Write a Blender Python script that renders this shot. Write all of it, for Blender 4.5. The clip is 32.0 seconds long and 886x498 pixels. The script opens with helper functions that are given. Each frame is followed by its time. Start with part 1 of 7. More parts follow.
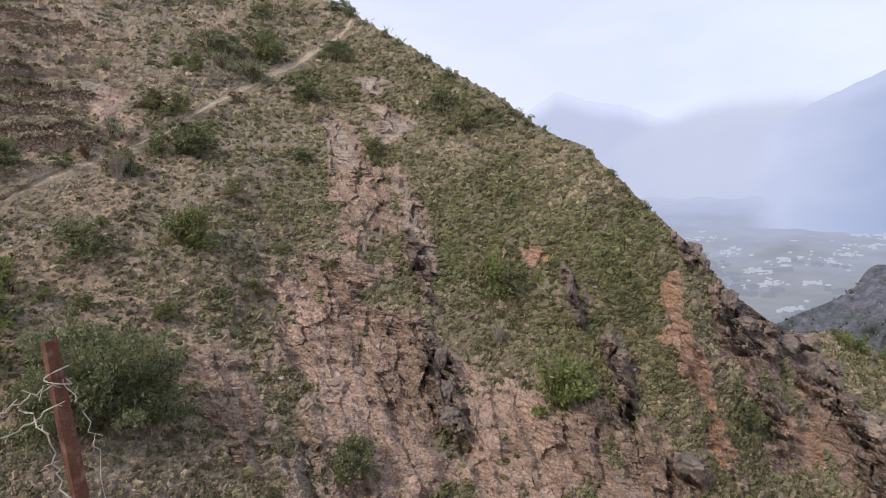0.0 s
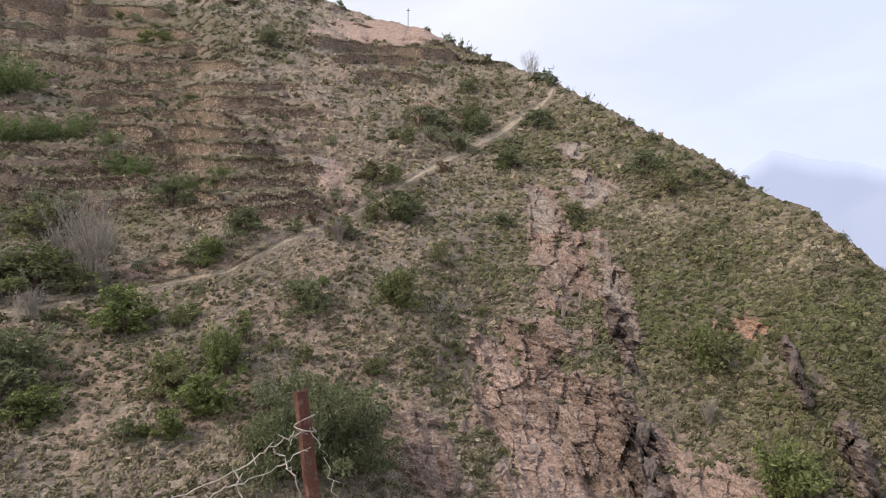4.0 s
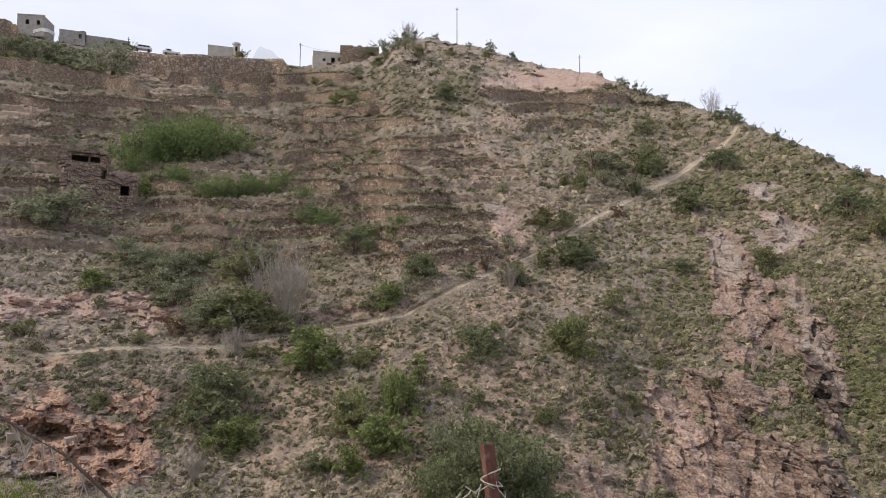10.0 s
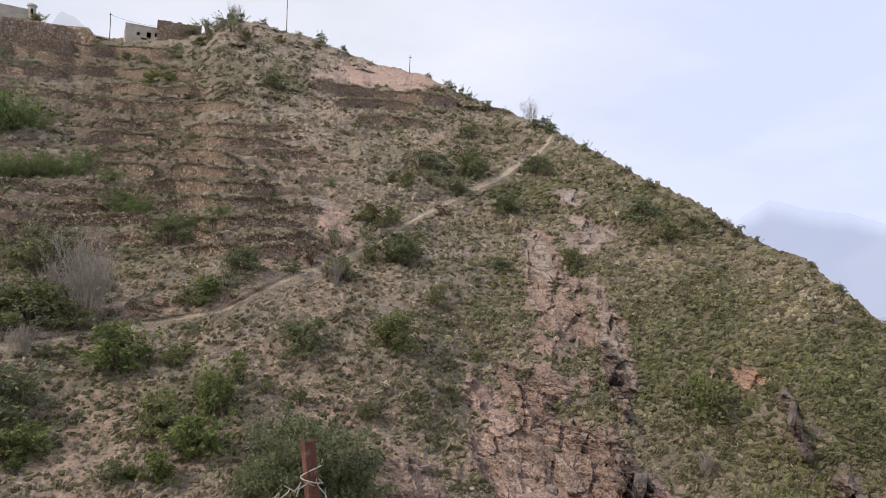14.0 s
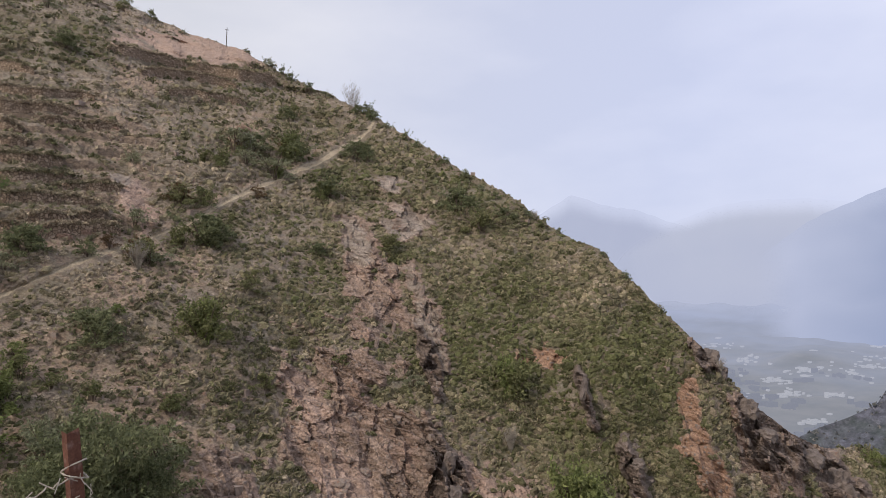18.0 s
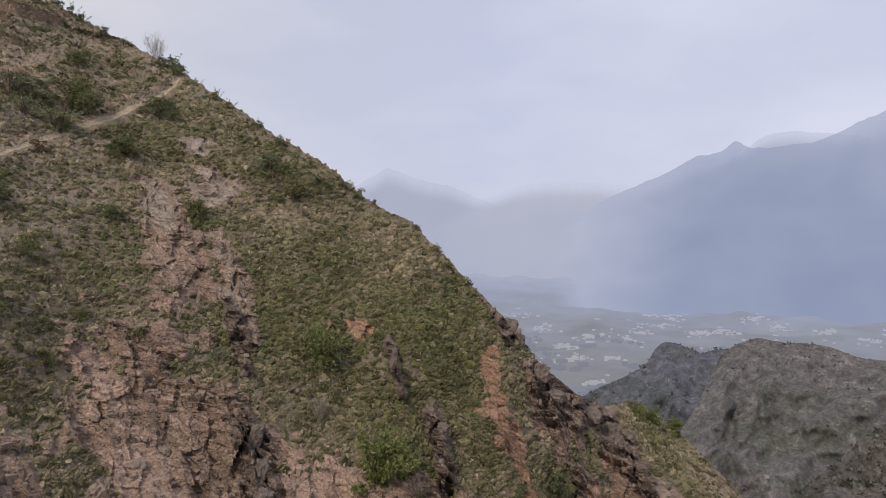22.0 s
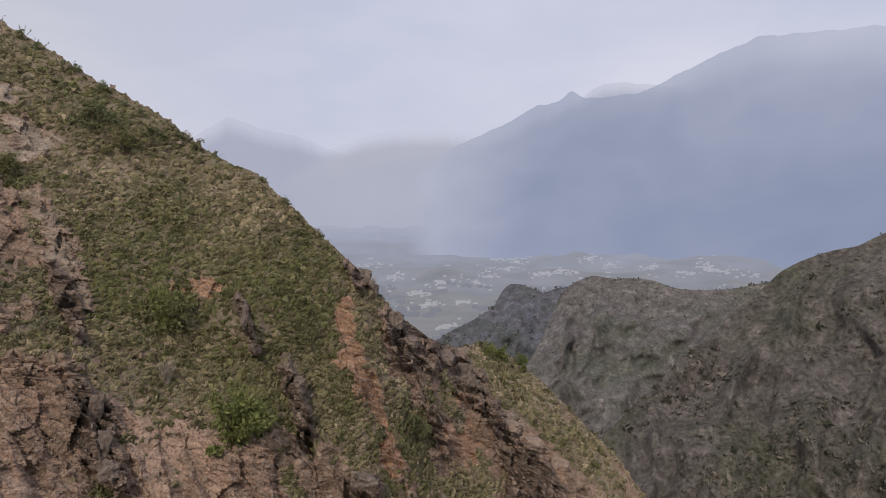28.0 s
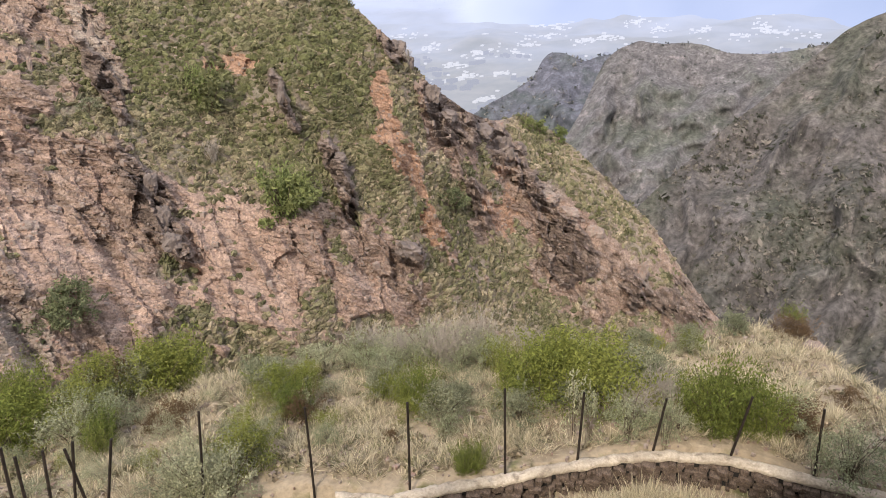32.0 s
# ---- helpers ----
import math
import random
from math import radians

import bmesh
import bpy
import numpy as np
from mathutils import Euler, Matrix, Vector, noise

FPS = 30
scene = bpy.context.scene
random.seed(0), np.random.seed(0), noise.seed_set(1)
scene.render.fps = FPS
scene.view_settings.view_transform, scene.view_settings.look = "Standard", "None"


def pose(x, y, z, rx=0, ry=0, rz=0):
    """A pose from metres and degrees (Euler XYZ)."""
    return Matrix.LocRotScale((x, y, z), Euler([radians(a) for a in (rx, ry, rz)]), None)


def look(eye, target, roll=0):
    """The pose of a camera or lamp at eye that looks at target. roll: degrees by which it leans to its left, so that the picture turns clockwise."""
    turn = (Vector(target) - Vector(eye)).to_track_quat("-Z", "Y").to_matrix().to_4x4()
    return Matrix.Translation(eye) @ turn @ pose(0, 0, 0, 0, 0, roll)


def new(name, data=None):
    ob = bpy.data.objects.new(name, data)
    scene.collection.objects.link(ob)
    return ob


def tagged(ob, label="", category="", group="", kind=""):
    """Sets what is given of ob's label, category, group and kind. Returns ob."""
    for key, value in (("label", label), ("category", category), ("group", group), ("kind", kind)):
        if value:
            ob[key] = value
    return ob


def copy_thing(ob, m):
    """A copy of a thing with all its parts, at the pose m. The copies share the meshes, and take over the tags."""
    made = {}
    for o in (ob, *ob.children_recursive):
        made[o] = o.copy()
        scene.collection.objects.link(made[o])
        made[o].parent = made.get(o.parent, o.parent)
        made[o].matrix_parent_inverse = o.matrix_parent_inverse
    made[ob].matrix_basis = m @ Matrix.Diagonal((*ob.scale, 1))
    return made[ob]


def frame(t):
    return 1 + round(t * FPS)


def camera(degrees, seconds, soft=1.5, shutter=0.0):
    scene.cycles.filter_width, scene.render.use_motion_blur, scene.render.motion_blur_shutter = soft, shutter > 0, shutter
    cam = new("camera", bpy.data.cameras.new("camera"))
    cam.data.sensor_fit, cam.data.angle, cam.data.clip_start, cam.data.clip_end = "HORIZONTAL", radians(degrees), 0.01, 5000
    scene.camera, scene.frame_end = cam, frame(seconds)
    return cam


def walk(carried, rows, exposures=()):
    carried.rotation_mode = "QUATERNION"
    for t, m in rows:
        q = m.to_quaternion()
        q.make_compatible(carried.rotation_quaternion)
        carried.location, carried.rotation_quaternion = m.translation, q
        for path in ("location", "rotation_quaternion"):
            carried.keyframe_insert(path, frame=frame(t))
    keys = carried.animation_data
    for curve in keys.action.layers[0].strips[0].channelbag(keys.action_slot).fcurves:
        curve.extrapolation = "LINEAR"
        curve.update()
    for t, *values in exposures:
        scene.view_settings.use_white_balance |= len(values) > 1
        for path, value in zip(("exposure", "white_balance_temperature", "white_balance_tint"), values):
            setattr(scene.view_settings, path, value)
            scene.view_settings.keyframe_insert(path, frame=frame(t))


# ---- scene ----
cam = camera(66.5, 32.0, 0.8)

# seconds, x, y, z of the eye, bearing (clockwise from +y), tilt, lean
PATH = [
    (0, 0.182, 0.0, 1.543, 31.45, -4.63, 1.56),
    (0.5, 0.168, 0.0, 1.548, 30.21, -4.22, 1.40),
    (1, 0.155, 0.0, 1.552, 29.11, -4.01, 1.39),
    (1.5, 0.144, 0.0, 1.555, 28.00, -3.73, 1.61),
    (2, 0.133, 0.0, 1.559, 25.47, -2.17, 1.83),
    (2.5, 0.116, 0.0, 1.562, 22.79, -1.72, 1.66),
    (3, 0.102, 0.0, 1.566, 20.02, -0.23, 1.56),
    (3.5, 0.090, 0.0, 1.560, 17.38, 0.63, 1.24),
    (5.5, 0.008, 0.0, 1.595, 8.29, 2.87, 0.82),
    (6, 0.007, 0.0, 1.596, 6.02, 3.67, 0.95),
    (6.5, 0.006, 0.0, 1.597, 3.47, 4.52, 0.75),
    (7, 0.005, 0.0, 1.597, 1.41, 5.14, 0.14),
    (7.5, 0.004, 0.0, 1.598, 0.37, 5.60, -0.01),
    (8, 0.002, 0.0, 1.599, -0.24, 5.29, 0.08),
    (8.5, 0.001, 0.0, 1.599, -0.48, 5.39, -0.05),
    (9, 0.000, 0.0, 1.600, -0.00, 5.50, 0.25),
    (9.5, 0.000, 0.0, 1.600, 1.14, 5.13, 0.19),
    (10, 0.000, 0.0, 1.600, 0.54, 5.15, 0.01),
    (10.5, 0.000, 0.0, 1.600, 1.00, 4.33, 0.27),
    (11, 0.000, 0.0, 1.600, 1.81, 4.14, 0.08),
    (11.5, 0.000, 0.0, 1.600, 3.32, 5.17, 0.19),
    (12, 0.000, 0.0, 1.599, 6.07, 5.57, 0.23),
    (12.5, 0.000, 0.0, 1.599, 8.42, 5.97, -0.58),
    (13, 0.000, 0.0, 1.599, 11.27, 4.85, -0.12),
    (13.5, 0.000, 0.0, 1.599, 13.95, 4.92, -0.27),
    (14, 0.000, 0.0, 1.599, 15.24, 4.79, -0.15),
    (14.5, 0.000, 0.0, 1.599, 17.83, 3.99, 0.10),
    (16.5, 0.066, 0.0, 1.576, 27.26, 4.33, -0.13),
    (17, 0.083, 0.0, 1.570, 29.59, 3.88, -0.39),
    (17.5, 0.099, 0.0, 1.565, 30.09, 3.35, -0.10),
    (18, 0.116, 0.0, 1.559, 30.44, 3.67, -0.14),
    (18.5, 0.133, 0.0, 1.553, 32.36, 2.97, -0.36),
    (19, 0.149, 0.0, 1.548, 34.39, 2.40, -0.35),
    (19.5, 0.149, 0.0, 1.548, 37.03, 1.84, -0.54),
    (20, 0.149, 0.0, 1.548, 39.49, 1.29, -0.93),
    (20.5, 0.149, 0.0, 1.548, 40.52, 1.44, -0.71),
    (21, 0.149, 0.0, 1.548, 42.31, 1.40, -0.90),
    (21.5, 0.149, 0.0, 1.548, 43.83, 1.38, -0.74),
    (22, 0.149, 0.0, 1.548, 46.08, 1.38, -1.00),
    (22.5, 0.149, 0.0, 1.548, 48.91, 0.97, -0.97),
    (23, 0.149, 0.0, 1.548, 49.89, 0.39, -0.82),
    (23.5, 0.149, 0.0, 1.548, 49.91, -0.16, -0.66),
    (24, 0.149, 0.0, 1.548, 50.45, 0.13, -0.66),
    (24.5, 0.149, 0.0, 1.548, 52.19, -1.38, -0.59),
    (25, 0.149, 0.0, 1.548, 54.62, -2.07, -0.13),
    (25.5, 0.149, 0.0, 1.548, 56.42, -2.45, 0.04),
    (27.5, 0.149, 0.0, 1.548, 58.72, -1.04, 0.96),
    (28, 0.149, 0.0, 1.548, 58.61, -2.81, 0.83),
    (28.5, 0.149, 0.0, 1.548, 57.85, -6.17, 1.79),
    (29, 0.149, 0.0, 1.548, 57.58, -8.22, 2.11),
    (29.5, 0.149, 0.0, 1.548, 56.16, -10.79, 2.62),
    (30, 0.149, 0.0, 1.548, 55.84, -12.58, 2.49),
    (30.5, 0.149, 0.0, 1.548, 56.16, -14.52, 2.11),
    (31, 0.149, 0.0, 1.548, 56.28, -16.10, 2.41),
    (31.5, 0.149, 0.0, 1.548, 55.91, -18.89, 2.02),
    (32, 0.149, 0.0, 1.548, 54.75, -21.70, 2.76),
]


def aim(x, y, z, bearing, tilt, lean):
    b, e = radians(bearing), radians(tilt)
    way = Vector((math.sin(b) * math.cos(e), math.cos(b) * math.cos(e), math.sin(e)))
    return look((x, y, z), Vector((x, y, z)) + way * 10.0, -lean)


EXPOSURES = [(0.0, 0.10, 6500, 10), (3.0, 0.16, 6500, 10), (9.0, 0.17, 6500, 10), (11.0, 0.19, 6500, 10), (14.0, 0.06, 6500, 10), (17.0, -0.16, 6600, 10), (20.0, -0.27, 6700, 10), (23.0, -0.40, 6850, 10), (28.0, -0.42, 7000, 10), (29.0, -0.22, 7050, 10), (30.0, 0.14, 7050, 10), (31.0, 0.44, 6950, 10), (32.0, 0.70, 6800, 10)]
walk(cam, [(row[0], aim(*row[1:])) for row in PATH], EXPOSURES)

# ---------------------------------------------------------------- sky and sun
SUN_BEARING, SUN_HEIGHT = 256.0, 41.0
world = bpy.data.worlds.new("sky")
scene.world = world
world.use_nodes = True
wn, wl = world.node_tree.nodes, world.node_tree.links
wn.clear()
w_out, w_bg = wn.new("ShaderNodeOutputWorld"), wn.new("ShaderNodeBackground")
w_sky, w_mix = wn.new("ShaderNodeTexSky"), wn.new("ShaderNodeMixRGB")
w_sky.sky_type, w_sky.sun_disc = "NISHITA", False
w_sky.sun_elevation, w_sky.sun_rotation = radians(SUN_HEIGHT), radians(SUN_BEARING)
w_sky.air_density, w_sky.dust_density = 1.2, 3.0
w_dim = wn.new("ShaderNodeMixRGB")
w_dim.blend_type = "MULTIPLY"
w_dim.inputs[0].default_value = 1.0
w_dim.inputs[2].default_value = (0.09, 0.09, 0.09, 1)
wl.new(w_sky.outputs[0], w_dim.inputs[1])
# thin bright overcast over the blue: broad soft cloud banks
w_geo, w_noise, w_ramp = wn.new("ShaderNodeTexCoord"), wn.new("ShaderNodeTexNoise"), wn.new("ShaderNodeValToRGB")
w_map = wn.new("ShaderNodeMapping")
w_map.inputs["Scale"].default_value = (1.0, 1.0, 2.6)
wl.new(w_geo.outputs["Generated"], w_map.inputs[0])
wl.new(w_map.outputs[0], w_noise.inputs["Vector"])
w_noise.inputs["Scale"].default_value, w_noise.inputs["Detail"].default_value = 2.2, 5.0
w_ramp.color_ramp.elements[0].position, w_ramp.color_ramp.elements[1].position = 0.34, 0.66
w_ramp.color_ramp.elements[0].color = (0.70, 0.73, 0.81, 1)
w_ramp.color_ramp.elements[1].color = (0.87, 0.878, 0.91, 1)
wl.new(w_noise.outputs[0], w_ramp.inputs[0])
# dimmer and bluer where haze hangs down the valley, plain grey elsewhere
w_dot, w_side, w_tone = wn.new("ShaderNodeVectorMath"), wn.new("ShaderNodeMapRange"), wn.new("ShaderNodeMixRGB")
w_dot.operation = "DOT_PRODUCT"
w_dot.inputs[1].default_value = (math.sin(radians(80)), math.cos(radians(80)), 0.0)
wl.new(w_geo.outputs["Generated"], w_dot.inputs[0])
wl.new(w_dot.outputs["Value"], w_side.inputs["Value"])
w_side.inputs["From Min"].default_value, w_side.inputs["From Max"].default_value = 0.30, 0.85
w_tone.blend_type = "MULTIPLY"
w_tone.inputs[0].default_value = 1.0
w_shade = wn.new("ShaderNodeValToRGB")
w_shade.color_ramp.elements[0].color = (0.965, 0.962, 1.000, 1)
w_shade.color_ramp.elements[1].color = (0.925, 0.965, 1.165, 1)
wl.new(w_side.outputs[0], w_shade.inputs[0])
wl.new(w_ramp.outputs[0], w_tone.inputs[1])
wl.new(w_shade.outputs[0], w_tone.inputs[2])
w_mix.inputs[0].default_value = 0.88
wl.new(w_dim.outputs[0], w_mix.inputs[1])
wl.new(w_tone.outputs[0], w_mix.inputs[2])
wl.new(w_mix.outputs[0], w_bg.inputs[0])
w_bg.inputs[1].default_value = 1.15
wl.new(w_bg.outputs[0], w_out.inputs[0])

sun = new("sun", bpy.data.lights.new("sun", "SUN"))
sun.data.energy, sun.data.angle, sun.data.color = 2.6, radians(5), (1.0, 0.89, 0.75)
sb, se = radians(SUN_BEARING), radians(SUN_HEIGHT)
sun.matrix_world = look((60 * math.sin(sb), 60 * math.cos(sb), 80), (0, 0, 80 - 60 * math.tan(se)))

# ---------------------------------------------------------------- noise, bearings and mesh tools
LOOKOUT = np.array((0.0, 0.0, 1.6))
rng = np.random.default_rng(7)
PERM = rng.permutation(256)
PERM = np.concatenate((PERM, PERM, PERM))
GRAD = rng.normal(size=(256, 3))
GRAD /= np.linalg.norm(GRAD, axis=1)[:, None]


def pnoise(p):
    """Gradient noise, about -0.7 to 0.7, at an array of points (..., 3)."""
    shape = p.shape[:-1]
    p = p.reshape(-1, 3)
    base = np.floor(p).astype(int)
    q = p - base
    s = q * q * q * (q * (q * 6 - 15) + 10)
    base &= 255
    total = np.zeros(len(p))
    for i in (0, 1):
        for j in (0, 1):
            for k in (0, 1):
                h = PERM[PERM[PERM[base[:, 0] + i] + base[:, 1] + j] + base[:, 2] + k]
                dot = ((q - (i, j, k)) * GRAD[h]).sum(1)
                wx = s[:, 0] if i else 1 - s[:, 0]
                wy = s[:, 1] if j else 1 - s[:, 1]
                wz = s[:, 2] if k else 1 - s[:, 2]
                total += dot * wx * wy * wz
    return total.reshape(shape)


def fbm(p, octaves=3):
    out, amp, freq = 0.0, 1.0, 1.0
    for o in range(octaves):
        out = out + amp * pnoise(p * freq + 17.3 * o)
        amp, freq = amp * 0.5, freq * 2.03
    return out


def cells(u, v):
    """Broken cells of a plane: distance to the edge, a number for each cell, and the place within it."""
    iu, iv = np.floor(u).astype(int), np.floor(v).astype(int)
    near, second = np.full(u.shape, 9.0), np.full(u.shape, 9.0)
    own, au, av = np.zeros(u.shape), np.zeros(u.shape), np.zeros(u.shape)
    for a in (-1, 0, 1):
        for b in (-1, 0, 1):
            h = PERM[PERM[(iu + a) & 255] + ((iv + b) & 255)]
            du, dv = u - (iu + a + 0.5 + 0.42 * GRAD[h, 0]), v - (iv + b + 0.5 + 0.42 * GRAD[h, 1])
            d = np.hypot(du, dv)
            closer = d < near
            second = np.where(closer, near, np.minimum(second, d))
            own, au, av = np.where(closer, h / 255.0, own), np.where(closer, du, au), np.where(closer, dv, av)
            near = np.where(closer, d, near)
    return second - near, own, au, av


def smooth(lo, hi, v):
    s = np.clip((v - lo) / (hi - lo), 0, 1)
    return s * s * (3 - 2 * s)


def polar(bearing, dist, z=0.0):
    b = np.radians(bearing)
    return np.stack(np.broadcast_arrays(dist * np.sin(b), dist * np.cos(b), z), -1)


def grid_mesh(name, pts, masks=None, flat=False):
    """A sheet from a grid of points (rows, columns, 3); masks become point attributes."""
    n, m = pts.shape[:2]
    idx = np.arange(n * m).reshape(n, m)
    quads = np.stack((idx[:-1, :-1], idx[1:, :-1], idx[1:, 1:], idx[:-1, 1:]), -1).reshape(-1, 4)
    return quad_mesh(name, pts.reshape(-1, 3), quads, masks, flat)


def quad_mesh(name, verts, quads, masks=None, flat=False):
    me = bpy.data.meshes.new(name)
    k = quads.shape[1]
    me.vertices.add(len(verts))
    me.vertices.foreach_set("co", np.ascontiguousarray(verts, dtype=np.float32).ravel())
    me.loops.add(quads.size)
    me.loops.foreach_set("vertex_index", quads.ravel().astype(np.int32))
    me.polygons.add(len(quads))
    me.polygons.foreach_set("loop_start", np.arange(0, quads.size, k, dtype=np.int32))
    me.polygons.foreach_set("use_smooth", np.full(len(quads), not flat))
    me.update(calc_edges=True)
    for key, value in (masks or {}).items():
        at = me.attributes.new(key, "FLOAT", "POINT")
        at.data.foreach_set("value", np.ascontiguousarray(value, dtype=np.float32).ravel())
    return me


def part(name, data, material, parent=None, label="", place=None):
    """One mesh object (from a mesh or a bmesh) under a thing or a part."""
    if isinstance(data, bmesh.types.BMesh):
        me = bpy.data.meshes.new(name)
        data.to_mesh(me)
        data.free()
        data = me
    if material is not None and not data.materials:
        data.materials.append(material)
    ob = new(name, data)
    ob.parent = parent
    if place is not None:
        ob.matrix_basis = place
    if label:
        ob["label"] = label
    return ob


def empty(name, place, label, category, group=""):
    ob = new(name)
    ob.empty_display_size = 0.2
    ob.matrix_basis = place
    return tagged(ob, label, category, group)


def tube(bm, pts, radii, sides=5):
    """A tapered, bent stem through points."""
    pts = [Vector(p) for p in pts]
    rings = []
    for i, p in enumerate(pts):
        along = (pts[min(i + 1, len(pts) - 1)] - pts[max(i - 1, 0)]).normalized()
        side = along.orthogonal().normalized()
        up = along.cross(side)
        ring = [bm.verts.new(p + radii[i] * (math.cos(a) * side + math.sin(a) * up)) for a in [math.tau * k / sides for k in range(sides)]]
        rings.append(ring)
    for a, b in zip(rings, rings[1:]):
        for k in range(sides):
            bm.faces.new((a[k], a[(k + 1) % sides], b[(k + 1) % sides], b[k]))
    bm.faces.new(rings[-1])
    bm.faces.new(rings[0][::-1])


def box(bm, x0, x1, y0, y1, z0, z1, bevel=0.0, rough=0.0):
    made = bmesh.ops.create_cube(bm, size=1.0)["verts"]
    for v in made:
        v.co = Vector((x0 + (v.co.x + 0.5) * (x1 - x0), y0 + (v.co.y + 0.5) * (y1 - y0), z0 + (v.co.z + 0.5) * (z1 - z0)))
        v.co += Vector((random.uniform(-1, 1), random.uniform(-1, 1), random.uniform(-1, 1))) * rough
    if bevel:
        edges = {e for v in made for e in v.link_edges}
        bmesh.ops.bevel(bm, geom=list(edges), offset=bevel, segments=1, affect="EDGES")


# ---------------------------------------------------------------- materials
def material(name, rough=0.9, metal=0.0):
    m = bpy.data.materials.new(name)
    m.use_nodes = True
    b = m.node_tree.nodes["Principled BSDF"]
    b.inputs["Roughness"].default_value, b.inputs["Metallic"].default_value = rough, metal
    b.inputs["Specular IOR Level"].default_value = 0.25
    return m, m.node_tree, b


def node(nt, kind, **values):
    n = nt.nodes.new(kind)
    for key, value in values.items():
        n.inputs[key.replace("_", " ")].default_value = value
    return n


def where(nt):
    return nt.nodes.new("ShaderNodeTexCoord").outputs["Object"]


def grain(nt, scale, detail=4.0, rough=0.6, stretch=None):
    n = node(nt, "ShaderNodeTexNoise", Scale=scale, Detail=detail, Roughness=rough)
    vec = where(nt)
    if stretch:
        mp = nt.nodes.new("ShaderNodeMapping")
        mp.inputs["Scale"].default_value = stretch
        nt.links.new(vec, mp.inputs[0])
        vec = mp.outputs[0]
    nt.links.new(vec, n.inputs["Vector"])
    return n.outputs[0]


def ramp(nt, fac, *stops):
    n = nt.nodes.new("ShaderNodeValToRGB")
    el = n.color_ramp.elements
    while len(el) < len(stops):
        el.new(0.5)
    for e, (pos, col) in zip(el, stops):
        e.position = pos
        e.color = (*col, 1) if len(col) == 3 else col
    nt.links.new(fac, n.inputs[0])
    return n.outputs[0]


def blend(nt, fac, a, b, mode="MIX"):
    n = nt.nodes.new("ShaderNodeMixRGB")
    n.blend_type = mode
    for k, v in enumerate((fac, a, b)):
        if isinstance(v, (int, float)):
            n.inputs[k].default_value = v
        elif isinstance(v, tuple):
            n.inputs[k].default_value = (*v, 1)
        else:
            nt.links.new(v, n.inputs[k])
    return n.outputs[0]


def calc(nt, op, a, b=0.0):
    n = nt.nodes.new("ShaderNodeMath")
    n.operation = op
    n.use_clamp = op in ("ADD", "MULTIPLY", "SUBTRACT")
    for k, v in enumerate((a, b)):
        if isinstance(v, (int, float)):
            n.inputs[k].default_value = v
        else:
            nt.links.new(v, n.inputs[k])
    return n.outputs[0]


def torn(nt, name, noise_out):
    """A mask whose edge is broken up by grain."""
    k = calc(nt, "ADD", mask(nt, name), calc(nt, "MULTIPLY", noise_out, 0.9))
    return ramp(nt, k, (0.62, (0, 0, 0)), (0.98, (1, 1, 1)))


def mask(nt, name):
    n = nt.nodes.new("ShaderNodeAttribute")
    n.attribute_name = name
    return n.outputs["Fac"]


def bump(nt, b, height, dist, strength=0.8):
    n = node(nt, "ShaderNodeBump", Distance=dist, Strength=strength)
    nt.links.new(height, n.inputs["Height"])
    nt.links.new(n.outputs[0], b.inputs["Normal"])


def mottled(name, c0, c1, scale=2.0, rough=0.9, metal=0.0, relief=0.02, fine=14.0, c2=None):
    """A plain surface with large stains and fine grain."""
    m, nt, b = material(name, rough, metal)
    big = grain(nt, scale, 5.0)
    small = grain(nt, scale * fine, 4.0)
    col = ramp(nt, big, (0.32, c0), (0.68, c1))
    if c2:
        col = blend(nt, ramp(nt, grain(nt, scale * 3.1, 5.0), (0.52, (0, 0, 0)), (0.66, (1, 1, 1))), col, c2)
    shade = ramp(nt, small, (0.25, (0.72, 0.72, 0.72)), (0.75, (1.25, 1.25, 1.25)))
    nt.links.new(blend(nt, 1.0, col, shade, "MULTIPLY"), b.inputs["Base Color"])
    if relief:
        bump(nt, b, small, relief)
    return m


def island_tint(nt, col, spread=0.35):
    g = nt.nodes.new("ShaderNodeNewGeometry")
    k = ramp(nt, g.outputs["Random Per Island"], (0.0, (1 - spread,) * 3), (1.0, (1 + spread,) * 3))
    return blend(nt, 1.0, col, k, "MULTIPLY")


def leaf_material(name, c0, c1, spread=0.45):
    m, nt, b = material(name, 0.75)
    oi = nt.nodes.new("ShaderNodeObjectInfo")
    col = blend(nt, oi.outputs["Random"], c0, c1)
    col = island_tint(nt, col, spread)
    nt.links.new(col, b.inputs["Base Color"])
    tr = nt.nodes.new("ShaderNodeBsdfTranslucent")
    nt.links.new(col, tr.inputs[0])
    mx = nt.nodes.new("ShaderNodeMixShader")
    mx.inputs[0].default_value = 0.35
    nt.links.new(b.outputs[0], mx.inputs[1])
    nt.links.new(tr.outputs[0], mx.inputs[2])
    nt.links.new(mx.outputs[0], nt.nodes["Material Output"].inputs[0])
    return m


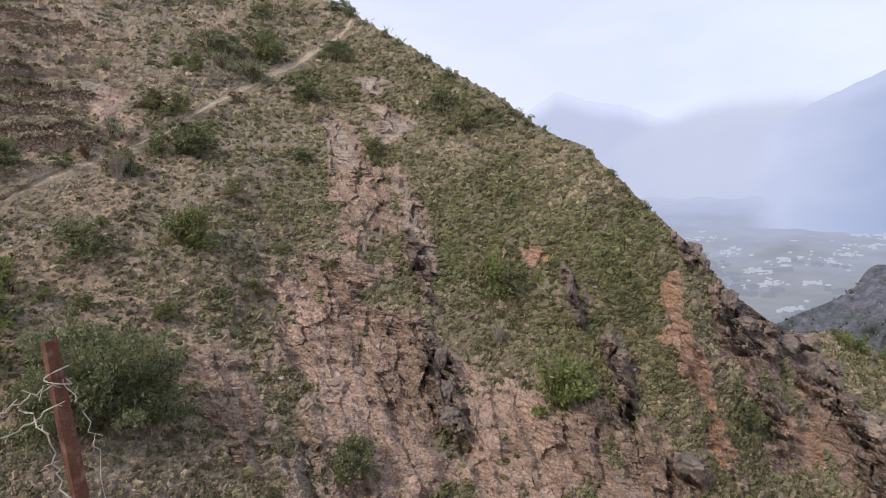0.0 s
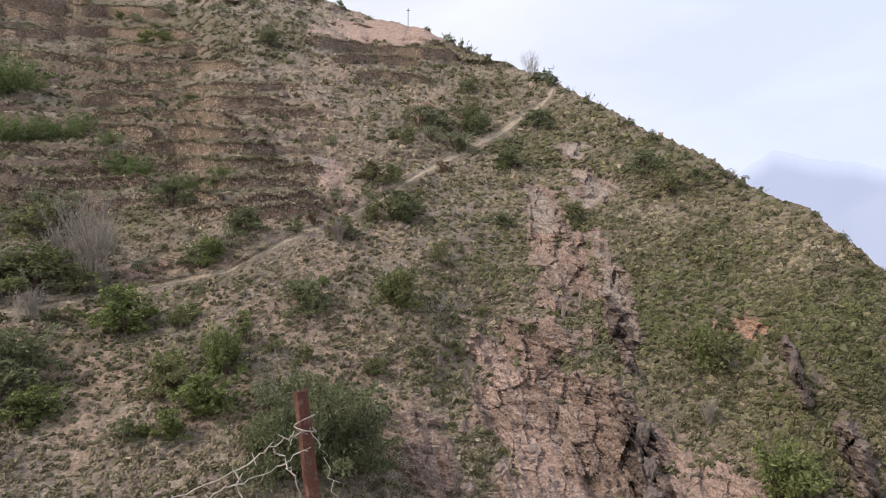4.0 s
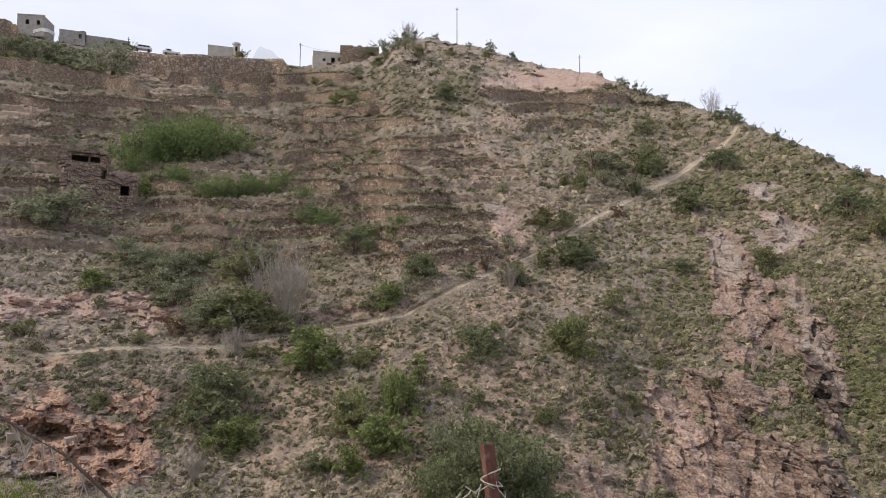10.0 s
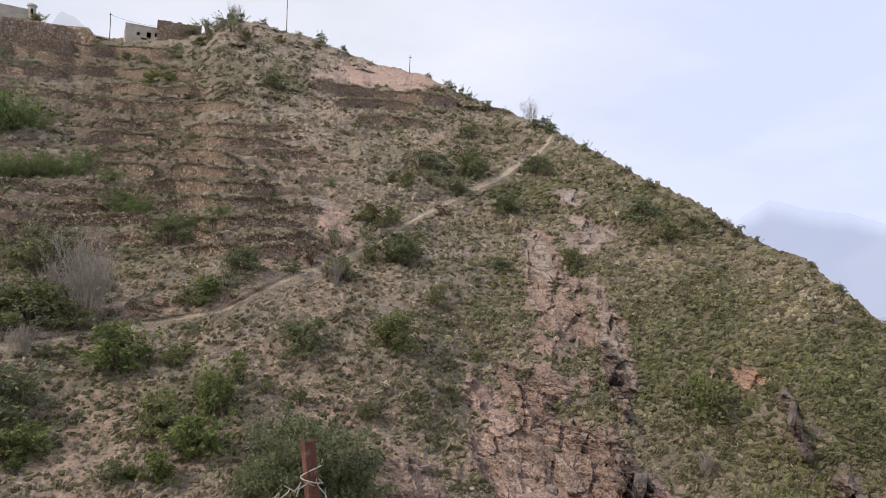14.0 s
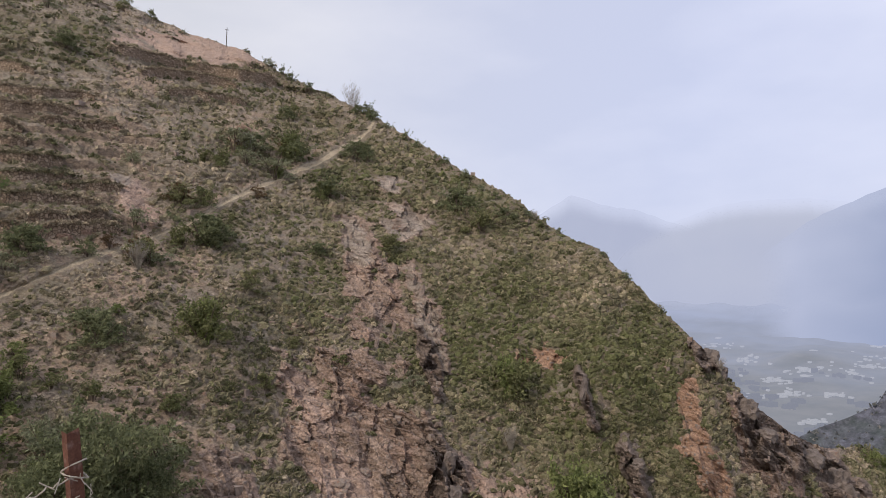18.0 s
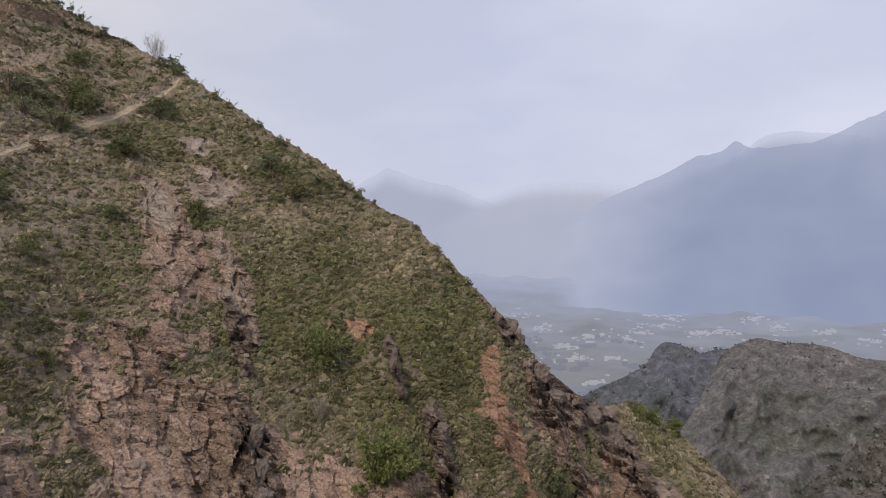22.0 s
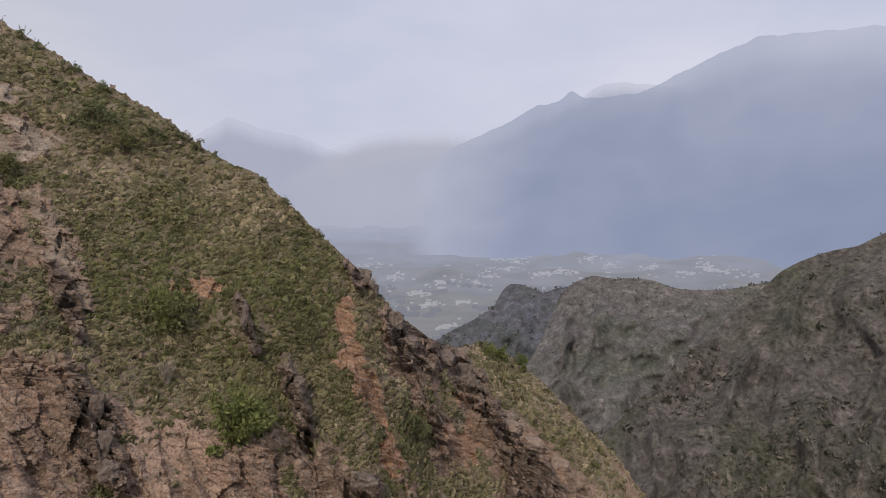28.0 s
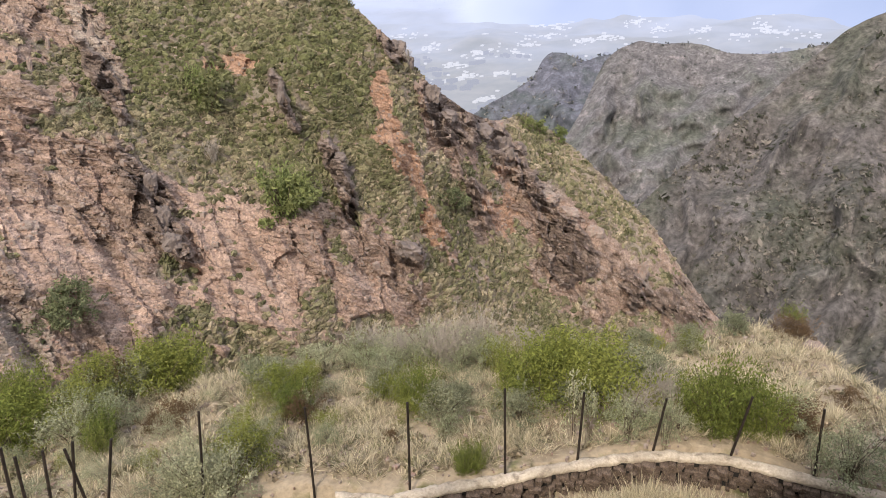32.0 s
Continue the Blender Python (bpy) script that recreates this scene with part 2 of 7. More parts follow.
def hill_material():
    m, nt, b = material("hill ground", 0.95)
    broad, mid, fine = grain(nt, 0.11, 5.0), grain(nt, 0.9, 5.0), grain(nt, 5.5, 5.0, 0.7)
    dry = ramp(nt, mid, (0.30, (0.142, 0.113, 0.092)), (0.50, (0.278, 0.226, 0.184)), (0.70, (0.415, 0.345, 0.284)))
    # herb ground, deepened in colour to imitate shade between the cushions
    green = ramp(nt, mid, (0.30, (0.048, 0.041, 0.022)), (0.70, (0.130, 0.110, 0.058)))
    edge = grain(nt, 1.7, 6.0, 0.75)
    herb = calc(nt, "ADD", ramp(nt, broad, (0.44, (0, 0, 0)), (0.66, (0.55, 0.55, 0.55))), mask(nt, "green"))
    col = blend(nt, calc(nt, "MULTIPLY", herb, ramp(nt, mid, (0.35, (0.25,) * 3), (0.6, (1,) * 3))), dry, green)
    lichen = ramp(nt, grain(nt, 0.42, 6.0, 0.7), (0.50, (0, 0, 0)), (0.62, (0.65,) * 3))
    col = blend(nt, lichen, col, (0.205, 0.190, 0.148))
    soil = ramp(nt, mid, (0.30, (0.205, 0.148, 0.110)), (0.70, (0.380, 0.292, 0.225)))
    col = blend(nt, torn(nt, "soil", edge), col, soil)
    # bedded rock: thin layers along the strike
    def along(bx, ax, shift):
        cx = nt.nodes.new("ShaderNodeCombineXYZ")
        for k, (nm, f) in enumerate((("bed", bx), ("ang", ax))):
            mu = nt.nodes.new("ShaderNodeMath")
            mu.operation = "MULTIPLY_ADD"
            nt.links.new(mask(nt, nm), mu.inputs[0])
            mu.inputs[1].default_value, mu.inputs[2].default_value = f, shift
            nt.links.new(mu.outputs[0], cx.inputs[k])
        wob = node(nt, "ShaderNodeTexNoise", Scale=0.8, Detail=4.0)
        nt.links.new(where(nt), wob.inputs["Vector"])
        ad = nt.nodes.new("ShaderNodeVectorMath")
        ad.operation = "MULTIPLY_ADD"
        nt.links.new(wob.outputs["Color"], ad.inputs[0])
        ad.inputs[1].default_value = (0.55, 0.55, 0)
        nt.links.new(cx.outputs[0], ad.inputs[2])
        return ad.outputs[0]

    def bed_noise(bx, ax, shift, scale=1.0):
        no = node(nt, "ShaderNodeTexNoise", Scale=scale, Detail=6.0, Roughness=0.68)
        nt.links.new(along(bx, ax, shift), no.inputs["Vector"])
        return no.outputs[0]

    beds, thin = bed_noise(1.7, 1.1, 3.0), bed_noise(1.8, 6.5, 11.0)
    joints = node(nt, "ShaderNodeTexVoronoi", Scale=1.0)
    joints.feature = "DISTANCE_TO_EDGE"
    nt.links.new(along(1.0, 1.45, 20.0), joints.inputs["Vector"])
    gaps = ramp(nt, joints.outputs[0], (0.0, (0.80,) * 3), (0.06, (1,) * 3))
    gaps = blend(nt, 1.0, gaps, ramp(nt, bed_noise(0.7, 3.4, 70.0), (0.36, (0.62,) * 3), (0.43, (1.0,) * 3), (0.66, (1.12,) * 3)), "MULTIPLY")
    rock = ramp(nt, beds, (0.30, (0.134, 0.094, 0.074)), (0.50, (0.258, 0.190, 0.154)), (0.70, (0.385, 0.298, 0.250)))
    rock = blend(nt, ramp(nt, bed_noise(0.5, 0.2, 31.0), (0.48, (0, 0, 0)), (0.62, (0.6,) * 3)), rock, (0.318, 0.222, 0.180))
    col = blend(nt, torn(nt, "rock", edge), col, rock)
    col = blend(nt, torn(nt, "pink", edge), col, ramp(nt, mid, (0.3, (0.285, 0.200, 0.162)), (0.7, (0.430, 0.322, 0.270))))
    col = blend(nt, torn(nt, "pale", edge), col, ramp(nt, mid, (0.3, (0.215, 0.176, 0.150)), (0.7, (0.350, 0.295, 0.256))))
    col = blend(nt, torn(nt, "dark", edge), col, ramp(nt, beds, (0.3, (0.110, 0.082, 0.070)), (0.7, (0.270, 0.212, 0.182))))
    col = blend(nt, torn(nt, "orange", edge), col, ramp(nt, mid, (0.3, (0.285, 0.175, 0.122)), (0.7, (0.450, 0.305, 0.226))))
    col = blend(nt, ramp(nt, calc(nt, "ADD", mask(nt, "path"), calc(nt, "MULTIPLY", edge, 0.6)), (0.50, (0, 0, 0)), (0.85, (1, 1, 1))), col, ramp(nt, mid, (0.3, (0.30, 0.245, 0.180)), (0.7, (0.44, 0.375, 0.285))))
    stony = calc(nt, "ADD", calc(nt, "ADD", mask(nt, "rock"), calc(nt, "MULTIPLY", mask(nt, "pink"), 0.15)), calc(nt, "ADD", mask(nt, "dark"), mask(nt, "pale")))
    col = blend(nt, stony, col, blend(nt, 1.0, col, blend(nt, 1.0, gaps, ramp(nt, mask(nt, "slab"), (0.0, (0.70,) * 3), (0.5, (1.02,) * 3), (1.0, (1.34,) * 3)), "MULTIPLY"), "MULTIPLY"))
    walling = ramp(nt, calc(nt, "ADD", mask(nt, "walling"), calc(nt, "MULTIPLY", edge, 0.5)), (0.55, (0, 0, 0)), (0.80, (1, 1, 1)))
    col = blend(nt, walling, col, ramp(nt, edge, (0.32, (0.090, 0.066, 0.050)), (0.55, (0.170, 0.128, 0.098)), (0.72, (0.27, 0.212, 0.165))))
    # loose stones
    vo = node(nt, "ShaderNodeTexVoronoi", Scale=1.9)
    nt.links.new(where(nt), vo.inputs["Vector"])
    st = ramp(nt, vo.outputs["Distance"], (0.10, (0.85,) * 3), (0.17, (0, 0, 0)))
    st = calc(nt, "MULTIPLY", st, ramp(nt, vo.outputs["Color"], (0.76, (0, 0, 0)), (0.78, (1, 1, 1))))
    col = blend(nt, st, col, (0.36, 0.31, 0.27))
    shade = ramp(nt, fine, (0.25, (0.42,) * 3), (0.75, (1.6,) * 3))
    nt.links.new(blend(nt, 1.0, col, shade, "MULTIPLY"), b.inputs["Base Color"])
    bump(nt, b, calc(nt, "ADD", calc(nt, "MULTIPLY", fine, 0.6), calc(nt, "MULTIPLY", calc(nt, "MULTIPLY", stony, calc(nt, "ADD", thin, gaps)), 0.3)), 0.30, 1.0)
    return m


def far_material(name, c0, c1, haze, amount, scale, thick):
    """Ground far down the valley, with kilometres of bright air painted over it as glow."""
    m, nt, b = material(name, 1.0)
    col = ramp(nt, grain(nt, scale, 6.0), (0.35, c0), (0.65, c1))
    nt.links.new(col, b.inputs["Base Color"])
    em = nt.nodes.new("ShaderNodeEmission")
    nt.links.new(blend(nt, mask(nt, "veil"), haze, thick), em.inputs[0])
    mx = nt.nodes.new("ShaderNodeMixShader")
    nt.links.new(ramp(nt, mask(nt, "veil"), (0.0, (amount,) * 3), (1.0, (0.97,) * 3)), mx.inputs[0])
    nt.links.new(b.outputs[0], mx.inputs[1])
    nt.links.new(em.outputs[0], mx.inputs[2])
    # the crest turns transparent, a painted fade into the bright air
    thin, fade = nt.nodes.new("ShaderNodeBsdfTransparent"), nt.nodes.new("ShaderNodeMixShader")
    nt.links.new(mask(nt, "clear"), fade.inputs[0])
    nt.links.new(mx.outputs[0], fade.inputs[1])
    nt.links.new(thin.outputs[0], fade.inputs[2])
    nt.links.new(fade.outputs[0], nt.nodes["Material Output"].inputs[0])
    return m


def stonework(name, scale, tone=1.0):
    """Stones of many shades with dark joints between them."""
    m, nt, b = material(name, 0.95)
    vo = node(nt, "ShaderNodeTexVoronoi", Scale=scale)
    ed = node(nt, "ShaderNodeTexVoronoi", Scale=scale)
    ed.feature = "DISTANCE_TO_EDGE"
    for v in (vo, ed):
        nt.links.new(where(nt), v.inputs["Vector"])
    sep = nt.nodes.new("ShaderNodeSeparateColor")
    nt.links.new(vo.outputs["Color"], sep.inputs[0])
    col = ramp(nt, sep.outputs[0], (0.0, tuple(v * tone for v in (0.112, 0.080, 0.058))), (0.55, tuple(v * tone for v in (0.160, 0.119, 0.088))), (1.0, tuple(v * tone for v in (0.225, 0.174, 0.134))))
    joint = ramp(nt, ed.outputs[0], (0.02, (0.45,) * 3), (0.12, (1,) * 3))
    col = blend(nt, 1.0, col, joint, "MULTIPLY")
    col = blend(nt, 1.0, col, ramp(nt, grain(nt, scale * 4, 4.0), (0.25, (0.65,) * 3), (0.75, (1.3,) * 3)), "MULTIPLY")
    nt.links.new(col, b.inputs["Base Color"])
    bump(nt, b, joint, 0.12, 1.0)
    return m


HILL = hill_material()
GROUND = mottled("stony dry earth", (0.23, 0.185, 0.13), (0.37, 0.305, 0.225), 0.6, relief=0.05, c2=(0.13, 0.125, 0.06))
DRYSTONE = stonework("dry stone walling", 3.6, 1.95)
BIGSTONE = stonework("large stone walling", 1.5, 2.05)
STONE = mottled("brown field stone", (0.085, 0.062, 0.050), (0.24, 0.18, 0.14), 3.0, relief=0.02, c2=(0.06, 0.048, 0.042))
BOULDER = mottled("weathered rock", (0.19, 0.148, 0.128), (0.345, 0.285, 0.25), 1.3, relief=0.06, c2=(0.30, 0.19, 0.15))
DARKROCK = mottled("dark rock", (0.095, 0.078, 0.072), (0.235, 0.195, 0.178), 0.9, relief=0.08)
PLASTER = mottled("grey plaster", (0.42, 0.40, 0.37), (0.60, 0.57, 0.53), 0.5, relief=0.01)
WHITE = mottled("white sheet", (0.70, 0.71, 0.72), (0.82, 0.82, 0.82), 0.5, relief=0.0)
# near black: painted shade in openings and gaps, and dark car glass
SHADE_AND_GLASS = mottled("shade black and dark glass", (0.012, 0.011, 0.011), (0.020, 0.018, 0.017), 1.0, relief=0.0)
CEMENT = mottled("pale cement", (0.33, 0.28, 0.22), (0.50, 0.435, 0.355), 1.8, relief=0.03, c2=(0.24, 0.20, 0.155))
RUST = mottled("rusty steel", (0.082, 0.034, 0.025), (0.172, 0.080, 0.058), 6.0, 0.8, 0.1, 0.003, c2=(0.22, 0.14, 0.12))
IRON = mottled("dark weathered iron", (0.018, 0.015, 0.013), (0.05, 0.038, 0.032), 9.0, 0.6, 0.4, 0.002)
WIRE = mottled("dull wire", (0.30, 0.27, 0.24), (0.48, 0.44, 0.40), 12.0, 0.6, 0.3, 0.0)
POLEWOOD = mottled("grey pole", (0.06, 0.055, 0.05), (0.14, 0.13, 0.12), 1.0, relief=0.0)
BARK = mottled("bark", (0.075, 0.055, 0.042), (0.17, 0.13, 0.10), 6.0, relief=0.02)
TWIG = mottled("bare grey twigs", (0.24, 0.212, 0.182), (0.40, 0.355, 0.31), 3.0, relief=0.0)
LEAF_DEEP = leaf_material("deep green leaves", (0.138, 0.156, 0.082), (0.188, 0.202, 0.110))
LEAF_FRESH = leaf_material("fresh green leaves", (0.148, 0.184, 0.064), (0.200, 0.222, 0.088))
LEAF_NEAR = leaf_material("yellow green leaves", (0.165, 0.192, 0.044), (0.225, 0.240, 0.062), 0.5)
LEAF_FIELD = leaf_material("light green leaves", (0.118, 0.165, 0.058), (0.160, 0.200, 0.078), 0.4)
LEAF_OLIVE = leaf_material("olive leaves", (0.145, 0.158, 0.070), (0.200, 0.202, 0.100))
LEAF_SAGE = leaf_material("sage grey leaves", (0.180, 0.198, 0.122), (0.250, 0.256, 0.168))
LEAF_RUST = leaf_material("browned leaves", (0.11, 0.075, 0.040), (0.16, 0.105, 0.06))
DRYGRASS = leaf_material("dry grass", (0.47, 0.415, 0.29), (0.62, 0.55, 0.42), 0.4)
LEAF_BROOM = leaf_material("broom leaves", (0.118, 0.150, 0.034), (0.172, 0.195, 0.050), 0.5)
LEAF_GREY = leaf_material("pale grey green leaves", (0.26, 0.28, 0.17), (0.36, 0.36, 0.24))

# ---------------------------------------------------------------- the hillside across the ravine
# bearing, foot distance, foot angle, brow distance
SLOPE = np.array([(-46, 32, -27, 200), (-20, 31, -27, 195), (-8, 30, -28, 185), (-2, 30, -28, 175), (8, 31, -29, 158), (16, 32, -30, 138),
                  (24, 34, -30.5, 114), (32, 37, -31, 92), (41, 40, -31.5, 76), (47, 42, -32, 68), (55, 45, -32.5, 63), (62, 50, -33, 84),
                  (70, 54, -33.5, 84), (79, 58, -34, 76), (90, 60, -35, 70)])
BROW = np.array([(-46, 19.0), (-34, 19.3), (-26, 19.4), (-17, 19.8), (-12.8, 19.8), (-10.9, 20.0), (-8, 20.6), (-5, 21.0), (-3.4, 22.2), (-1, 22.5), (3.8, 21.7), (7.2, 20.6),
                 (9.6, 19.9), (13.4, 19.3), (15.3, 18.4), (18.2, 17.1), (21.8, 15.8), (24.6, 14.6), (28, 12.7), (30.6, 11.2), (32.3, 10.1), (34.7, 8.9), (36.4, 8.0), (38.6, 6.2),
                 (41.2, 4.4), (43.3, 3.8), (45.2, 1.8), (47.5, -0.5), (49.3, -2.3), (51.5, -4.5), (53.2, -6.7), (54.8, -8.4), (57.7, -10.5), (59.6, -11.2),
                 (62.2, -10.9), (64.4, -12.0), (67, -14.2), (70.5, -17.3), (73, -19.6), (75, -21.9), (77, -24.3), (79.2, -26.4), (83, -30.5), (90, -34.0)])
NEL, NBACK = 430, 16
az = np.concatenate((np.linspace(-46, -35, 40), np.linspace(-34.9, 12, 400), np.linspace(12.1, 66, 560), np.linspace(66.2, 90, 110)))
NAZ = len(az)


def knots(table, col, x, width=1.2):
    step = np.linspace(-width, width, 7)
    return np.mean([np.interp(x + s, table[:, 0], table[:, col]) for s in step], axis=0)


d_foot, a_foot, d_brow = (knots(SLOPE, c, az, 3.0) for c in (1, 2, 3))
a_brow = knots(BROW, 1, az, 0.4)
a_brow = a_brow + 0.10 * fbm(polar(az, 60.0) * 0.5, 3) * 2
z_foot, z_brow = d_foot * np.tan(np.radians(a_foot)), d_brow * np.tan(np.radians(a_brow))
belly = 0.30 * smooth(20, 44, az)
DIST = np.zeros((NAZ, NEL))
ANG = np.zeros((NAZ, NEL))
u = np.linspace(0, 1, 300)
for i in range(NAZ):
    d = d_foot[i] + (d_brow[i] - d_foot[i]) * u
    z = z_foot[i] + (z_brow[i] - z_foot[i]) * u * (1 + belly[i] * (1 - u))
    a = np.maximum.accumulate(np.degrees(np.arctan2(z, d)) + u * 1e-4)
    ANG[i] = np.linspace(a[0], a[-1], NEL)
    DIST[i] = np.interp(ANG[i], a, d)
AZ = np.repeat(az[:, None], NEL, 1)
flat = polar(AZ, DIST, DIST * np.tan(np.radians(ANG)))

# masks: blotches (bearing, angle, half width, half height) with ragged edges
ragged = fbm(flat / 3.5, 4) * 0.9 + fbm(flat / 0.9, 2) * 0.25


def blotches(table, lean=0.0, rag=0.9, soft=0.22):
    out = np.zeros_like(AZ)
    for b, e, w, h in table:
        q = np.hypot((AZ - b + lean * (ANG - e)) / w, (ANG - e) / h)
        out = np.maximum(out, smooth(1.0 + soft, 1.0 - soft, q + ragged * rag))
    return out


ROCK = [(68.0, -21.5, 6.0, 5.0), (62.5, -18.5, 2.5, 4.5), (22.5, -11.9, 4.2, 6.0), (26.6, -16.7, 5.9, 8.3), (25.0, -22.5, 9.5, 6.5), (23.6, 3.6, 1.7, 2.8), (27.4, 5.7, 1.7, 1.6), (26.1, 8.9, 1.1, 0.6),
        (25.1, -0.1, 2.0, 3.6), (29.0, -1.4, 1.1, 3.9), (24.0, -5.8, 1.6, 3.0), (42.6, -21.3, 4.5, 3.6), (48.0, -22.6, 4.7, 4.6), (14.5, -16.0, 2.5, 3.0),
        (56.0, -12.6, 2.0, 2.6), (54.4, -10.2, 1.4, 2.6), (60.0, -13.0, 1.7, 2.4), (58.6, -19.0, 1.2, 2.6), (67.5, -22.5, 5.0, 4.0), (71.0, -23.0, 4.2, 4.0), (76.0, -26.5, 3.0, 3.0)]
PALE = [(18.6, -22.0, 2.4, 3.4), (-31.8, -11.4, 2.6, 2.2), (27.4, 5.7, 1.6, 1.4), (26.1, 8.9, 1.1, 0.6), (29.0, -1.4, 0.9, 3.6), (23.1, 4.3, 1.0, 2.0), (4.6, 8.6, 0.8, 0.5), (73.0, -24.0, 0.5, 2.4), (64.5, -17.2, 1.2, 0.9)]
PINK = [(38.3, -20.1, 2.9, 6.4), (34.9, -18.8, 2.3, 4.6), (19.8, -9.8, 1.6, 2.8), (41.6, -20.5, 2.8, 2.8), (34.7, -22.5, 4.6, 4.6), (41.1, -23.6, 3.0, 3.4), (47.0, -25.0, 2.8, 2.2),
        (22.9, -16.8, 2.2, 3.6), (27.5, -22.0, 2.0, 4.0), (10.4, 18.9, 5.1, 1.0), (6.2, 6.4, 0.9, 1.9), (-30.6, 0.2, 2.8, 1.0), (-26.0, 0.3, 3.6, 0.9), (-21.4, -0.7, 2.2, 0.9), (-8.6, -0.2, 1.6, 0.6)]
DARK = [(65.6, -21.6, 2.2, 2.6), (72.0, -24.6, 1.2, 1.5), (-1.6, 21.4, 1.1, 0.7), (31.3, -16.4, 1.3, 5.1), (29.6, -6.5, 0.7, 2.8), (46.3, -15.2, 0.8, 3.2), (55.4, -9.9, 1.8, 1.0), (57.4, -11.7, 2.4, 1.6), (59.8, -13.0, 1.5, 1.8), (51.9, -4.9, 1.2, 1.2),
        (58.0, -17.5, 0.7, 1.6), (67.4, -23.0, 1.6, 1.6), (76.0, -25.6, 2.0, 1.8), (51.7, -21.8, 1.6, 1.0), (62.5, -15.6, 1.0, 2.6), (42.3, -8.4, 0.5, 2.4)]
ORANGE = [(38.9, -5.3, 1.7, 0.8), (50.7, -10.8, 0.8, 3.2), (52.5, -14.8, 0.7, 2.0), (60.6, -19.4, 1.2, 3.2), (-27.0, -9.4, 4.0, 2.7), (53.6, -19.6, 0.7, 1.2)]
SOIL = [(19.5, -22.0, 3.4, 4.0), (-10.9, -9.2, 3.2, 5.0), (-12.6, -12.5, 2.6, 2.6), (6.1, 7.2, 1.8, 2.3), (1.7, 3.9, 2.8, 0.8), (-24.0, 0.2, 8.3, 1.3), (-6.9, 0.1, 2.8, 0.9), (10.6, 18.8, 5.1, 1.2), (-22.1, 17.2, 2.1, 0.6),
        (3.7, 12.0, 3.8, 2.6), (14.2, 12.7, 1.8, 1.8), (-32.4, 5.6, 2.8, 1.4), (-31.0, -9.0, 5.0, 4.5), (9.0, 2.0, 3.0, 1.6), (12.0, -14.0, 3.0, 3.0), (-34, 13, 6, 3), (6, 16, 2, 1), (8, -9, 5, 4), (-5, -11, 4, 3), (0, -4, 5, 2), (-18, -6, 4, 2), (5, 0, 4, 1.5)]
GREEN_LEFT = [(-28, 12, 5, 4), (-10, 14, 6, 3), (-18, 6, 5, 2), (-30, 16.8, 4, 1.2), (-12, 17.4, 6, 1), (-4.5, 18.4, 4.0, 1.8), (2.0, 18.0, 3.0, 1.6), (-14, 4, 6, 2.5), (-20, -8, 6, 3), (-20.3, 13.8, 5.3, 2.1), (-16.7, 10.0, 3.4, 1.3), (-6.4, 6.3, 3.2, 0.6), (-10.4, 18.5, 6.0, 0.5), (-22.5, 3.5, 4.1, 2.6), (-21.1, 11.1, 2.8, 0.9), (-4.0, 10.3, 1.8, 0.6),
              (-9.7, 7.4, 2.8, 0.8), (-13.2, -6.5, 5.5, 2.6), (-27.7, -3.6, 6.4, 0.6), (-4.0, -8.0, 3.4, 3.4), (4.0, -12.0, 5.0, 3.5)]
GREEN_RIGHT = [(43.7, -4.8, 4.1, 2.5), (37.2, -0.9, 4.6, 2.8), (45.5, -7.7, 2.8, 1.8), (27.3, 2.6, 2.1, 1.4), (41.7, -13.0, 3.0, 3.4), (22.4, 8.6, 3.2, 1.8), (17.4, -2.2, 4.1, 2.3),
               (55.1, -19.2, 2.0, 3.4), (37.1, -6.7, 2.8, 1.8), (32.5, -6.0, 1.8, 4.0), (36.0, -11.5, 3.0, 3.0), (64.5, -12.6, 2.5, 1.0), (57.2, -14.2, 0.9, 2.2), (54.5, -19.5, 2.2, 4.5), (49.5, -14.0, 1.4, 3.0), (48, -4, 2.5, 4)]
# field walls: bearing and angle at both ends, relative height
TERRACES = [(-8.4, 11.6, -1.7, 11.7, 1.5), (-7.0, 10.4, -1.4, 10.7, 1.4), (-9.3, 9.1, 0.8, 9.6, 1.4), (-9.3, 7.8, 1.5, 8.4, 1.4), (-7.9, 6.5, 3.2, 6.8, 1.4), (-16.0, 6.0, -8.6, 6.8, 1.3), (-2.0, 5.2, 3.8, 5.7, 1.3),
            (-0.6, 4.2, 5.0, 4.7, 1.2), (-13.6, 14.8, -1.2, 15.6, 1.3), (-12.6, 16.0, -4.0, 16.8, 1.3), (-15.8, 16.9, -5.0, 17.7, 1.5), (-18.0, 18.2, -6.8, 19.0, 1.7)]
TERRACES_2 = [(-23.0, 17.9, -12.6, 17.5, 1.5), (-34.4, 17.0, -23.6, 16.6, 2.2), (-34.4, 14.8, -26.6, 14.8, 1.4), (-22.4, 16.1, -14.4, 16.6, 1.3), (9.4, 17.0, 16.4, 16.7, 2.0), (6.0, 16.6, 13.2, 16.3, 1.4),
              (-34.4, 12.4, -29.0, 13.0, 1.4), (-34.4, 10.9, -29.0, 11.6, 1.4), (-12.6, 13.3, -6.6, 13.8, 1.3), (3.6, 17.9, 9.4, 17.4, 1.2), (-30.0, 15.4, -20.0, 15.6, 1.2), (-13, 12.4, -8, 12.6, 1.2),
              (-34.4, 8.6, -30.0, 9.4, 1.2), (-24.0, 14.9, -13.0, 15.2, 1.1), (-12.4, 11.2, -8.8, 11.4, 1.1), (-23.5, 5.6, -15.0, 5.2, 1.0), (-23.5, 7.0, -17.5, 7.0, 1.1)]
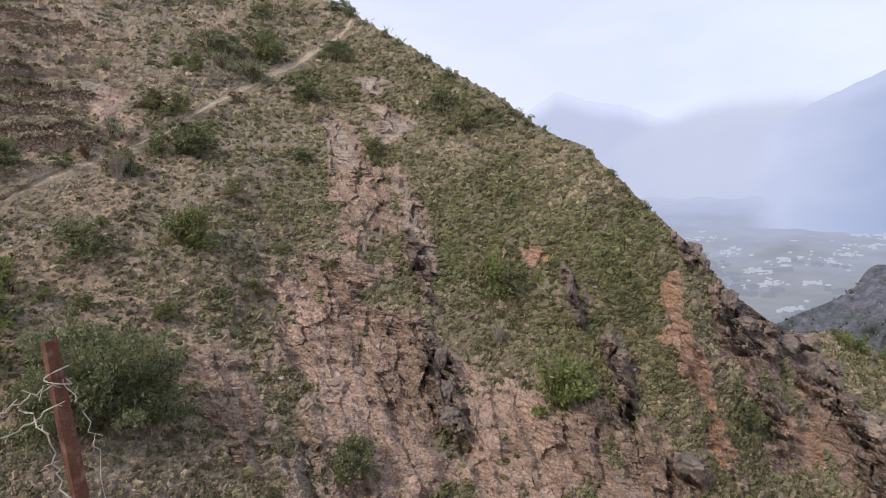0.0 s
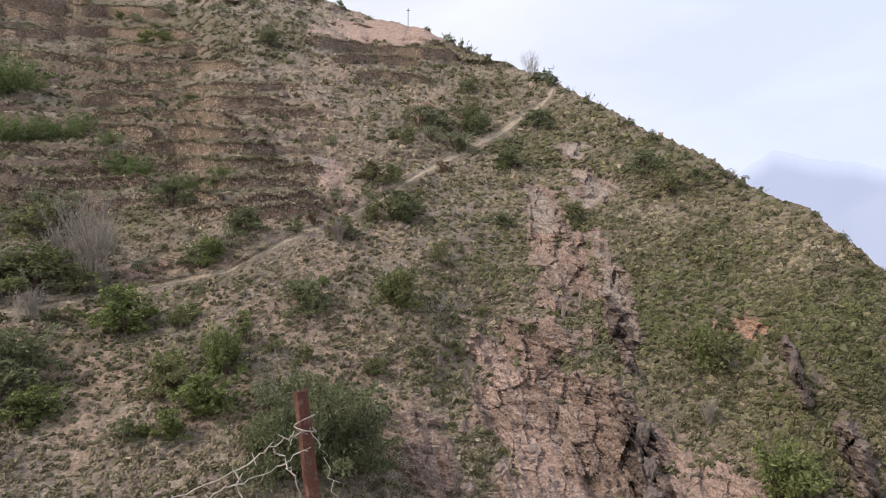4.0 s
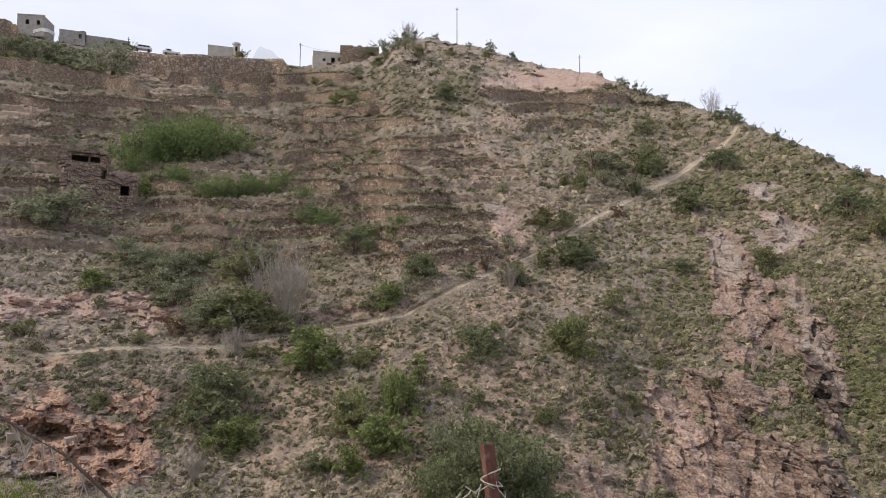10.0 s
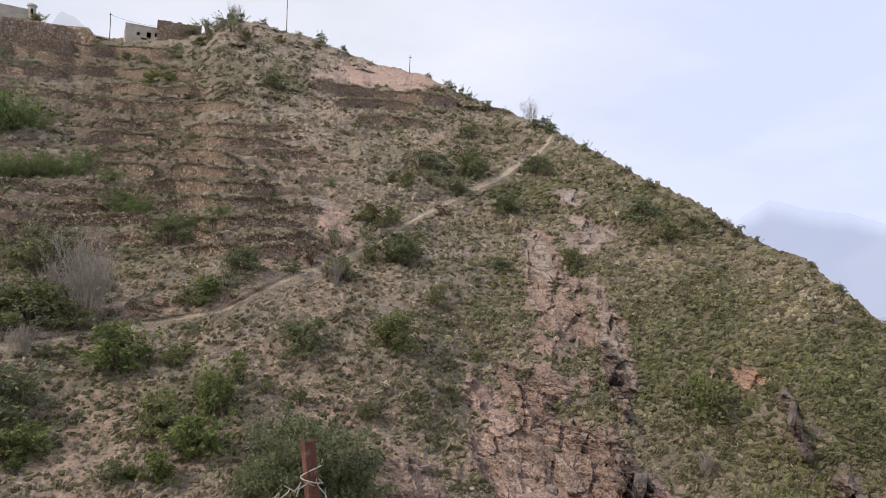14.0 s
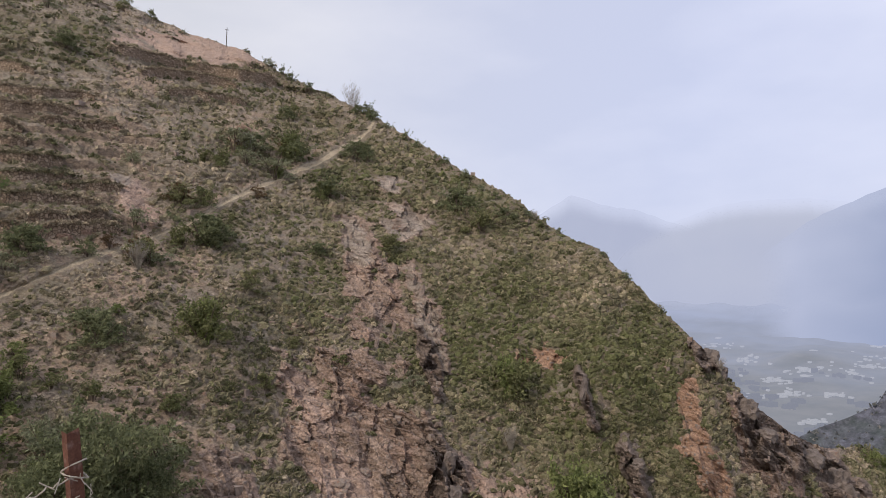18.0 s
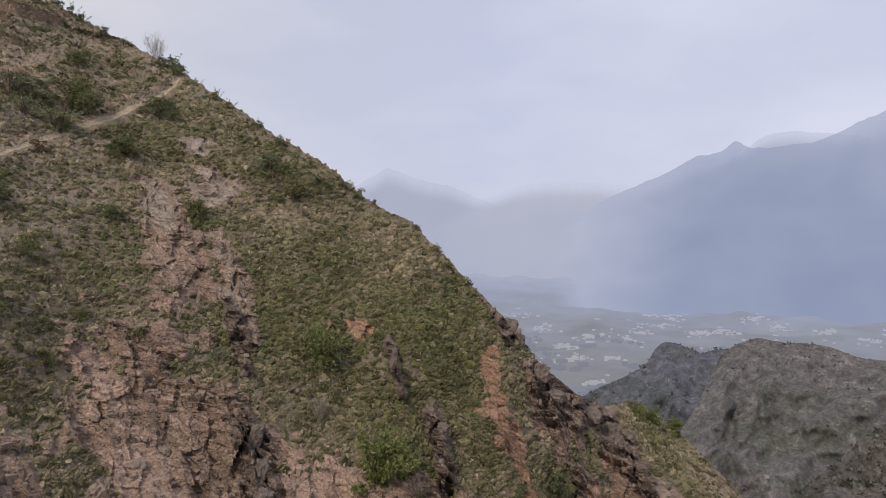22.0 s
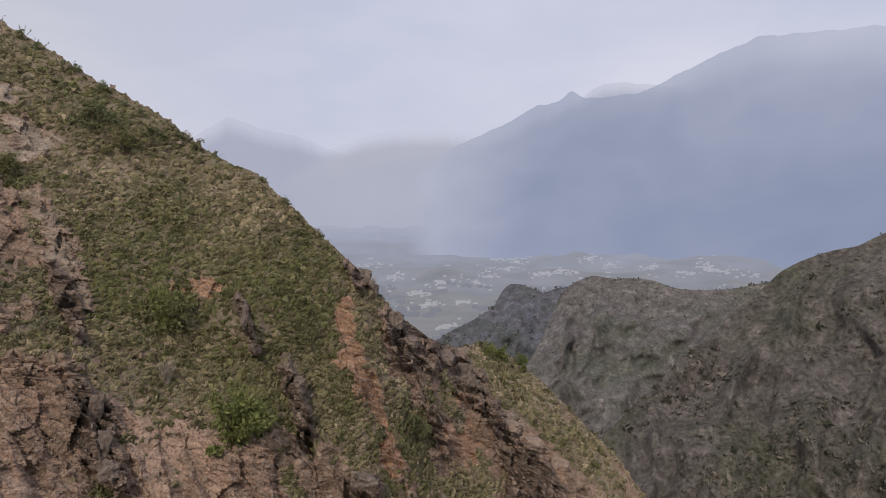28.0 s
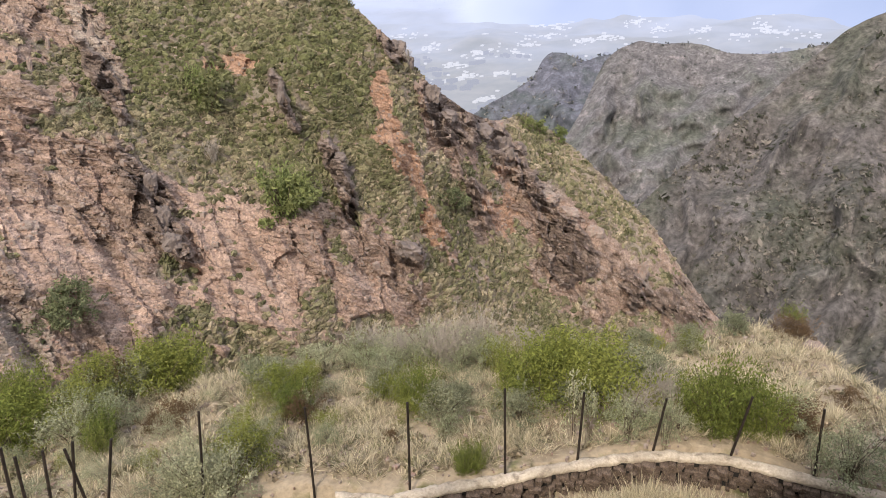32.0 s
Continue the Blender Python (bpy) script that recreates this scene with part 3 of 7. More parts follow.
TERRACES_3 = [(-23.0, 8.2, -15.5, 8.4, 1.1), (-14.8, 8.2, -9.4, 8.5, 1.1), (-13.4, 10.2, -8.2, 10.3, 1.1), (-6.2, 12.7, 1.6, 13.1, 1.1), (-5.6, 13.8, 2.8, 14.3, 1.1), (-23.4, 9.8, -18.4, 9.7, 1.0), (-12.0, 5.0, -3.0, 5.6, 1.1), (-14.6, 7.2, -9.8, 7.5, 1.0),
              (-34.4, 7.2, -30.4, 7.6, 1.1), (-31.0, 13.8, -24.8, 13.9, 1.1), (-0.8, 12.2, 4.6, 12.5, 1.0), (0.6, 7.6, 4.8, 7.9, 1.0), (-5.8, 4.2, -1.0, 4.4, 1.0), (-18.0, 4.2, -11.0, 4.4, 1.0), (8.0, 15.4, 14.0, 15.0, 1.0)]
TRAIL = np.array([(-46, -3.6), (-30.9, -3.3), (-25.8, -2.8), (-17.7, -2.9), (-12.4, -2.2), (-7.8, -1.3), (-2.6, -0.4), (-0.2, 1.0), (3.6, 2.8), (7.0, 4.1), (9.8, 5.4), (12.6, 7.2),
                  (15.4, 8.7), (18.1, 10.0), (20.1, 10.7), (21.2, 11.6), (23.3, 12.7), (24.3, 13.8), (24.8, 14.6)])
STRIKE = 0.28
rock = blotches(ROCK, STRIKE, 1.3, 0.3)
dark = blotches(DARK, STRIKE, 1.1)
pale = blotches(PALE, STRIKE, 1.6, 0.5) * 0.62
pink = blotches(PINK, STRIKE, 1.3, 0.4) * 0.8
orange = blotches(ORANGE, 0.2, 2.0, 0.5) * 0.85
soil = blotches(SOIL, 0.0, 1.6, 0.5) * 0.5
strips = np.zeros_like(AZ)
for b0, e0, b1, e1, h in TERRACES + TERRACES_2 + TERRACES_3:
    line = e0 + (e1 - e0) * (AZ - b0) / (b1 - b0) + 0.38 * h
    inside = smooth(b0 - 0.5, b0 + 1.0, AZ) * smooth(b1 + 0.5, b1 - 1.0, AZ)
    strips = np.maximum(strips, inside * smooth(-0.05, 0.1, ANG - line) * smooth(0.6, 0.2, ANG - line))
green = np.maximum(strips * (0.55 + 0.6 * ragged), np.maximum(blotches(GREEN_LEFT, 0.0, 1.2, 0.4), blotches(GREEN_RIGHT, 0.0, 1.2, 0.4)) * 0.85)
green = np.clip(green + 0.10 + 0.32 * smooth(4, 33, AZ) * smooth(60, 50, AZ), 0, 1)
trail_at = knots(TRAIL, 1, az, 0.5) + 0.12 * fbm(polar(az, 40.0) * 0.3, 2)
steep = np.abs(np.gradient(trail_at, az))
trail_w = 0.17 * np.sqrt(1 + steep ** 2) * (1 + 0.6 * fbm(polar(az, 30.0) * 0.2, 2))
off = (ANG - trail_at[:, None]) / trail_w[:, None]
fade = smooth(-33, -26, az) * smooth(24.9, 24.2, az)
path_m = np.exp(-off ** 4) * fade[:, None]
bank = np.exp(-((off - 4.0) / 3.0) ** 2) * fade[:, None] * smooth(-0.2, 0.3, ragged)
soil = np.maximum(soil, bank * 0.7)
knoll = smooth(61.6, 62.8, AZ) * smooth(76, 71, AZ) * smooth(5.0, 3.4, a_brow[:, None] - ANG + ragged * 1.5)
rock, dark, pale, pink = (m * (1 - knoll) for m in (rock, dark, pale, pink))
hard = np.clip(rock + dark + pale + pink * 0.8 + orange * 1.1, 0, 1)

# large forms, gullies and ribs move points to or from the lookout
far_gain = 0.060 * fbm(flat / 26.0, 3) + 0.022 * fbm(flat / 7.0, 3)
strike = AZ + STRIKE * ANG
rib_p = np.stack((strike * 0.42, ANG * 0.07, AZ * 0 + 3.0), -1)
ribs = 1 - 2.2 * np.abs(fbm(rib_p, 2))
wave = 0.5 * fbm(flat / 3.0, 2) + 0.55 * fbm(flat / 7.0 + 3.0, 2)
edge_1, own_1, au_1, av_1 = cells(strike * 0.55 + wave * 0.9, ANG * 0.42 + wave * 0.8)
edge_2, own_2, au_2, av_2 = cells(strike * 0.85 + wave, ANG * 1.55 + AZ * 0.55 + wave)
# each slab leans out along the strike and breaks off at its edge
slabs = (own_1 - 0.5) * 0.95 + au_1 * 0.70 + (own_2 - 0.5) * 0.62 + au_2 * 0.25 + av_2 * 0.85 - 0.05 * smooth(0.08, 0.0, edge_2)
slabs = slabs * (0.40 + 0.60 * smooth(34, 58, DIST)) * (1 - 0.40 * pink) * (0.75 + 0.7 * dark)
slab_tone = np.clip(0.5 + 0.30 * (own_1 - 0.5) + 0.40 * (own_2 - 0.5) - 0.16 * smooth(0.08, 0.0, edge_2) + 0.25 * fbm(flat / 0.7, 2), 0, 1)
NOTCH = [(-28.9, -8.8, 1.1, 0.75), (-26.0, -10.3, 1.3, 0.35), (-24.6, -11.4, 0.8, 0.30), (-29.5, -11.8, 1.5, 0.3), (59.8, -12.9, 1.5, 0.7), (57.6, -11.6, 1.2, 0.45), (58.4, -14.6, 0.5, 1.6), (61.6, -15.4, 0.7, 1.6), (54.7, -9.8, 0.45, 1.6), (31.6, -17.0, 0.35, 3.0), (33.0, -21.5, 0.8, 1.2), (51.6, -5.2, 0.5, 0.6), (47.0, -18.5, 0.6, 1.5), (64.0, -19.5, 0.8, 1.4)]
notch = blotches(NOTCH, STRIKE, 0.9, 0.25)
shift = far_gain * DIST - hard * (ribs * 0.75 + slabs) - dark * 1.1 + orange * 0.4 + notch * 0.9
shift = shift + blotches([(-27.1, -9.0, 5.5, 3.6), (-24.0, 0.2, 9.0, 1.6)], 0.0, 1.0, 0.5) * (np.round(fbm(flat / 2.4, 3) * 4) / 4) * 1.6
shift = shift + path_m * 0.35 + bank * 0.5
scale_r = 1 + shift / np.maximum(DIST, 1)
hill = flat * scale_r[..., None]

# terraced fields: the ground climbs in steps
terr = smooth(11, 4, AZ) * smooth(3.2, 5.0, ANG) * (1 - hard) * (1 - path_m) * smooth(19.4, 18.6, ANG) * (1 - smooth(-7, -3, AZ) * smooth(12, 14, ANG))
terr = terr * (0.70 + 0.30 * smooth(-0.1, 0.25, fbm(flat / 20.0, 2) + 0.25 * smooth(2, -8, AZ)))
STEP = 2.3
zz = hill[..., 2] + 0.5 * fbm(flat / 15.0, 2)
fr = zz / STEP - np.floor(zz / STEP)
hill[..., 2] += terr * STEP * (0.62 * fr + 0.38 * smooth(0.70, 0.97, fr) - fr)
wall_m = terr * smooth(0.64, 0.72, fr) * smooth(1.0, 0.97, fr) * smooth(-0.5, -0.1, fbm(flat / 6.0, 2))
green = np.maximum(green, terr * smooth(0.45, 0.1, fr) * smooth(-0.15, 0.2, fbm(flat / 9.0, 2)) * 0.9)

# tussocks and stones on the surface
du = np.gradient(hill, axis=0)
dv = np.gradient(hill, axis=1)
nor = np.cross(dv, du)
nor /= np.maximum(np.linalg.norm(nor, axis=-1, keepdims=True), 1e-9)
nor *= np.sign((nor * -hill).sum(-1, keepdims=True))
lumps = np.abs(fbm(flat / 0.85, 2)) * 0.62 + fbm(flat / 2.6, 2) * 0.42
wobble = fbm(flat / 2.2, 2)
crack = np.minimum(np.abs(pnoise(np.stack((strike * 1.25 + wobble * 0.5, ANG * 0.30, AZ * 0 + 9), -1))) * 1.6,
                   np.abs(pnoise(np.stack((strike * 0.45 + 4, ANG * 1.35 + wobble * 0.6, AZ * 0 + 9), -1))) * 1.6)
plates = np.round(fbm(np.stack((strike * 0.55 + wobble * 0.4, ANG * 1.9 + AZ * 0.45 + wobble * 0.5, AZ * 0 + 5), -1), 2) * 4) / 4
rough = plates * 0.34 + fbm(flat / 1.2, 3) * 0.17
size = 0.55 + 0.45 * smooth(40, 110, DIST)
hill += nor * ((lumps * (1 - hard) * (1 - path_m) * (1 - 0.6 * wall_m) + hard * (rough - 0.12 * smooth(0.08, 0.0, crack) * 0.45 * (1 - 0.8 * pink))) * size)[..., None]
hill += LOOKOUT

# behind the brow the ground runs on: flat where the village stands, falling away over the spur
back_fall = np.interp(az, (-46, -6, 2, 20, 90), (0.02, 0.02, -0.25, -0.6, -0.75))
steps = np.array([1, 2.5, 5, 8, 12, 18, 25, 34, 45, 58, 72, 90, 110, 135, 160, 190.0])
back = hill[:, -1:, :] + polar(az[:, None], steps[None, :], steps[None, :] * back_fall[:, None])
hill_all = np.concatenate((hill, back), 1)


def tail(a, value=0.0):
    return np.concatenate((a, np.full((NAZ, NBACK), value)), 1)


hill_ob = new("hillside", grid_mesh("hillside", hill_all, dict(rock=tail(rock), dark=tail(dark), walling=tail(wall_m), slab=tail(slab_tone, 0.5), pale=tail(pale), pink=tail(pink), orange=tail(orange),
              soil=tail(soil, 0.3), green=tail(green, 0.3), path=tail(path_m), bed=tail(strike), ang=tail(ANG)), True))
hill_ob.data.materials.append(HILL)
tagged(hill_ob, "steep terraced hillside of dry grass, scrub and pink bedded rock", "hillside", kind="structure")


def on_hill(bearing, angle):
    """The point of the hillside on a line of sight from the lookout."""
    i = int(np.argmin(np.abs(az - bearing)))
    y = (angle - ANG[i, 0]) / (ANG[i, -1] - ANG[i, 0]) * (NEL - 1)
    j = int(round(np.clip(y, 0, NEL - 1)))
    return Vector(hill[i, j])


def metres(p, degrees_high):
    """How tall a thing at p stands that fills an angle."""
    return (p - Vector(LOOKOUT)).length * radians(degrees_high)


# ---------------------------------------------------------------- the ledge and the fenced plot below
EDGE = np.array([(-180, 40), (-120, 40), (-90, 14), (-60, 6), (-40, 5.4), (-20, 5.2), (-12, 3.5), (11, 3.5), (18, 1.2), (100, 1.2), (125, 14), (150, 40), (180, 40)])
WALLS = np.array([(15, 9.4), (30, 8.9), (40.5, 8.64), (48.6, 8.25), (60.6, 8.6), (67.5, 9.0), (74.5, 9.5), (81.5, 9.8), (88.5, 9.85), (100, 10.2)])
RIM = np.array([(-60, 15), (0, 15.5), (17, 15), (34, 13.6), (55, 13.4), (70, 13.6), (76, 14), (80.5, 15.4), (83.5, 17), (86, 16), (89, 14.6), (93, 12.6), (100, 11.5), (120, 11)])
PLOT_Z, YARD_Z = -5.62, -6.1


def near_height(bearing, d):
    edge, wall, rim = (np.interp(bearing, k[:, 0], k[:, 1]) for k in (EDGE, WALLS, RIM))
    fall = np.interp(bearing, (-180, -100, -60, 100, 140, 180), (0, 0, 1, 1, 0, 0))
    z = np.zeros(np.broadcast(bearing, d).shape)
    down = np.clip((d - edge) / np.maximum(np.minimum(4.0, wall - 1.6 - edge), 0.8), 0, 1) ** 0.75
    z = z + YARD_Z * down
    z = np.where(d > wall, PLOT_Z - 0.16 * np.maximum(d - wall - 0.8, 0), z)
    z = np.where(d > rim, PLOT_Z - 0.16 * np.maximum(rim - wall - 0.8, 0) - 0.75 * (d - rim), z)
    return z * fall + (1 - fall) * np.maximum(d - 12, 0) * 0.12


n_az = np.concatenate((np.linspace(-180, -30, 60), np.linspace(-29, 5, 50), np.linspace(5.3, 110, 330), np.linspace(112, 180, 30)))
n_d = np.concatenate((np.linspace(0.02, 6, 30), np.linspace(6.15, 18.5, 110), np.linspace(19, 46, 30)))
NA, ND = np.meshgrid(n_az, n_d, indexing="ij")
nz = near_height(NA, ND)
npts = polar(NA, ND, nz)
relief = 0.20 * fbm(npts / 1.7, 3) + 0.07 * fbm(npts / 0.45, 2)
npts[..., 2] += relief * smooth(2.5, 5, ND)
npts[..., 2] -= 0.04
near_ob = new("ground", grid_mesh("ground", npts))
near_ob.data.materials.append(GROUND)
tagged(near_ob, "stony dry earth of a ledge and a fenced plot below it", "ground", kind="structure")


def on_plot(bearing, angle):
    """The point of the near ground on a line of sight from the lookout."""
    d = np.linspace(4, 24, 600)
    b = np.full_like(d, bearing)
    p = polar(b, d, near_height(b, d))
    z = p[:, 2] + 0.20 * fbm(p / 1.7, 3) + 0.07 * fbm(p / 0.45, 2) - 0.04
    seen = np.degrees(np.arctan2(z - LOOKOUT[2], d))
    k = int(np.argmax(seen >= angle)) if (seen >= angle).any() else int(np.argmax(seen))
    return Vector((p[k, 0], p[k, 1], z[k]))


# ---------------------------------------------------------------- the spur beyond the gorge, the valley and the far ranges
def ridge_material(name, haze_tint, soft):
    """Leafless grey scrub, bare earth and olive thicket on a far slope, blued with painted haze."""
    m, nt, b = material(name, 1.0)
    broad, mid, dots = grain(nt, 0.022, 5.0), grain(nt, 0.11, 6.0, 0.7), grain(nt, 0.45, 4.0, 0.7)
    # haze is mixed into every ground colour as a blue cast
    tone = lambda *c: tuple(v * t for v, t in zip(c, haze_tint))
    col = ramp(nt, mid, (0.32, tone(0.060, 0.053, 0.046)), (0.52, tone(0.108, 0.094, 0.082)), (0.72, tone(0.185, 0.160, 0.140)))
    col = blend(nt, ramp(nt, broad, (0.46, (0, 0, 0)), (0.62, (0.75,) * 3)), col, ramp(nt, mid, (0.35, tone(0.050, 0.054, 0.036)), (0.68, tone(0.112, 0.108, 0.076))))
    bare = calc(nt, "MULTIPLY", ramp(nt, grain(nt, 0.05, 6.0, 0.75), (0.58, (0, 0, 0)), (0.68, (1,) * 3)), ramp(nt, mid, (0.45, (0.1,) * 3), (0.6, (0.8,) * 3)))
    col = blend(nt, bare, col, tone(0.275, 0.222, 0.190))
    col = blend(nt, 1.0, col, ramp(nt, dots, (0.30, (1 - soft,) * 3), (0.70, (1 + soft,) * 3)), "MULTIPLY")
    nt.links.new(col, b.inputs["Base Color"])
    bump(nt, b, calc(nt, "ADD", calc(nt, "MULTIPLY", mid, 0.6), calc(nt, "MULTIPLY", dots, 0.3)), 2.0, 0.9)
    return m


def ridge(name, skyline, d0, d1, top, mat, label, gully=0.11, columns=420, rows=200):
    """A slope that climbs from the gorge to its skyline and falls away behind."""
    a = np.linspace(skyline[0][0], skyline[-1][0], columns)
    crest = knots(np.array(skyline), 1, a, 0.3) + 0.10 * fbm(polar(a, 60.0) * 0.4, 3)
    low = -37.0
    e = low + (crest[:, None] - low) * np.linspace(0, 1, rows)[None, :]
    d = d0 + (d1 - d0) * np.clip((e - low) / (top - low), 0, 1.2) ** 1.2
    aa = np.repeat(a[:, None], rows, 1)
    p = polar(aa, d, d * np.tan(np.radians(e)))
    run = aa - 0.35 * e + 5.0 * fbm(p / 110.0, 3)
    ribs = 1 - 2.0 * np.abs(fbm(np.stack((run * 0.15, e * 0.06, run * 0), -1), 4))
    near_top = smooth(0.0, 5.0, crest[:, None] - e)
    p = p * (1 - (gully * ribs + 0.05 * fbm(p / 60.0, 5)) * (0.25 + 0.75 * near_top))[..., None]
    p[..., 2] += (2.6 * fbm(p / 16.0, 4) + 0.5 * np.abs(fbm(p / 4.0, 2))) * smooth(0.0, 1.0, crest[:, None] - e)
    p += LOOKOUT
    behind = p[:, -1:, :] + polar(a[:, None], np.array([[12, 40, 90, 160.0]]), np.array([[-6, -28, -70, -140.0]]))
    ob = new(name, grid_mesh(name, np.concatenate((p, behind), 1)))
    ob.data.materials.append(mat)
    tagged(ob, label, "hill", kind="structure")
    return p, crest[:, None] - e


NEAR_SPUR = [(62, -32), (66, -26), (69, -21.5), (71.6, -18.4), (73.4, -16.5), (75.7, -14.2), (77.8, -11.9), (80, -10), (82, -7.8), (84, -5.9), (85.2, -4.6), (86.7, -3.7), (88.5, -3.0), (90.3, -2.6), (91.9, -1.6), (96, 0.5), (110, 3), (130, 4)]
MID_SPUR = [(58, -26), (62, -19), (64.5, -14.5), (66.8, -10.6), (67.8, -8.2), (68.6, -6.5), (69.6, -5.7), (71.2, -5.1), (73, -5.4), (74.3, -5.35), (76.1, -5.5), (77.8, -6.1), (79.6, -6.25), (82, -5.95), (84, -5.5), (88, -5), (96, -5)]
KNOB_SPUR = [(46, -17), (52, -14.5), (57, -11), (59.3, -9.7), (61.2, -8.8), (62.9, -7.8), (63.4, -6.7), (63.9, -6.0), (64.4, -5.8), (65.3, -5.85), (66, -6.2), (67, -6.6), (68.1, -6.2), (69.3, -6.1), (72, -7), (78, -9)]
# the blue in these three colour factors is painted haze
near_spur, near_drop = ridge("spur_near", NEAR_SPUR, 210, 400, -2.0, ridge_material("near spur scrub with haze tint", (0.86, 0.91, 1.03), 0.55), "dark grey brown scrub covered slope across the gorge", 0.055, 460, 220)
mid_spur, mid_drop = ridge("spur_middle", MID_SPUR, 300, 640, -5.0, ridge_material("middle spur scrub with haze tint", (1.14, 1.25, 1.52), 0.42), "grey scrub dotted spur in painted haze beyond the gorge", 0.065)
knob_spur, knob_drop = ridge("spur_far", KNOB_SPUR, 420, 860, -5.8, ridge_material("far spur woods with haze tint", (0.88, 1.06, 1.55), 0.25), "spur in blue grey painted haze with a dark wooded knob", 0.045, 300, 140)

VALLEY = far_material("valley floor with painted haze", (0.10, 0.11, 0.10), (0.27, 0.26, 0.24), (0.325, 0.350, 0.425), 0.74, 0.010, (0.440, 0.500, 0.700))
v_az, v_d = np.linspace(20, 112, 260), np.concatenate((np.linspace(560, 1500, 20), np.linspace(1530, 4800, 120)))
VA, VD = np.meshgrid(v_az, v_d, indexing="ij")


def valley_height(bearing, d):
    z = np.interp(d, (500, 1200, 1700, 2300, 3000, 3500, 4100, 4800), (-240, -290, -312, -285, -250, -190, -95, 40))
    p = polar(bearing, d)
    hump = 42 * np.exp(-((bearing - 59.4) / 3.2) ** 2 - ((d - 2950) / 320) ** 2)
    return z + hump + (24 + 22 * smooth(2200, 3000, d)) * fbm(p / 420.0, 4)


def valley_at(bearing, angle):
    """How far off the valley floor lies on a line of sight."""
    d = np.linspace(1500, 4750, 800)
    seen = np.degrees(np.arctan2(valley_height(np.full_like(d, bearing), d) - LOOKOUT[2], d))
    return float(d[int(np.argmin(np.abs(seen - angle)))])


fields = fbm(polar(VA, VD) / 260.0, 4)
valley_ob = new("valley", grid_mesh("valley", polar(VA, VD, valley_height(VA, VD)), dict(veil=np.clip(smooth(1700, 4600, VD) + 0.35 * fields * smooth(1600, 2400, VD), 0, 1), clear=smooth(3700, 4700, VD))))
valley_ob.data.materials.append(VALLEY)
tagged(valley_ob, "valley floor with painted haze with fields far below", "valley", kind="structure")

g_r = np.array([60, 200, 700, 1800, 3200, 4800.0])
g_az = np.linspace(-180, 180, 73)
GA, GR = np.meshgrid(g_az, g_r, indexing="ij")
plain_ob = new("ground_far", grid_mesh("ground_far", polar(GA, GR, np.interp(GR, g_r, (-60, -160, -380, -420, -430, -440)))))
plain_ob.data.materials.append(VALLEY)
tagged(plain_ob, "hazy lowland reaching to the horizon", "ground", kind="structure")


def far_range(name, skyline, d0, d1, low, mat, label, rough, thin, crest=0.3):
    lo, hi = skyline[0][0], skyline[-1][0]
    sky = np.array(skyline)
    a = np.linspace(lo, hi, int((hi - lo) * 6))
    top = knots(sky, 1, a, 0.25) + 0.22 * fbm(polar(a, 40.0), 3)
    k = np.linspace(0, 1, 60)
    d = d0 + (d1 - d0) * k[None, :] + a[:, None] * 0
    e = low + (top[:, None] - low) * k[None, :]
    p = polar(np.repeat(a[:, None], 60, 1), d, d * np.tan(np.radians(e)))
    gain = rough * (1 - 2 * np.abs(fbm(p / 900.0, 4)))
    p = p * (1 - gain)[..., None]
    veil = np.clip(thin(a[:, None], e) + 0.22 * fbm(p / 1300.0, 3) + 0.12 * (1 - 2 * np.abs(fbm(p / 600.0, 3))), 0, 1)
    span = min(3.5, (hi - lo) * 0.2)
    # side ends and crests turn transparent, a painted fade into the bright air
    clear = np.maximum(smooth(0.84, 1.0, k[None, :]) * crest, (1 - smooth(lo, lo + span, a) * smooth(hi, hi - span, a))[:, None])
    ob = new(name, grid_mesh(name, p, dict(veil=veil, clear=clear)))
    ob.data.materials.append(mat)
    return tagged(ob, label, "mountain", kind="structure")


# haze painted as bluish emission on every range
RANGE = far_material("mountains with painted haze", (0.05, 0.06, 0.06), (0.16, 0.16, 0.16), (0.292, 0.368, 0.590), 0.95, 0.003, (0.630, 0.685, 0.900))
PALE_RANGE = far_material("pale mountains with painted haze", (0.10, 0.11, 0.12), (0.2, 0.2, 0.2), (0.480, 0.535, 0.750), 0.96, 0.003, (0.610, 0.655, 0.820))
PEAK = far_material("far peak with painted haze", (0.2, 0.2, 0.2), (0.4, 0.4, 0.4), (0.56, 0.60, 0.68), 0.93, 0.006, (0.66, 0.69, 0.76))
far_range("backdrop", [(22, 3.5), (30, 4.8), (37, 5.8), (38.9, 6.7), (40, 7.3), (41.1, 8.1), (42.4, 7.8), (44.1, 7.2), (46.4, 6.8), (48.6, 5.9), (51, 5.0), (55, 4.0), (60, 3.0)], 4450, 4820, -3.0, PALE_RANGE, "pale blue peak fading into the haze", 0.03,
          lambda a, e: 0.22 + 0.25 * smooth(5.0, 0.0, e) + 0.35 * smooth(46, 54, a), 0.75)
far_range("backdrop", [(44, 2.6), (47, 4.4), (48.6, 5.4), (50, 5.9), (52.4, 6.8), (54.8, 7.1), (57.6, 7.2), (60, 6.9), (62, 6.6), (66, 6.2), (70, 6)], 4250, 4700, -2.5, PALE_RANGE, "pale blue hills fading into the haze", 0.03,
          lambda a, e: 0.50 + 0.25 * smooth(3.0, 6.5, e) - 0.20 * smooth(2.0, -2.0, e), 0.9)
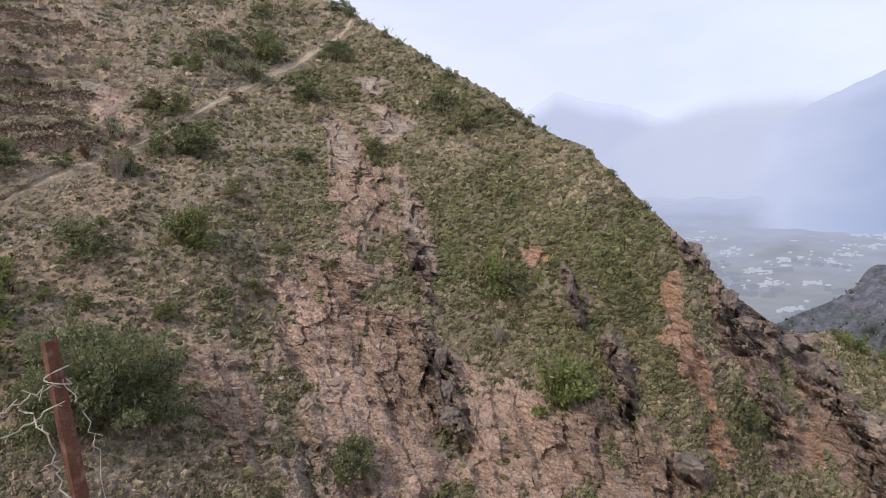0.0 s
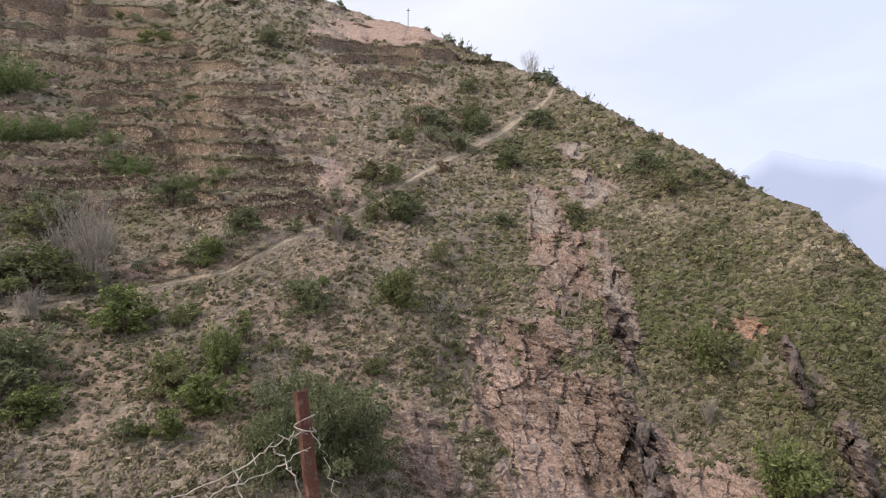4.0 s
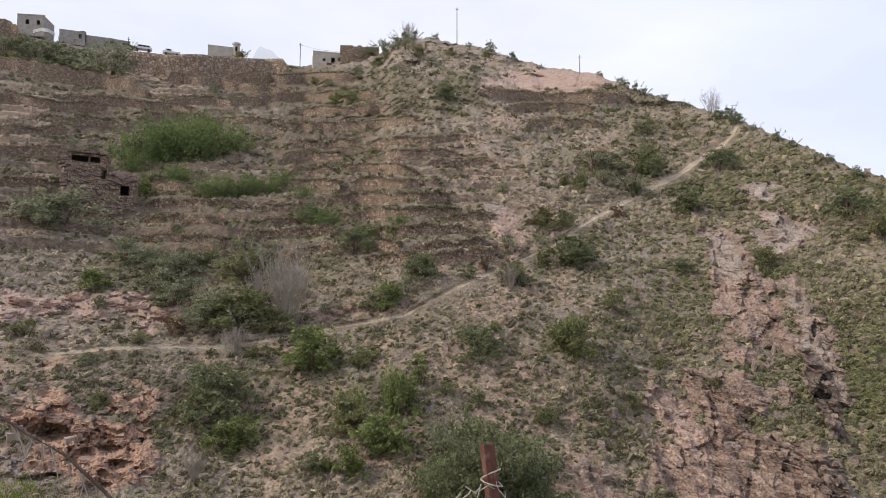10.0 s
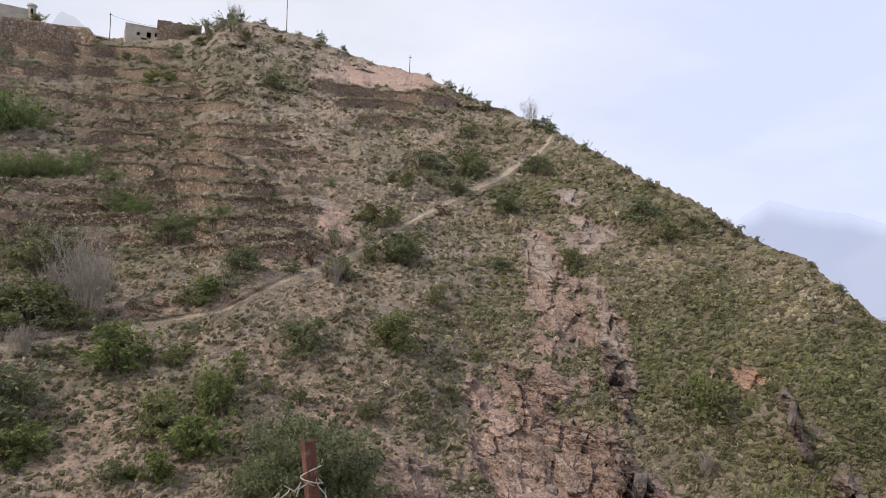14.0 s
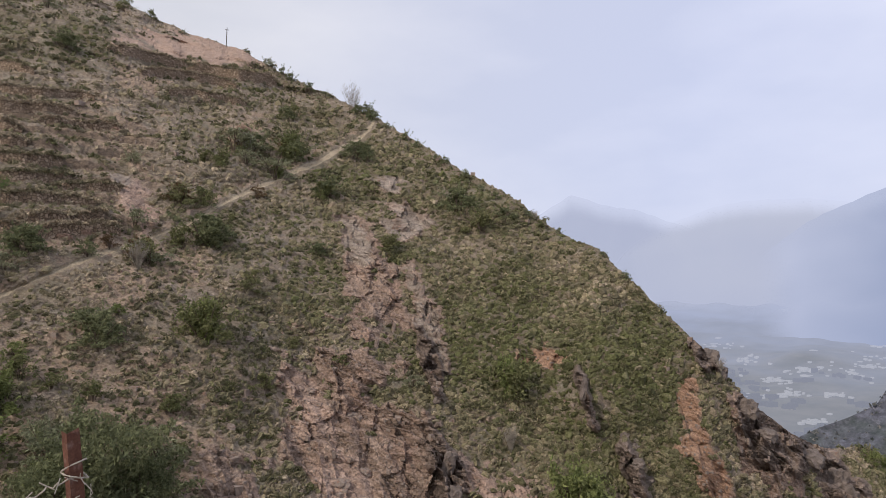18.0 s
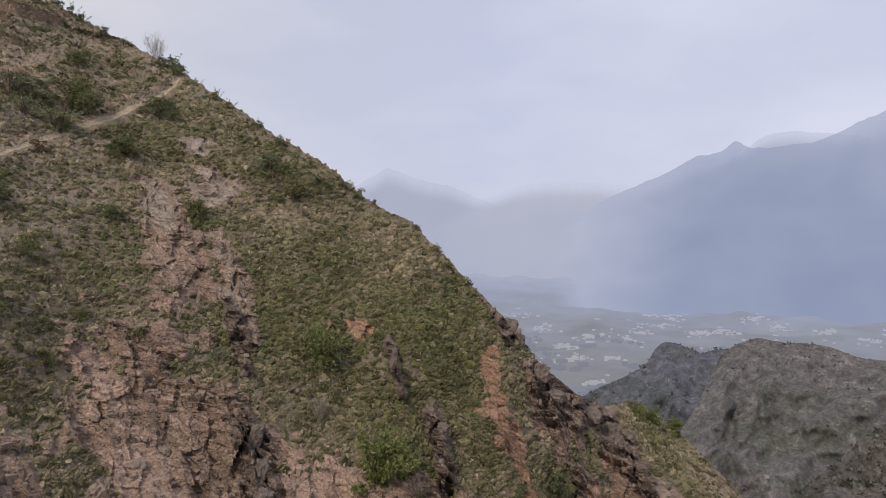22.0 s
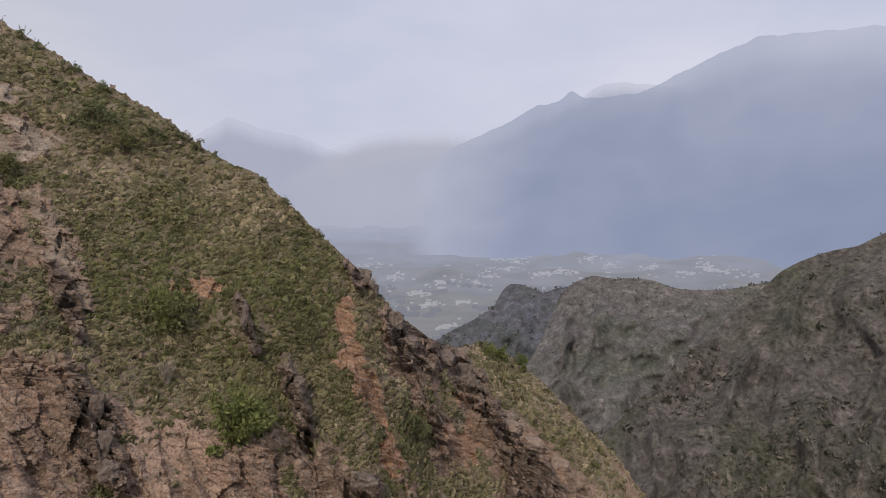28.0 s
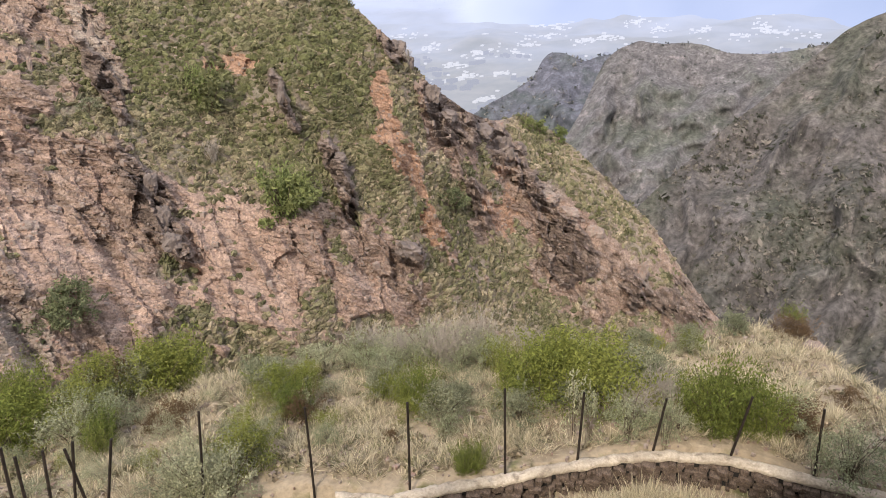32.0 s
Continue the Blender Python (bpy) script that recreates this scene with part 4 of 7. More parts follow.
far_range("backdrop", [(66, 7), (69, 8.6), (70.5, 9.6), (71.7, 10.4), (73.9, 10.5), (76.1, 10.2), (79, 9.4), (82, 9)], 4500, 4780, 2.0, PALE_RANGE, "ridge in pale blue painted haze behind the near mountain", 0.02,
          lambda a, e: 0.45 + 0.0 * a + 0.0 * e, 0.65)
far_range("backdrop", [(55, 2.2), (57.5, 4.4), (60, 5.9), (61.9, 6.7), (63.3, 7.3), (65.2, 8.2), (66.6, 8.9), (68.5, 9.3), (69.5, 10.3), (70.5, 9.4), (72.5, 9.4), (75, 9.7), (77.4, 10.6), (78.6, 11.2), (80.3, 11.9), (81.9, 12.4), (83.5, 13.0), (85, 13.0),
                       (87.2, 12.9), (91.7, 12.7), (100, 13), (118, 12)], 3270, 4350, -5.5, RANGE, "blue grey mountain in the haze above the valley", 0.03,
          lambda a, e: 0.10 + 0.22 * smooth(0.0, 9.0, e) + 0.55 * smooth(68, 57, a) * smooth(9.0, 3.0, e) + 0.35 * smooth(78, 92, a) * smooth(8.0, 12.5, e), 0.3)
far_range("backdrop", [(-18.6, 18.4), (-16.6, 19.0), (-15.8, 20.0), (-15.1, 21.3), (-14.7, 20.9), (-14.2, 21.1), (-13.5, 20.3), (-12.6, 20.0), (-11.6, 19.2), (-10, 18)], 2700, 2900, 14.0, PEAK, "far peak in pale painted haze behind the village", 0.01, lambda a, e: 0.15 + 0 * a + 0 * e, 0.3)

# ---------------------------------------------------------------- plants: leaves, stems and their kinds
def leaf_cards(centres, size, gen, long=1.5, lift=0.3):
    """Small four-cornered leaves at points, turned every way."""
    n = len(centres)
    a = gen.normal(size=(n, 3))
    a[:, 2] += lift
    a /= np.linalg.norm(a, axis=1)[:, None]
    b = np.cross(a, gen.normal(size=(n, 3)))
    b /= np.maximum(np.linalg.norm(b, axis=1)[:, None], 1e-6)
    s = (size * gen.uniform(0.6, 1.4, n))[:, None]
    a, b = a * s * long, b * s * 0.6
    v = np.stack((centres - a, centres + b - a * 0.1, centres + a, centres - b - a * 0.1), 1).reshape(-1, 3)
    return v, np.arange(4 * n).reshape(n, 4)


def crown_mesh(name, seed, lobes, leaves, leaf, wide=1.0, tall=1.0, low=0.0, upright=0.3, shoots=9):
    """A crown of leaf clumps with gaps and an uneven outline, about 1 m high."""
    gen = np.random.default_rng(seed)
    pts = []
    for k in range(lobes):
        ang = gen.uniform(0, math.tau)
        up = (k + gen.uniform(0, 1)) / lobes
        off = gen.uniform(0.10, 0.48) * wide * (1 - 0.60 * up)
        c = np.array((off * math.cos(ang), off * math.sin(ang), low + (0.10 + 0.68 * up) * tall))
        r = gen.uniform(0.09, 0.21) * np.array((wide, wide, tall * 0.9))
        n = leaves // lobes
        q = gen.normal(size=(n, 3))
        q /= np.linalg.norm(q, axis=1)[:, None]
        q *= gen.uniform(0.45, 1.12, n)[:, None] ** 0.7
        q[:, 2] = np.where(q[:, 2] < -0.4, -q[:, 2] * 0.5, q[:, 2])
        pts.append(c + q * r)
    for k in range(shoots):
        ang, out, top = gen.uniform(0, math.tau), gen.uniform(0.10, 0.62) * wide, gen.uniform(0.55, 1.12) * tall
        t = gen.uniform(0.45, 1.0, leaves // (4 * shoots))
        p = np.stack((out * math.cos(ang) * t, out * math.sin(ang) * t, low + top * t * (1.25 - 0.25 * t) - 0.25 * out * t), -1)
        pts.append(p + gen.normal(size=p.shape) * 0.022)
    pts = np.concatenate(pts)
    pts[:, 2] = np.maximum(pts[:, 2], 0.03)
    v, f = leaf_cards(pts, leaf, gen, 1.5, upright)
    return quad_mesh(name, v, f, flat=True)


def spray_mesh(name, seed, stems, leaves, leaf, wide=1.0):
    """Broom-like shrub: leaves strung along rising stems."""
    gen = np.random.default_rng(seed)
    pts = []
    for k in range(stems):
        ang, out, top = gen.uniform(0, math.tau), gen.uniform(0.05, 0.42) * wide, gen.uniform(0.55, 1.05)
        t = gen.uniform(0.02, 1.0, leaves // stems) ** 0.9
        p = np.stack((out * math.cos(ang) * (0.45 + 0.55 * t ** 1.3), out * math.sin(ang) * (0.45 + 0.55 * t ** 1.3), top * t), -1)
        pts.append(p + gen.normal(size=p.shape) * 0.035)
    v, f = leaf_cards(np.concatenate(pts), leaf, gen, 2.2, 1.6)
    return quad_mesh(name, v, f, flat=True)


def stem_bmesh(seed, count, spread, top, thick):
    gen = random.Random(seed)
    bm = bmesh.new()
    for k in range(count):
        a, o, h = gen.uniform(0, math.tau), gen.uniform(0.2, 1) * spread, gen.uniform(0.6, 1) * top
        mid = (0.35 * o * math.cos(a) + gen.uniform(-.04, .04), 0.35 * o * math.sin(a) + gen.uniform(-.04, .04), h * 0.5)
        tube(bm, [(0.02 * math.cos(a), 0.02 * math.sin(a), -0.08), mid, (o * math.cos(a), o * math.sin(a), h)], [thick, thick * 0.7, thick * 0.25], 4)
    return bm


def twig_bmesh(seed, stems, forks, wide, thick):
    gen = random.Random(seed)
    bm = bmesh.new()
    for k in range(stems):
        a, o, h = gen.uniform(0, math.tau), gen.uniform(0.05, 0.5) * wide, gen.uniform(0.6, 1.0)
        x, y = math.cos(a), math.sin(a)
        p1 = Vector((0.3 * o * x, 0.3 * o * y, h * 0.4))
        p2 = Vector((o * x + gen.uniform(-.05, .05), o * y + gen.uniform(-.05, .05), h))
        tube(bm, [(0.02 * x, 0.02 * y, -0.05), p1, p2], [thick, thick * 0.7, thick * 0.25], 3)
        for q in range(forks):
            f = gen.uniform(0.2, 0.9)
            s = p1.lerp(p2, f) if f > 0.3 else p1 * (f / 0.3)
            e = s + Vector((gen.uniform(-.16, .16) * wide, gen.uniform(-.16, .16) * wide, gen.uniform(0.06, 0.24)))
            tube(bm, [s, s.lerp(e, 0.5) + Vector((0, 0, 0.02)), e], [thick * 0.5, thick * 0.4, thick * 0.18], 3)
    return bm


STORE = new("plant_patterns")
KINDS = {}


def pattern(key, crown, leafmat, stems, label, category):
    """A plant one metre high, kept out of the scene until it is copied."""
    top = new("shrub" if category == "shrub" else "tree")
    tagged(top, label, category)
    part("stem", stems, BARK if leafmat is not None else TWIG, top)
    if crown is not None:
        part("crown", crown, leafmat, top)
    KINDS.setdefault(key, []).append(top)


for s in range(4):
    pattern("deep", crown_mesh("crown", 10 + s, 11, 1500, 0.022, 1.15), LEAF_DEEP, stem_bmesh(s, 5, 0.35, 0.7, 0.022), "dense dark green shrub rooted on the hillside", "shrub")
    pattern("fresh", crown_mesh("crown", 20 + s, 10, 1300, 0.024, 1.05), LEAF_FRESH, stem_bmesh(s + 5, 5, 0.32, 0.7, 0.02), "fresh bright green shrub on dry ground", "shrub")
    pattern("olive", crown_mesh("crown", 30 + s, 10, 1200, 0.024, 1.15), LEAF_OLIVE, stem_bmesh(s + 9, 6, 0.38, 0.8, 0.02), "olive green shrub among dry grass", "shrub")
for s in range(3):
    pattern("sage", crown_mesh("crown", 40 + s, 11, 1300, 0.021, 1.25, 0.95), LEAF_SAGE, stem_bmesh(s + 14, 7, 0.42, 0.9, 0.016), "grey leaved low shrub on stony ground", "shrub")
    pattern("broom", spray_mesh("crown", 50 + s, 34, 1300, 0.019), LEAF_FRESH, stem_bmesh(s + 18, 8, 0.35, 0.8, 0.014), "upright yellow green broom shrub", "shrub")
    pattern("bare", None, None, twig_bmesh(60 + s, 42, 7, 1.0, 0.010), "leafless grey shrub with fine upright twigs", "shrub")
for s in range(3):
    pattern("near_fresh", crown_mesh("crown", 120 + s, 34, 5200, 0.0115, 1.2), LEAF_NEAR, stem_bmesh(s + 40, 7, 0.36, 0.75, 0.012), "fresh bright green shrub on dry ground", "shrub")
    pattern("near_olive", crown_mesh("crown", 130 + s, 24, 3600, 0.0145, 1.2), LEAF_SAGE, stem_bmesh(s + 44, 8, 0.38, 0.8, 0.011), "olive green shrub among dry grass", "shrub")
    pattern("near_sage", crown_mesh("crown", 140 + s, 22, 3200, 0.0120, 1.3, 0.95), LEAF_GREY, stem_bmesh(s + 48, 12, 0.45, 0.95, 0.008), "grey leaved low shrub on stony ground", "shrub")
    pattern("near_broom", spray_mesh("crown", 150 + s, 70, 4800, 0.0105, 1.1), LEAF_BROOM, stem_bmesh(s + 52, 16, 0.38, 0.85, 0.008), "upright yellow green broom shrub", "shrub")
pattern("near_fresh", spray_mesh("crown", 156, 90, 5600, 0.0105, 1.3), LEAF_NEAR, stem_bmesh(57, 16, 0.42, 0.85, 0.008), "fresh bright green shrub on dry ground", "shrub")
pattern("near_rust", crown_mesh("crown", 160, 12, 2200, 0.014, 1.1), LEAF_RUST, stem_bmesh(60, 10, 0.4, 0.85, 0.009), "browned shrub with few green leaves", "shrub")
pattern("near_sapling", crown_mesh("crown", 165, 12, 420, 0.017, 0.7, 0.95, 0.12, 0.3, 7), LEAF_GREY, stem_bmesh(61, 7, 0.30, 1.0, 0.007), "thin pale leaved sapling", "tree")
pattern("near_bare", None, None, twig_bmesh(161, 60, 9, 1.2, 0.006), "leafless grey shrub with fine upright twigs", "shrub")
for s in range(2):
    pattern("field", spray_mesh("crown", 170 + s, 46, 2000, 0.017, 1.5), LEAF_FIELD, stem_bmesh(s + 70, 8, 0.45, 0.8, 0.014), "bright green feathery shrub in a terraced field", "shrub")
pattern("rust", crown_mesh("crown", 70, 9, 1000, 0.022, 1.1), LEAF_RUST, stem_bmesh(30, 6, 0.38, 0.8, 0.02), "browned shrub with few green leaves", "shrub")
for s in range(2):
    pattern("wisp", None, None, twig_bmesh(65 + s, 30, 7, 1.1, 0.0056), "leafless pale grey shrub with fine upright twigs", "shrub")
pattern("tree", crown_mesh("crown", 80, 40, 9000, 0.013, 1.45, 1.0, 0.0), LEAF_DEEP, stem_bmesh(31, 6, 0.38, 0.75, 0.035), "broad dark green tree at the foot of the slope", "tree")
pattern("thin", crown_mesh("crown", 81, 16, 1700, 0.017, 1.1, 0.85, 0.12), LEAF_SAGE, stem_bmesh(32, 7, 0.3, 0.95, 0.016), "thin grey green tree with an open crown", "tree")

plant_count = 0


def plant(key, p, high, wide=1.0, label="", group="", sink=0.10):
    global plant_count
    plant_count += 1
    gen = random.Random(plant_count * 7 + 3)
    src = KINDS[key][plant_count % len(KINDS[key])]
    m = Matrix.Translation(Vector(p) - Vector((0, 0, sink * high))) @ Matrix.Rotation(gen.uniform(0, math.tau), 4, "Z") @ Matrix.Diagonal((high * wide, high * wide, high, 1))
    ob = copy_thing(src, m)
    if label:
        ob["label"] = label
    if group:
        ob["group"] = group
    return ob


def plant_rows(key, rows, wide=1.0, gain=1.0, label="", sink=0.14):
    for b, e, h in rows:
        p = on_hill(b, e)
        plant(key, p, max(metres(p, h) * gain * 1.2, 0.5), wide * 1.15, label, "hillside shrubs", sink)


plant_rows("olive", [(11.0, -3.9, 3.5), (20.4, 7.7, 1.9), (17.7, 10.7, 2.8), (-1.2, -6.3, 2.1), (17.8, 14.1, 1.4), (-6.4, -4.8, 1.9), (33.8, 5.0, 2.1), (36.6, -8.6, 3.3), (-7.2, -10.0, 3.3), (8.6, -9.4, 1.4),
                     (12.2, 10.0, 1.7), (9.3, 3.5, 2.0), (14.7, 0.5, 1.4), (10.8, 6.8, 1.9), (3.5, -8.1, 1.6)], 1.0)
plant_rows("deep", [(-32.2, 18.0, 1.7), (-29.8, 18.2, 1.5), (-27.9, 18.3, 1.4), (23.1, 11.2, 1.6), (23.7, 11.3, 1.2), (31.8, 6.7, 2.5), (11.2, 3.5, 3.3), (20.1, 3.0, 1.2), (-1.4, 2.6, 2.5), (-6.9, 5.0, 2.4), (3.6, -4.0, 3.1), (2.7, 2.6, 1.4), (0.8, 17.8, 1.4),
                    (35.7, 5.9, 1.4), (18.0, 10.6, 2.1), (14.5, 11.3, 2.1), (24.0, -22.3, 3.0), (22.8, -23.4, 3.3), (55.8, -18.4, 2.4), (-17.8, -8.1, 4.5), (-10.4, -13.1, 1.9), (20.8, 7.9, 1.8), (3.1, -3.2, 2.2)], 1.05)
plant_rows("fresh", [(-4.3, 0.1, 2.6), (-10.3, -4.8, 4.0), (-4.5, -11.6, 3.8), (-17.0, -11.1, 2.8), (-7.2, -13.2, 2.4), (-26.8, 1.4, 1.9), (41.7, -17.8, 4.3), (63.3, -12.4, 1.4), (65.0, -12.9, 1.3),
                     (62.3, -12.0, 1.1), (-15.6, -10.4, 2.4)], 1.1)
plant_rows("broom", [(-3.5, -8.3, 3.6), (-2.8, -7.7, 2.8), (11.3, -3.7, 3.2), (-7.2, -9.2, 3.0), (36.4, -8.4, 3.2), (41.2, -17.6, 4.2), (43.0, -17.2, 2.8)], 0.9)
plant_rows("field", [(-24.6, 11.6, 2.6), (-23.0, 11.9, 3.3), (-21.6, 12.2, 3.0), (-20.4, 12.0, 3.7), (-19.2, 12.3, 3.2), (-18.0, 12.6, 3.2), (-16.9, 12.9, 2.4), (-22.2, 13.3, 2.2), (-19.8, 13.7, 2.3), (-18.8, 9.0, 2.1), (-17.6, 9.3, 2.0),
                     (-16.2, 9.5, 1.9), (-15.0, 9.6, 1.7), (-13.9, 9.7, 1.5), (-21.6, 10.4, 1.7), (-6.2, 6.0, 1.2), (-5.2, 6.3, 0.9), (-9.8, 6.9, 1.9), (-10.6, 7.4, 1.7), (-8.9, 7.2, 1.4)], 1.25, 0.85, "bright green shrub in a terraced field")
plant_rows("wisp", [(-12.4, -1.3, 7.0), (-13.1, -1.0, 6.0), (-11.7, -1.4, 5.2), (22.6, 15.3, 2.0), (22.9, 15.2, 1.6), (-17.2, -3.9, 2.4)], 0.6)
plant_rows("bare", [(-14.7, -0.1, 3.0), (6.2, 1.7, 2.2), (14.1, 10.9, 2.0), (-16.3, -3.7, 2.2), (-19.1, -13.0, 2.2), (36.2, -13.0, 2.0)], 0.7)
plant_rows("sage", [(-22.0, 1.2, 2.4), (-29.2, 6.4, 3.4), (-30.4, 6.4, 2.6), (-16.1, 3.6, 2.6), (-14.6, 3.0, 2.2), (-18.0, -0.6, 2.8), (-20.0, 0.4, 2.4), (7.0, 2.2, 2.2),
                    (16.4, 9.2, 2.2), (5.9, 5.2, 1.6), (0.7, -12.6, 3.4), (7.6, -12.6, 3.0), (28.0, -8.0, 1.2), (-24.6, 3.9, 2.2), (-20.8, 2.6, 2.2), (13.2, 11.2, 2.4)], 1.2)
plant_rows("deep", [(-2.8, 22.1, 1.3), (-1.9, 22.3, 1.0), (4.6, 21.4, 1.0), (6.5, 20.7, 0.9), (16.8, 17.6, 0.9), (17.5, 17.2, 1.0), (19.0, 16.6, 0.9), (24.3, 14.3, 1.5), (27.2, 12.7, 1.0), (28.3, 12.0, 1.0), (30.6, 10.6, 0.9), (32.3, 9.4, 1.3),
                    (35.0, 7.8, 0.8), (38.8, 5.4, 0.9), (45.6, 0.9, 1.0), (-7.0, 20.6, 1.0), (-4.6, 21.1, 1.1), (-0.1, 22.3, 0.7), (2.8, 21.8, 0.6), (29.9, 11.0, 0.8), (61.6, -11.2, 0.7), (23.2, 14.9, 1.2)], 0.8, 1.0, "small dark bush on the skyline of the ridge", 0.3)
plant_rows("sage", [(15.6, 18.1, 0.8), (20.4, 15.9, 0.9), (25.6, 13.7, 0.8), (33.6, 8.7, 0.7), (37.5, 6.4, 0.9), (40.2, 4.8, 0.6), (43.8, 2.9, 0.6), (9.0, 19.8, 0.5), (-5.8, 20.9, 1.0), (-3.4, 21.8, 1.2)], 1.1, 1.0, "small grey bush on the skyline of the ridge", 0.3)
plant_rows("bare", [(-2.4, 22.2, 1.4), (38.2, 6.0, 0.9), (52.2, -5.3, 1.0), (52.7, -5.6, 0.9)], 0.8, 1.0, "bare thorny bush on the skyline")
plant_rows("olive", [(-15.9, 2.3, 3.1), (-18.6, 3.6, 1.7), (11.1, -3.7, 3.1), (-6.7, -8.6, 1.9), (-5.5, 12.7, 1.2), (6.5, 2.3, 2.3), (8.9, 6.8, 1.9), (-26.1, -7.2, 1.3), (8.9, -9.3, 1.7), (15.9, -7.8, 1.5), (13.9, 11.1, 1.3), (11.1, 10.2, 1.2), (-14.9, -4.1, 1.2), (0.7, -7.1, 1.5), (14.3, -0.1, 1.2), (26.0, 3.4, 1.7), (-31.0, -2.0, 1.7), (-23.5, -2.6, 1.2), (-20.7, 5.7, 1.0), (18.2, -4.6, 1.2), (22.0, -6.2, 1.2)], 1.15, 0.95)
plant_rows("deep", [(-7.4, 5.4, 1.9), (-4.7, 0.0, 2.1), (-1.4, 2.7, 2.2), (-10.7, 7.4, 2.1), (11.7, 3.7, 2.7), (3.6, -4.4, 2.3), (-18.0, -8.1, 3.5), (-16.6, -6.7, 2.1), (20.6, 8.1, 1.6), (22.8, 11.0, 1.5), (17.8, 10.9, 1.7), (31.8, 6.6, 2.2), (20.2, 3.1, 1.1), (0.8, 17.7, 1.2), (17.0, 14.1, 1.2), (24.0, 14.6, 1.2), (-21.8, 0.2, 1.9), (24.2, 10.9, 0.9), (-26.4, 0.2, 1.0)], 1.15, 0.95)
plant_rows("fresh", [(-10.5, -5.1, 3.1), (-4.4, -11.5, 3.1), (-17.1, -10.9, 2.3), (-1.6, -4.8, 1.3), (-5.9, -4.3, 1.7), (-23.7, 8.9, 1.7), (-3.0, -8.6, 2.9), (-8.7, 17.0, 1.2), (-7.3, 17.3, 1.0), (-3.6, 6.4, 1.2), (-26.9, 1.8, 1.3), (-6.7, -13.6, 1.9), (5.0, -2.0, 1.0), (0.2, -13.9, 2.1), (-9.0, -12.9, 1.2)], 1.15, 0.95)
plant_rows("sage", [(-30.0, 6.5, 2.1), (-31.2, 6.6, 1.9), (-22.1, 3.1, 1.7), (-23.1, 3.5, 1.7), (-2.6, 1.4, 1.7), (3.1, -3.1, 1.9), (-13.8, 5.0, 1.2), (-20.6, 1.3, 1.5), (-15.5, 0.4, 1.5), (-17.2, -0.5, 1.5), (-9.2, -0.5, 1.2), (-19.1, -6.6, 1.7), (14.1, 10.2, 1.7), (-27.0, -4.1, 1.2), (-4.9, -2.4, 1.2), (5.6, 9.9, 1.2), (-20.7, 4.0, 1.5), (-11.9, 1.4, 1.7), (0.3, -10.7, 1.9)], 1.15, 0.95)
plant_rows("rust", [(6.5, 2.5, 1.9), (15.0, 7.6, 1.2), (8.9, 7.0, 1.9), (14.1, 11.5, 1.4), (-21.3, -1.8, 1.7), (17.3, 11.4, 1.4), (-7.2, -10.1, 1.9), (4.1, 3.3, 1.2)], 1.15, 0.95)
plant_rows("broom", [(-3.3, -8.2, 2.7), (11.1, -3.6, 2.9), (-21.0, 12.8, 2.1), (16.6, 9.4, 1.0)], 1.15, 0.95)
plant_rows("sage", [(-2.7, 21.5, 1.2), (-4.6, 21.6, 1.0), (-0.5, 20.2, 1.0), (-3.2, 19.7, 0.9), (-7.1, 19.5, 0.8), (-9.4, 18.5, 0.8), (3.2, 19.7, 0.8)], 1.3, 1.0)
plant_rows("olive", [(-5.1, 20.1, 0.9), (-8.0, 17.9, 0.8), (-1.7, 21.0, 1.1), (4.7, 21.0, 0.8), (1.3, 21.1, 0.8), (-10.4, 18.5, 0.7)], 1.3, 1.0)
plant_rows("field", [(-24.5, 10.8, 1.7), (-22.9, 9.6, 1.2), (-13.0, 10.2, 1.4), (-11.2, 9.3, 1.2), (-20.9, 10.2, 1.2), (-3.1, 7.1, 1.1), (-5.5, 6.6, 1.2)], 1.3, 1.0)
plant_rows("olive", [(-15.6, -1.4, 3.7), (-17.6, -1.1, 2.9), (-13.7, -1.6, 2.5)], 1.3, 0.9)
plant_rows("sage", [(-19.3, -1.3, 2.5), (-16.3, -1.8, 2.5), (-21.0, 0.4, 2.1), (-22.6, 2.2, 2.5), (-19.8, 3.1, 2.1)], 1.3, 0.9)
plant_rows("deep", [(-14.6, -0.5, 2.5)], 1.3, 0.9)
plant_rows("sage", [(-33.2, 17.8, 1.5), (-31.5, 17.7, 1.8), (-30.7, 18.1, 1.5), (-29.2, 17.8, 1.7), (-28.5, 18.1, 1.4), (-27.4, 18.0, 1.5), (-31.0, 17.3, 1.1), (-28.9, 17.3, 1.0), (-24.2, 18.5, 0.9), (-23.0, 18.4, 0.8), (-13.4, 19.4, 0.8), (-12.6, 19.0, 0.9), (-18.6, 17.2, 0.8), (-16.4, 17.1, 0.8)], 1.2, 1.0, "grey green bush below the village")
plant_rows("olive", [(-30.2, 17.6, 1.3), (-32.6, 17.3, 1.0), (-27.0, 17.5, 1.0), (-16.4, 19.8, 1.0), (-25.0, 19.4, 0.8)], 1.2, 1.0, "olive bush below the village")
plant_rows("thin", [(-26.2, 17.3, 3.3)], 1.0)
for b, e, h in ((3.9, -16.6, 9.6), (0.9, -17.0, 6.6), (7.2, -17.0, 6.2)):
    p = on_hill(b, e)
    plant("tree", p, metres(p, h), 0.85, group="trees at the foot of the slope")
# yellow green bushes on the brink of the ledge
for b, d, h in ((-31.8, 5.1, 0.62), (-29.6, 5.2, 0.45), (-33.6, 4.9, 0.66)):
    plant("near_broom", polar(b, d), h, 1.0, "yellow green bush at the edge of the ledge", "bushes on the ledge")

